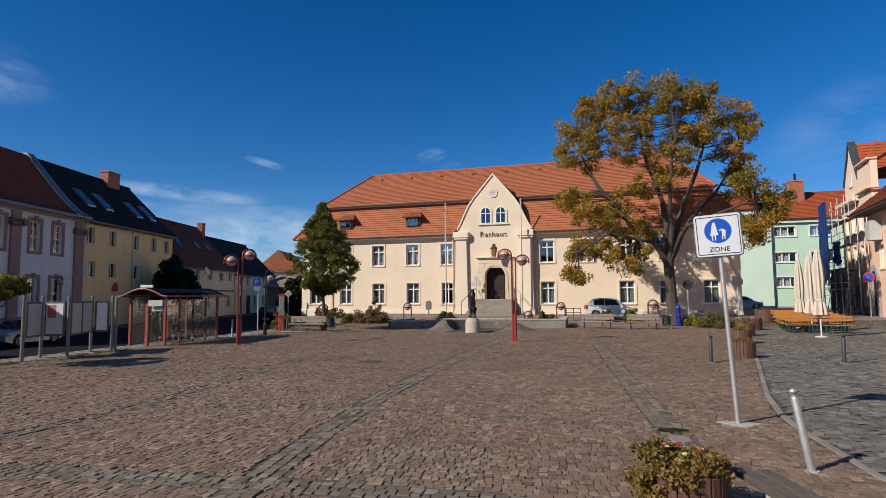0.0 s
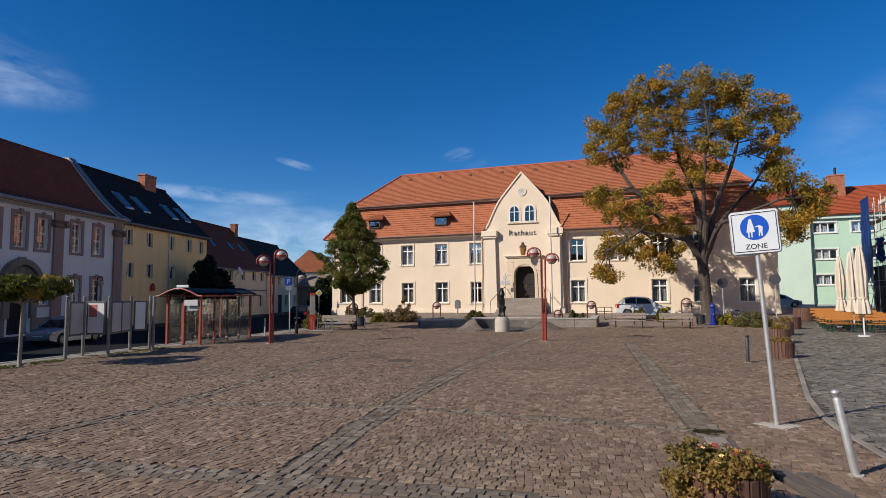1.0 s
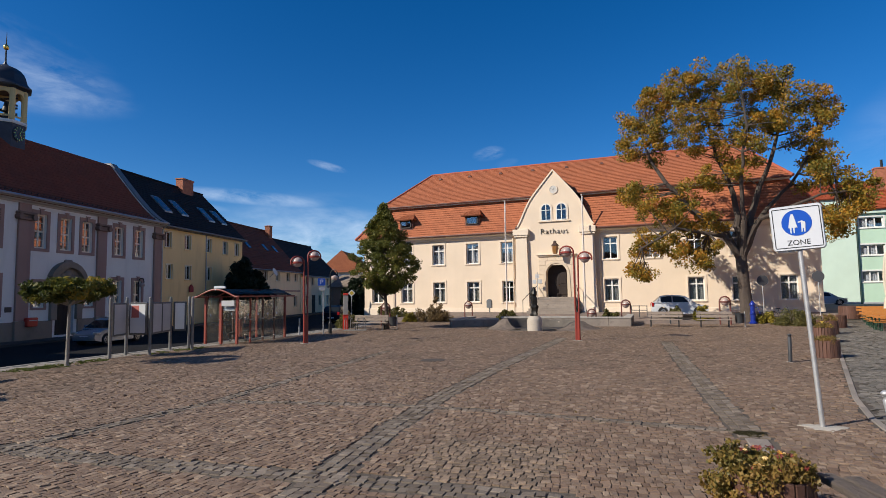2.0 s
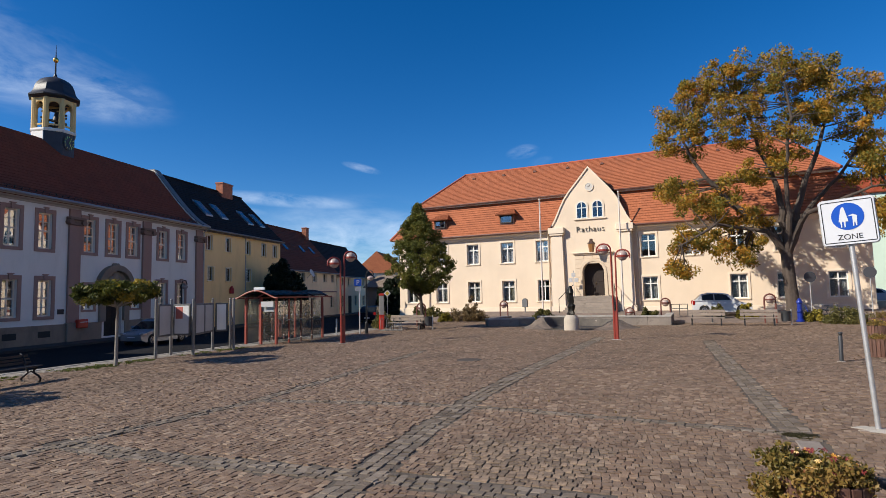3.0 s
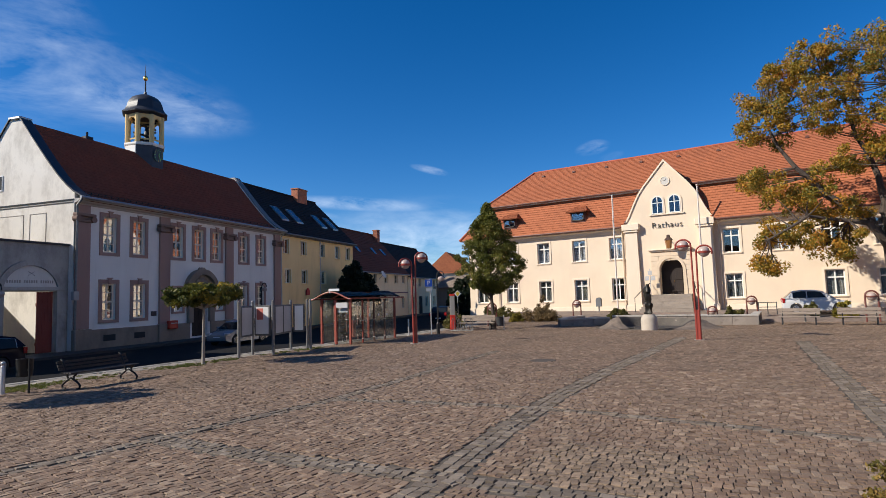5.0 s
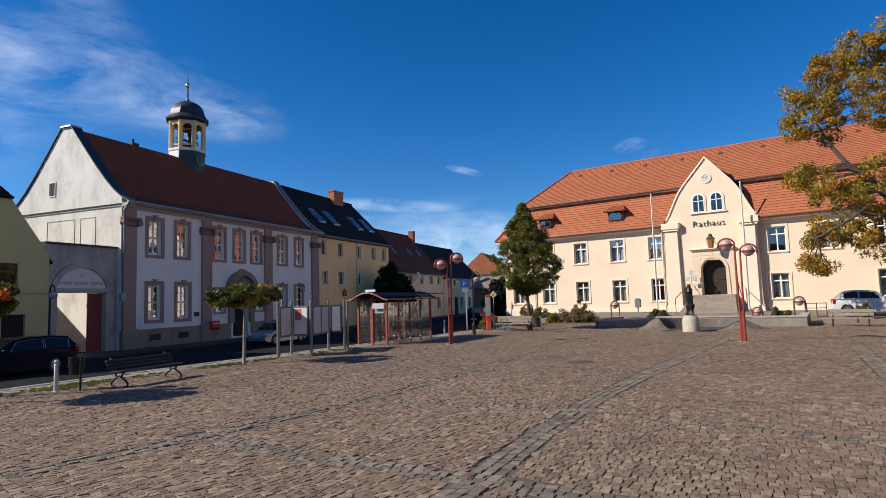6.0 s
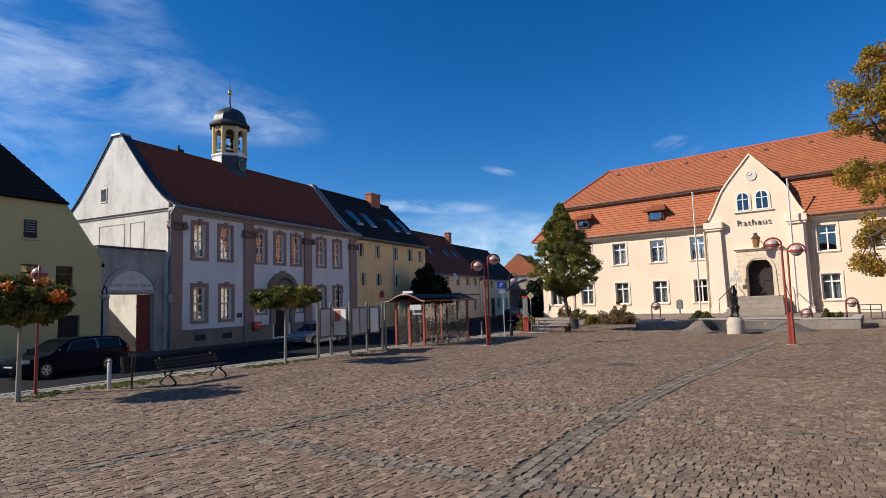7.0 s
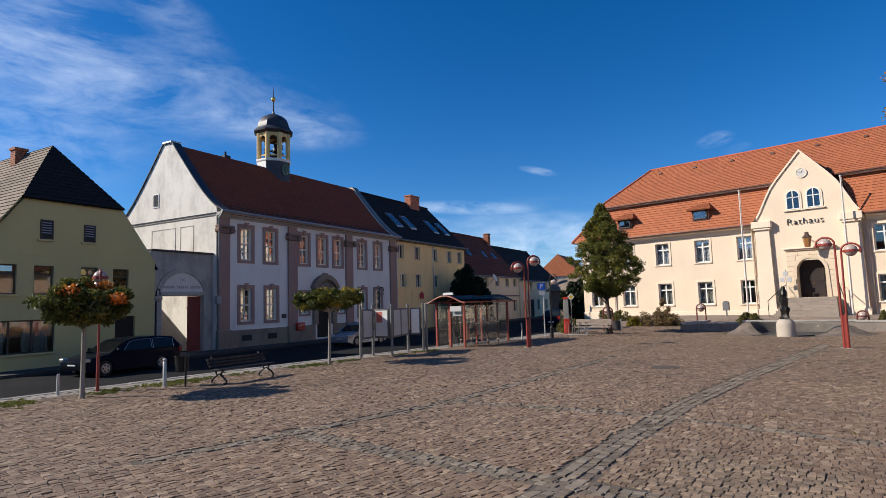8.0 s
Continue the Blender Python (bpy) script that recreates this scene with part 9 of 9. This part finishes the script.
shrub("hedge_shrub", Matrix.Translation((-30.5, 53.0, -0.02)), 1.6, 1.0, 4.4, 140, 0.14, EVERGREEN, 14, "tall dark conifer at the hall's corner")
shrub("evergreen_bush", Matrix.Translation((-33.6, 55.5, -0.02)), 3.0, 1.2, 4.3, 220, 0.15, EVERGREEN, 16, "dark evergreens at the end of the street")
ev = ROW_M @ Matrix.Translation((26.7, -2.2, -0.02))
shrub("evergreen_bush", ev, 2.2, 1.3, 5.6, 260, 0.15, EVERGREEN, 11, "tall dark evergreen before the ochre house")
shrub("evergreen_bush", ROW_M @ Matrix.Translation((29.6, -2.0, -0.02)), 1.9, 1.2, 4.7, 230, 0.15, EVERGREEN, 13, "broad dark evergreen before the pale house")

# plants in the tubs
PLANT = leaf_mat("planter_leaves", [(0.06, 0.062, 0.018), (0.15, 0.125, 0.03), (0.3, 0.19, 0.05), (0.3, 0.15, 0.06)])


def flowers(x, y, z, r, h, n, seed, petals, label, trail=0.0, size=0.021):
    f = thing("flowers", Matrix.Translation((x, y, z)), label, "plant")
    rng = random.Random(seed)
    cs = []
    for k in range(n):
        a, q = rng.uniform(0, 2 * math.pi), math.sqrt(rng.random())
        cs.append((r * q * math.cos(a), r * q * math.sin(a), h * rng.uniform(0.1, 1.0) * (1 - 0.4 * q * q)))
    if trail:
        for k in range(n // 2):
            cs.append((-r * rng.uniform(0.7, 1.45), rng.uniform(-0.7, 0.4) * r, rng.uniform(-trail, h * 0.25) if k % 3 else rng.uniform(h * 0.6, h * 1.15)))
    part("foliage", leaf_mesh(cs, [0.1] * len(cs), 70, size, PLANT, seed), None, f)
    for k in range(int(n * 0.6)):
        a, q = rng.uniform(0, 2 * math.pi), math.sqrt(rng.random())
        px, py, pz = r * 1.02 * q * math.cos(a), r * 1.02 * q * math.sin(a), h * (1.12 - 0.42 * q * q) + rng.uniform(-0.03, 0.04)
        bm = bmesh.new()
        tl = Euler((rng.uniform(-0.9, 0.2), rng.uniform(-0.5, 0.5), rng.uniform(0, 6))).to_matrix()
        s = rng.uniform(0.018, 0.028)
        for j in range(6):
            b0 = 2 * math.pi * j / 6
            v = [Vector((0, 0, 0)), Vector((s * math.cos(b0 - 0.32), s * math.sin(b0 - 0.32), 0.006)), Vector((s * 1.25 * math.cos(b0), s * 1.25 * math.sin(b0), 0.0)), Vector((s * math.cos(b0 + 0.32), s * math.sin(b0 + 0.32), 0.006))]
            bm.faces.new([bm.verts.new(tl @ w + Vector((px, py, pz))) for w in v])
        part("bloom", bm, petals[k % len(petals)], f)


flowers(0.6, 6.42, 0.38, 0.36, 0.24, 60, 5, (FLOWER_R, FLOWER_P, FLOWER_R, FLOWER_Y, FLOWER_R), "bushy plants with yellow, orange and red blooms", 0.3, 0.026)
flowers(4.0, 22.1, 0.5, 0.36, 0.14, 22, 6, (simple("faded_pink_petals", (0.6, 0.3, 0.25), 0.7), FLOWER_P), "low plants with faded pink blooms")
flowers(5.1, 28.3, 0.55, 0.36, 0.25, 24, 7, (simple("bright_yellow_petals", (0.85, 0.6, 0.03), 0.6),), "low plants with bright yellow blooms")
flowers(6.2, 33.5, 0.6, 0.4, 0.35, 24, 8, (FLOWER_P,), "grassy plants in a dark tub")

# grass and moss along the kerb
GRASS = leaf_mat("kerb_grass_blades", [(0.05, 0.065, 0.014), (0.1, 0.115, 0.022), (0.19, 0.17, 0.04)])
rs = np.random.RandomState(17)
gc = []
for _ in range(1500):
    y = 1.5 + 18 * rs.rand() ** 1.5
    dens = 0.5 + 0.5 * math.sin(y * 1.1) + 0.4 * math.sin(y * 2.7 + 1)
    if rs.rand() < dens * (1.0 if y < 7.5 else 0.45):
        gc.append((line_x(KERB, y) + 1.45 + rs.normal() * 0.28, y, 0.008))
grass = new("kerb_grass", leaf_mesh(gc, [0.11] * len(gc), 26, 0.03, GRASS, 3, 0.14, -0.8))
tagged(grass, "thin grass and moss between the kerb setts", "grass", kind="stuff")
# fallen leaves
fc = [(rs.uniform(-19, 4), 4 + 34 * rs.rand() ** 1.4, 0.022) for _ in range(150)]
fallen = new("fallen_leaves", leaf_mesh(fc, [0.4] * len(fc), 1, 0.035, DRY, 5, 0.01, 0.0))
tagged(fallen, "dry fallen leaves strewn over the setts", "leaves", kind="stuff")
# ---------------------------------------------------------------- stone setts of the square
BROWN_SETT = piece_mat("brown_porphyry_setts", [(0.11, 0.071, 0.047), (0.175, 0.114, 0.076), (0.24, 0.158, 0.104), (0.2, 0.146, 0.104), (0.265, 0.18, 0.12), (0.38, 0.285, 0.2)])
GREY_SETT = piece_mat("grey_granite_setts", [(0.105, 0.08, 0.058), (0.16, 0.125, 0.093), (0.195, 0.158, 0.12), (0.3, 0.245, 0.19)])
SLATE_SETT = piece_mat("slate_grey_setts", [(0.09, 0.08, 0.066), (0.15, 0.133, 0.108), (0.19, 0.168, 0.137), (0.29, 0.255, 0.205)])
STRIPS = [([(-3.95, 4.0), (-4.2, 6.0), (-4.65, 8.5), (-5.08, 12.0), (-5.36, 17.0), (-5.5, 22.0), (-5.7, 28.0)], 0.46),
          ([(-9.6, 3.0), (-9.45, 6.0), (-9.35, 9.3), (-9.7, 12.0), (-10.2, 15.0), (-11.0, 20.0)], 0.28),
          ([(-9.6, 5.55), (-8.6, 5.55), (-7.1, 5.65), (-5.9, 5.8), (-4.8, 5.95), (-3.0, 6.15), (-1.0, 6.25), (0.0, 6.3)], 0.42),
          ([(-9.3, 9.5), (-7.3, 10.05), (-5.3, 10.45), (-3.4, 10.48), (-1.9, 10.4), (0.6, 10.25)], 0.25),
          ([(0.8, 9.85), (0.57, 11.6), (0.0, 17.0), (-0.5, 22.0), (-1.0, 27.0)], 0.44)]
NEAR = (-3.6, -1.6, 6.4, 8.4)        # the stretch whose setts are parts of their own


def seg_dist(px, py, line):
    """Distance of points to a polyline."""
    best = np.full(px.shape, 1e9)
    for (xa, ya), (xb, yb) in zip(line, line[1:]):
        dx, dy = xb - xa, yb - ya
        t = np.clip(((px - xa) * dx + (py - ya) * dy) / (dx * dx + dy * dy), 0, 1)
        best = np.minimum(best, np.hypot(px - xa - t * dx, py - ya - t * dy))
    return best


def interp_line(line, y):
    return np.interp(y, [p[1] for p in line], [p[0] for p in line])


def sett_rows(x0, x1, y0, y1, pitch, len_lo, len_hi, seed):
    """Centres, half sizes and turns of setts laid in wavering courses."""
    rs = np.random.RandomState(seed)
    out = []
    y = y0
    while y < y1:
        n = int((x1 - x0) / ((len_lo + len_hi) / 2))
        ln = rs.uniform(len_lo, len_hi, n)
        cx = x0 + np.cumsum(ln) - ln / 2 + rs.uniform(0, 0.2)
        wave = 0.3 * np.sin(cx * 0.5 + 0.13 * y) + 0.03 * np.sin(cx * 1.9 + y)
        cy = y + wave + rs.normal(0, 0.008, n)
        slope = 0.15 * np.cos(cx * 0.5 + 0.13 * y) + 0.057 * np.cos(cx * 1.9 + y)
        out.append(np.stack([cx, cy, ln / 2, np.full(n, pitch / 2), np.arctan(slope) + rs.normal(0, 0.06, n)], 1))
        y += pitch * 0.985
    return np.concatenate(out)


def strip_setts(line, width, seed, size=0.138):
    rs = np.random.RandomState(seed)
    seglen = [math.hypot(b[0] - a[0], b[1] - a[1]) for a, b in zip(line, line[1:])]
    total = sum(seglen)
    cum = np.concatenate([[0], np.cumsum(seglen)])
    xs_, ys_ = np.array([p[0] for p in line]), np.array([p[1] for p in line])
    rows_n = max(2, round(width / size))
    w = width / rows_n
    out = []
    for k in range(rows_n):
        ln = rs.uniform(size * 0.8, size * 1.25, int(total / size))
        s = np.cumsum(ln) - ln / 2
        s = s[s < total]
        ln = ln[:len(s)]
        x, y = np.interp(s, cum, xs_), np.interp(s, cum, ys_)
        x2, y2 = np.interp(np.minimum(s + 0.05, total), cum, xs_), np.interp(np.minimum(s + 0.05, total), cum, ys_)
        ang = np.arctan2(y2 - y, x2 - x)
        o = (k + 0.5) * w - width / 2
        out.append(np.stack([x - np.sin(ang) * o, y + np.cos(ang) * o, ln / 2, np.full(len(s), w / 2), ang + rs.normal(0, 0.07, len(s))], 1))
    return np.concatenate(out)


def height_of(x, y):
    def st(v):
        v = np.clip(v, 0, 1)
        return v * v * (3 - 2 * v)
    return 0.5 * st((y - 40.5) / 9) * st((x + 33) / 6)


def setts_mesh(st, mat, seed, gap=0.0045, rough=0.0035, low=False, proud=0.0):
    """One mesh of many setts: each a slab with sloping shoulders and a slightly tilted crown."""
    rs = np.random.RandomState(seed)
    n = len(st)
    cx, cy, hx, hy, an = st.T
    hx, hy = hx - gap, hy - gap
    ca, sa = np.cos(an), np.sin(an)
    base = np.array([[-1, -1], [1, -1], [1, 1], [-1, 1]], float)
    verts = np.zeros((n, 12, 3))
    z0 = height_of(cx, cy)
    lift = rs.normal(0, rough, n) + proud
    tx, ty = rs.normal(0, 0.042, n), rs.normal(0, 0.042, n)
    for ring, (inset, z) in enumerate(((0.0, -0.035), (0.0005, -0.005), (0.005, 0.0))):
        for k, (bx, by) in enumerate(base):
            jx, jy = rs.normal(0, 0.005, n), rs.normal(0, 0.005, n)
            lx, ly = bx * (hx - inset) + jx, by * (hy - inset) + jy
            verts[:, ring * 4 + k, 0] = cx + lx * ca - ly * sa
            verts[:, ring * 4 + k, 1] = cy + lx * sa + ly * ca
            verts[:, ring * 4 + k, 2] = z0 + z + (lift + tx * lx + ty * ly if ring else 0)
    faces = [(8, 9, 10, 11)]
    for r in ((0, 4) if not low else (4,)):
        for k in range(4):
            faces.append((r + k, r + (k + 1) % 4, r + 4 + (k + 1) % 4, r + 4 + k))
    idx = (np.arange(n)[:, None, None] * 12 + np.array(faces)[None]).reshape(-1)
    me = bpy.data.meshes.new("setts")
    me.vertices.add(n * 12)
    me.vertices.foreach_set("co", verts.ravel())
    me.loops.add(len(idx))
    me.loops.foreach_set("vertex_index", idx)
    me.polygons.add(n * len(faces))
    me.polygons.foreach_set("loop_start", np.arange(n * len(faces)) * 4)
    me.polygons.foreach_set("use_smooth", np.zeros(n * len(faces), dtype=bool))
    me.update(calc_edges=True)
    me.materials.append(mat)
    return me


field = sett_rows(-23, 12, -4.0, 41.5, 0.122, 0.078, 0.13, 11)
keep = (field[:, 0] > interp_line(KERB, field[:, 1]) + 1.15) & (field[:, 0] < interp_line(STRIP_R, field[:, 1]) - 0.09)
for line, width in STRIPS:
    keep &= seg_dist(field[:, 0], field[:, 1], line) > width / 2 + 0.045
keep &= np.hypot(field[:, 0] + 8.5, (field[:, 1] - 35.6) / 0.8) > 3.6
keep &= ~((field[:, 1] > 38.2) & (field[:, 0] > -14.5) & (field[:, 0] < -3.8))
keep &= ~((np.abs(field[:, 0] - 0.84) < 0.2) & (np.abs(field[:, 1] - 9.35) < 0.52))
keep &= np.hypot(field[:, 0] + 8.0, field[:, 1] - 17.75) > 0.42
field = field[keep]
near = (field[:, 0] > NEAR[0]) & (field[:, 0] < NEAR[1]) & (field[:, 1] > NEAR[2]) & (field[:, 1] < NEAR[3])
near &= np.cumsum(near) <= 290
close = np.hypot(field[:, 0], field[:, 1]) < 17
for pick, low in ((close & ~near, False), (~close & ~near, True)):
    ob = new("brown_setts", setts_mesh(field[pick], BROWN_SETT, 2 + low, low=low))
    ob.parent = plaza
    tagged(ob, "brown porphyry setts in wavering courses", kind="stuff")
strip = np.concatenate([strip_setts(line, width, 30 + k) for k, (line, width) in enumerate(STRIPS)])
ob = new("grey_setts", setts_mesh(strip, GREY_SETT, 3, 0.009, 0.006))
ob.parent = plaza
tagged(ob, "bands of grey granite setts", kind="stuff")
road_r = sett_rows(2.0, 24, 4.0, 46, 0.14, 0.12, 0.19, 12)
sel = (road_r[:, 0] > interp_line(STRIP_R, road_r[:, 1]) + 0.1) & (road_r[:, 0] < 8 + 0.35 * road_r[:, 1])
ob = new("slate_setts", setts_mesh(road_r[sel], SLATE_SETT, 4, low=True))
ob.parent = plaza
tagged(ob, "slate grey setts of the side road", kind="stuff")
# pale gutter setts along the kerb
gut = strip_setts([(line_x(KERB, y) + 0.72, y) for y in range(-4, 40, 2)], 0.8, 50, 0.15)
ob = new("gutter_setts", setts_mesh(gut, piece_mat("pale_gutter_setts", [(0.2, 0.18, 0.15), (0.28, 0.25, 0.21), (0.36, 0.32, 0.27)]), 5))
ob.parent = plaza
tagged(ob, "pale small setts along the kerb", kind="stuff")

# single setts of the nearest stretch
shared = []
rs = np.random.RandomState(44)
BROWN_ONE = simple("brown_porphyry_sett", (0.2, 0.142, 0.094), 0.75, var=0.3, big=9, small=55, relief=0.4, per_piece=0.35)
for k in range(10):
    me = setts_mesh(np.array([[0, 0, 0.052, 0.061, 0.0]]), BROWN_ONE, 100 + k)
    shared.append(me)
for cx, cy, hx, hy, an in field[near]:
    ob = new("sett", shared[rs.randint(10)])
    ob.parent = plaza
    ob.matrix_basis = Matrix.Translation((cx, cy, 0)) @ Matrix.Rotation(an, 4, "Z") @ Matrix.Diagonal((hx / 0.052, hy / 0.061, 1, 1))

# kerb stones and the flush strip, stone by stone
KERB_M = simple("pale_kerb_granite", (0.25, 0.23, 0.205), 0.8, var=0.2, small=35, relief=0.3, per_piece=0.15)
FLUSH_M = simple("worn_flush_granite", (0.235, 0.2, 0.165), 0.8, var=0.2, small=35, relief=0.3, per_piece=0.2, spots=0.2)
bm = bmesh.new()
box(bm, -0.14, 0.14, -0.494, 0.494, -0.2, 0.012, 0.015)
kerb_me = mesh_of(bm, KERB_M)
bm = bmesh.new()
box(bm, -0.055, 0.055, -0.5, 0.5, -0.1, 0.006, 0.008)
flush_me = mesh_of(bm, FLUSH_M)
for line, me, nm, y0, y1 in ((KERB, kerb_me, "kerb_stone", -5, 48), (STRIP_R, flush_me, "edge_stone", 5, 45)):
    y = y0
    while y < y1:
        xa, xb = line_x(line, y), line_x(line, y + 1.0)
        ang = math.atan2(1.0, xb - xa) - math.pi / 2
        ln = math.hypot(xb - xa, 1.0)
        ob = new(nm, me)
        ob.parent = plaza
        xm = (xa + xb) / 2 + (0.14 if nm == "kerb_stone" else 0)
        ob.matrix_basis = Matrix.Translation((xm, y + 0.5, gz(xm, y + 0.5) + rs.uniform(-0.004, 0.004))) @ Matrix.Rotation(ang, 4, "Z") @ Matrix.Diagonal((1, ln * 0.995, 1, 1))
        y += 1.0
# worn concrete slab at the end of the grey band, with a damp mossy hollow beside it
slab_t = thing("concrete_slab", Matrix.Translation((0.84, 9.35, 0)) @ Matrix.Rotation(radians(4), 4, "Z"), "pale worn concrete slab set flush in the paving", "paving")
bm = bmesh.new()
box(bm, -0.15, 0.15, -0.48, 0.46, -0.05, 0.004, 0.01)
part("slab", bm, simple("worn_slab_concrete", (0.24, 0.2, 0.165), 0.9, var=0.25, big=4, small=40, relief=0.4, spots=0.3), slab_t)
moss = thing("moss_patch", Matrix.Translation((0.72, 10.12, 0)), "dark damp moss in a hollow of the paving", "moss")
mrng = random.Random(31)
cs = [(mrng.gauss(0, 0.09), mrng.gauss(0, 0.06), 0.004) for _ in range(70)]
part("moss", leaf_mesh(cs, [0.06] * len(cs), 40, 0.014, leaf_mat("dark_moss", [(0.02, 0.018, 0.01), (0.045, 0.04, 0.016), (0.07, 0.06, 0.02)]), 8, 0.12, -0.4), None, moss)
# cast cover added where the paving has a dark patch
cover = thing("manhole_cover", Matrix.Translation((-8.0, 17.75, 0)), "dark iron cover added at a dark patch of the paving", "manhole cover")
bm = bmesh.new()
slab_z(bm, [(0.34 * math.cos(radians(a)), 0.34 * math.sin(radians(a))) for a in range(0, 360, 15)], -0.02, 0.004)
part("lid", bm, simple("rusty_cover_iron", (0.075, 0.06, 0.048), 0.8, 0.1, var=0.3), cover)
bm = bmesh.new()
o_, i_ = [(0.42 * math.cos(radians(a)), 0.42 * math.sin(radians(a))) for a in range(0, 361, 15)], [(0.345 * math.cos(radians(a)), 0.345 * math.sin(radians(a))) for a in range(0, 361, 15)]
for p, q, p2, q2 in zip(o_, o_[1:], i_, i_[1:]):
    slab_z(bm, [p, q, q2, p2], -0.02, 0.006)
part("rim", bm, MATS["rusty_cover_iron"], cover)
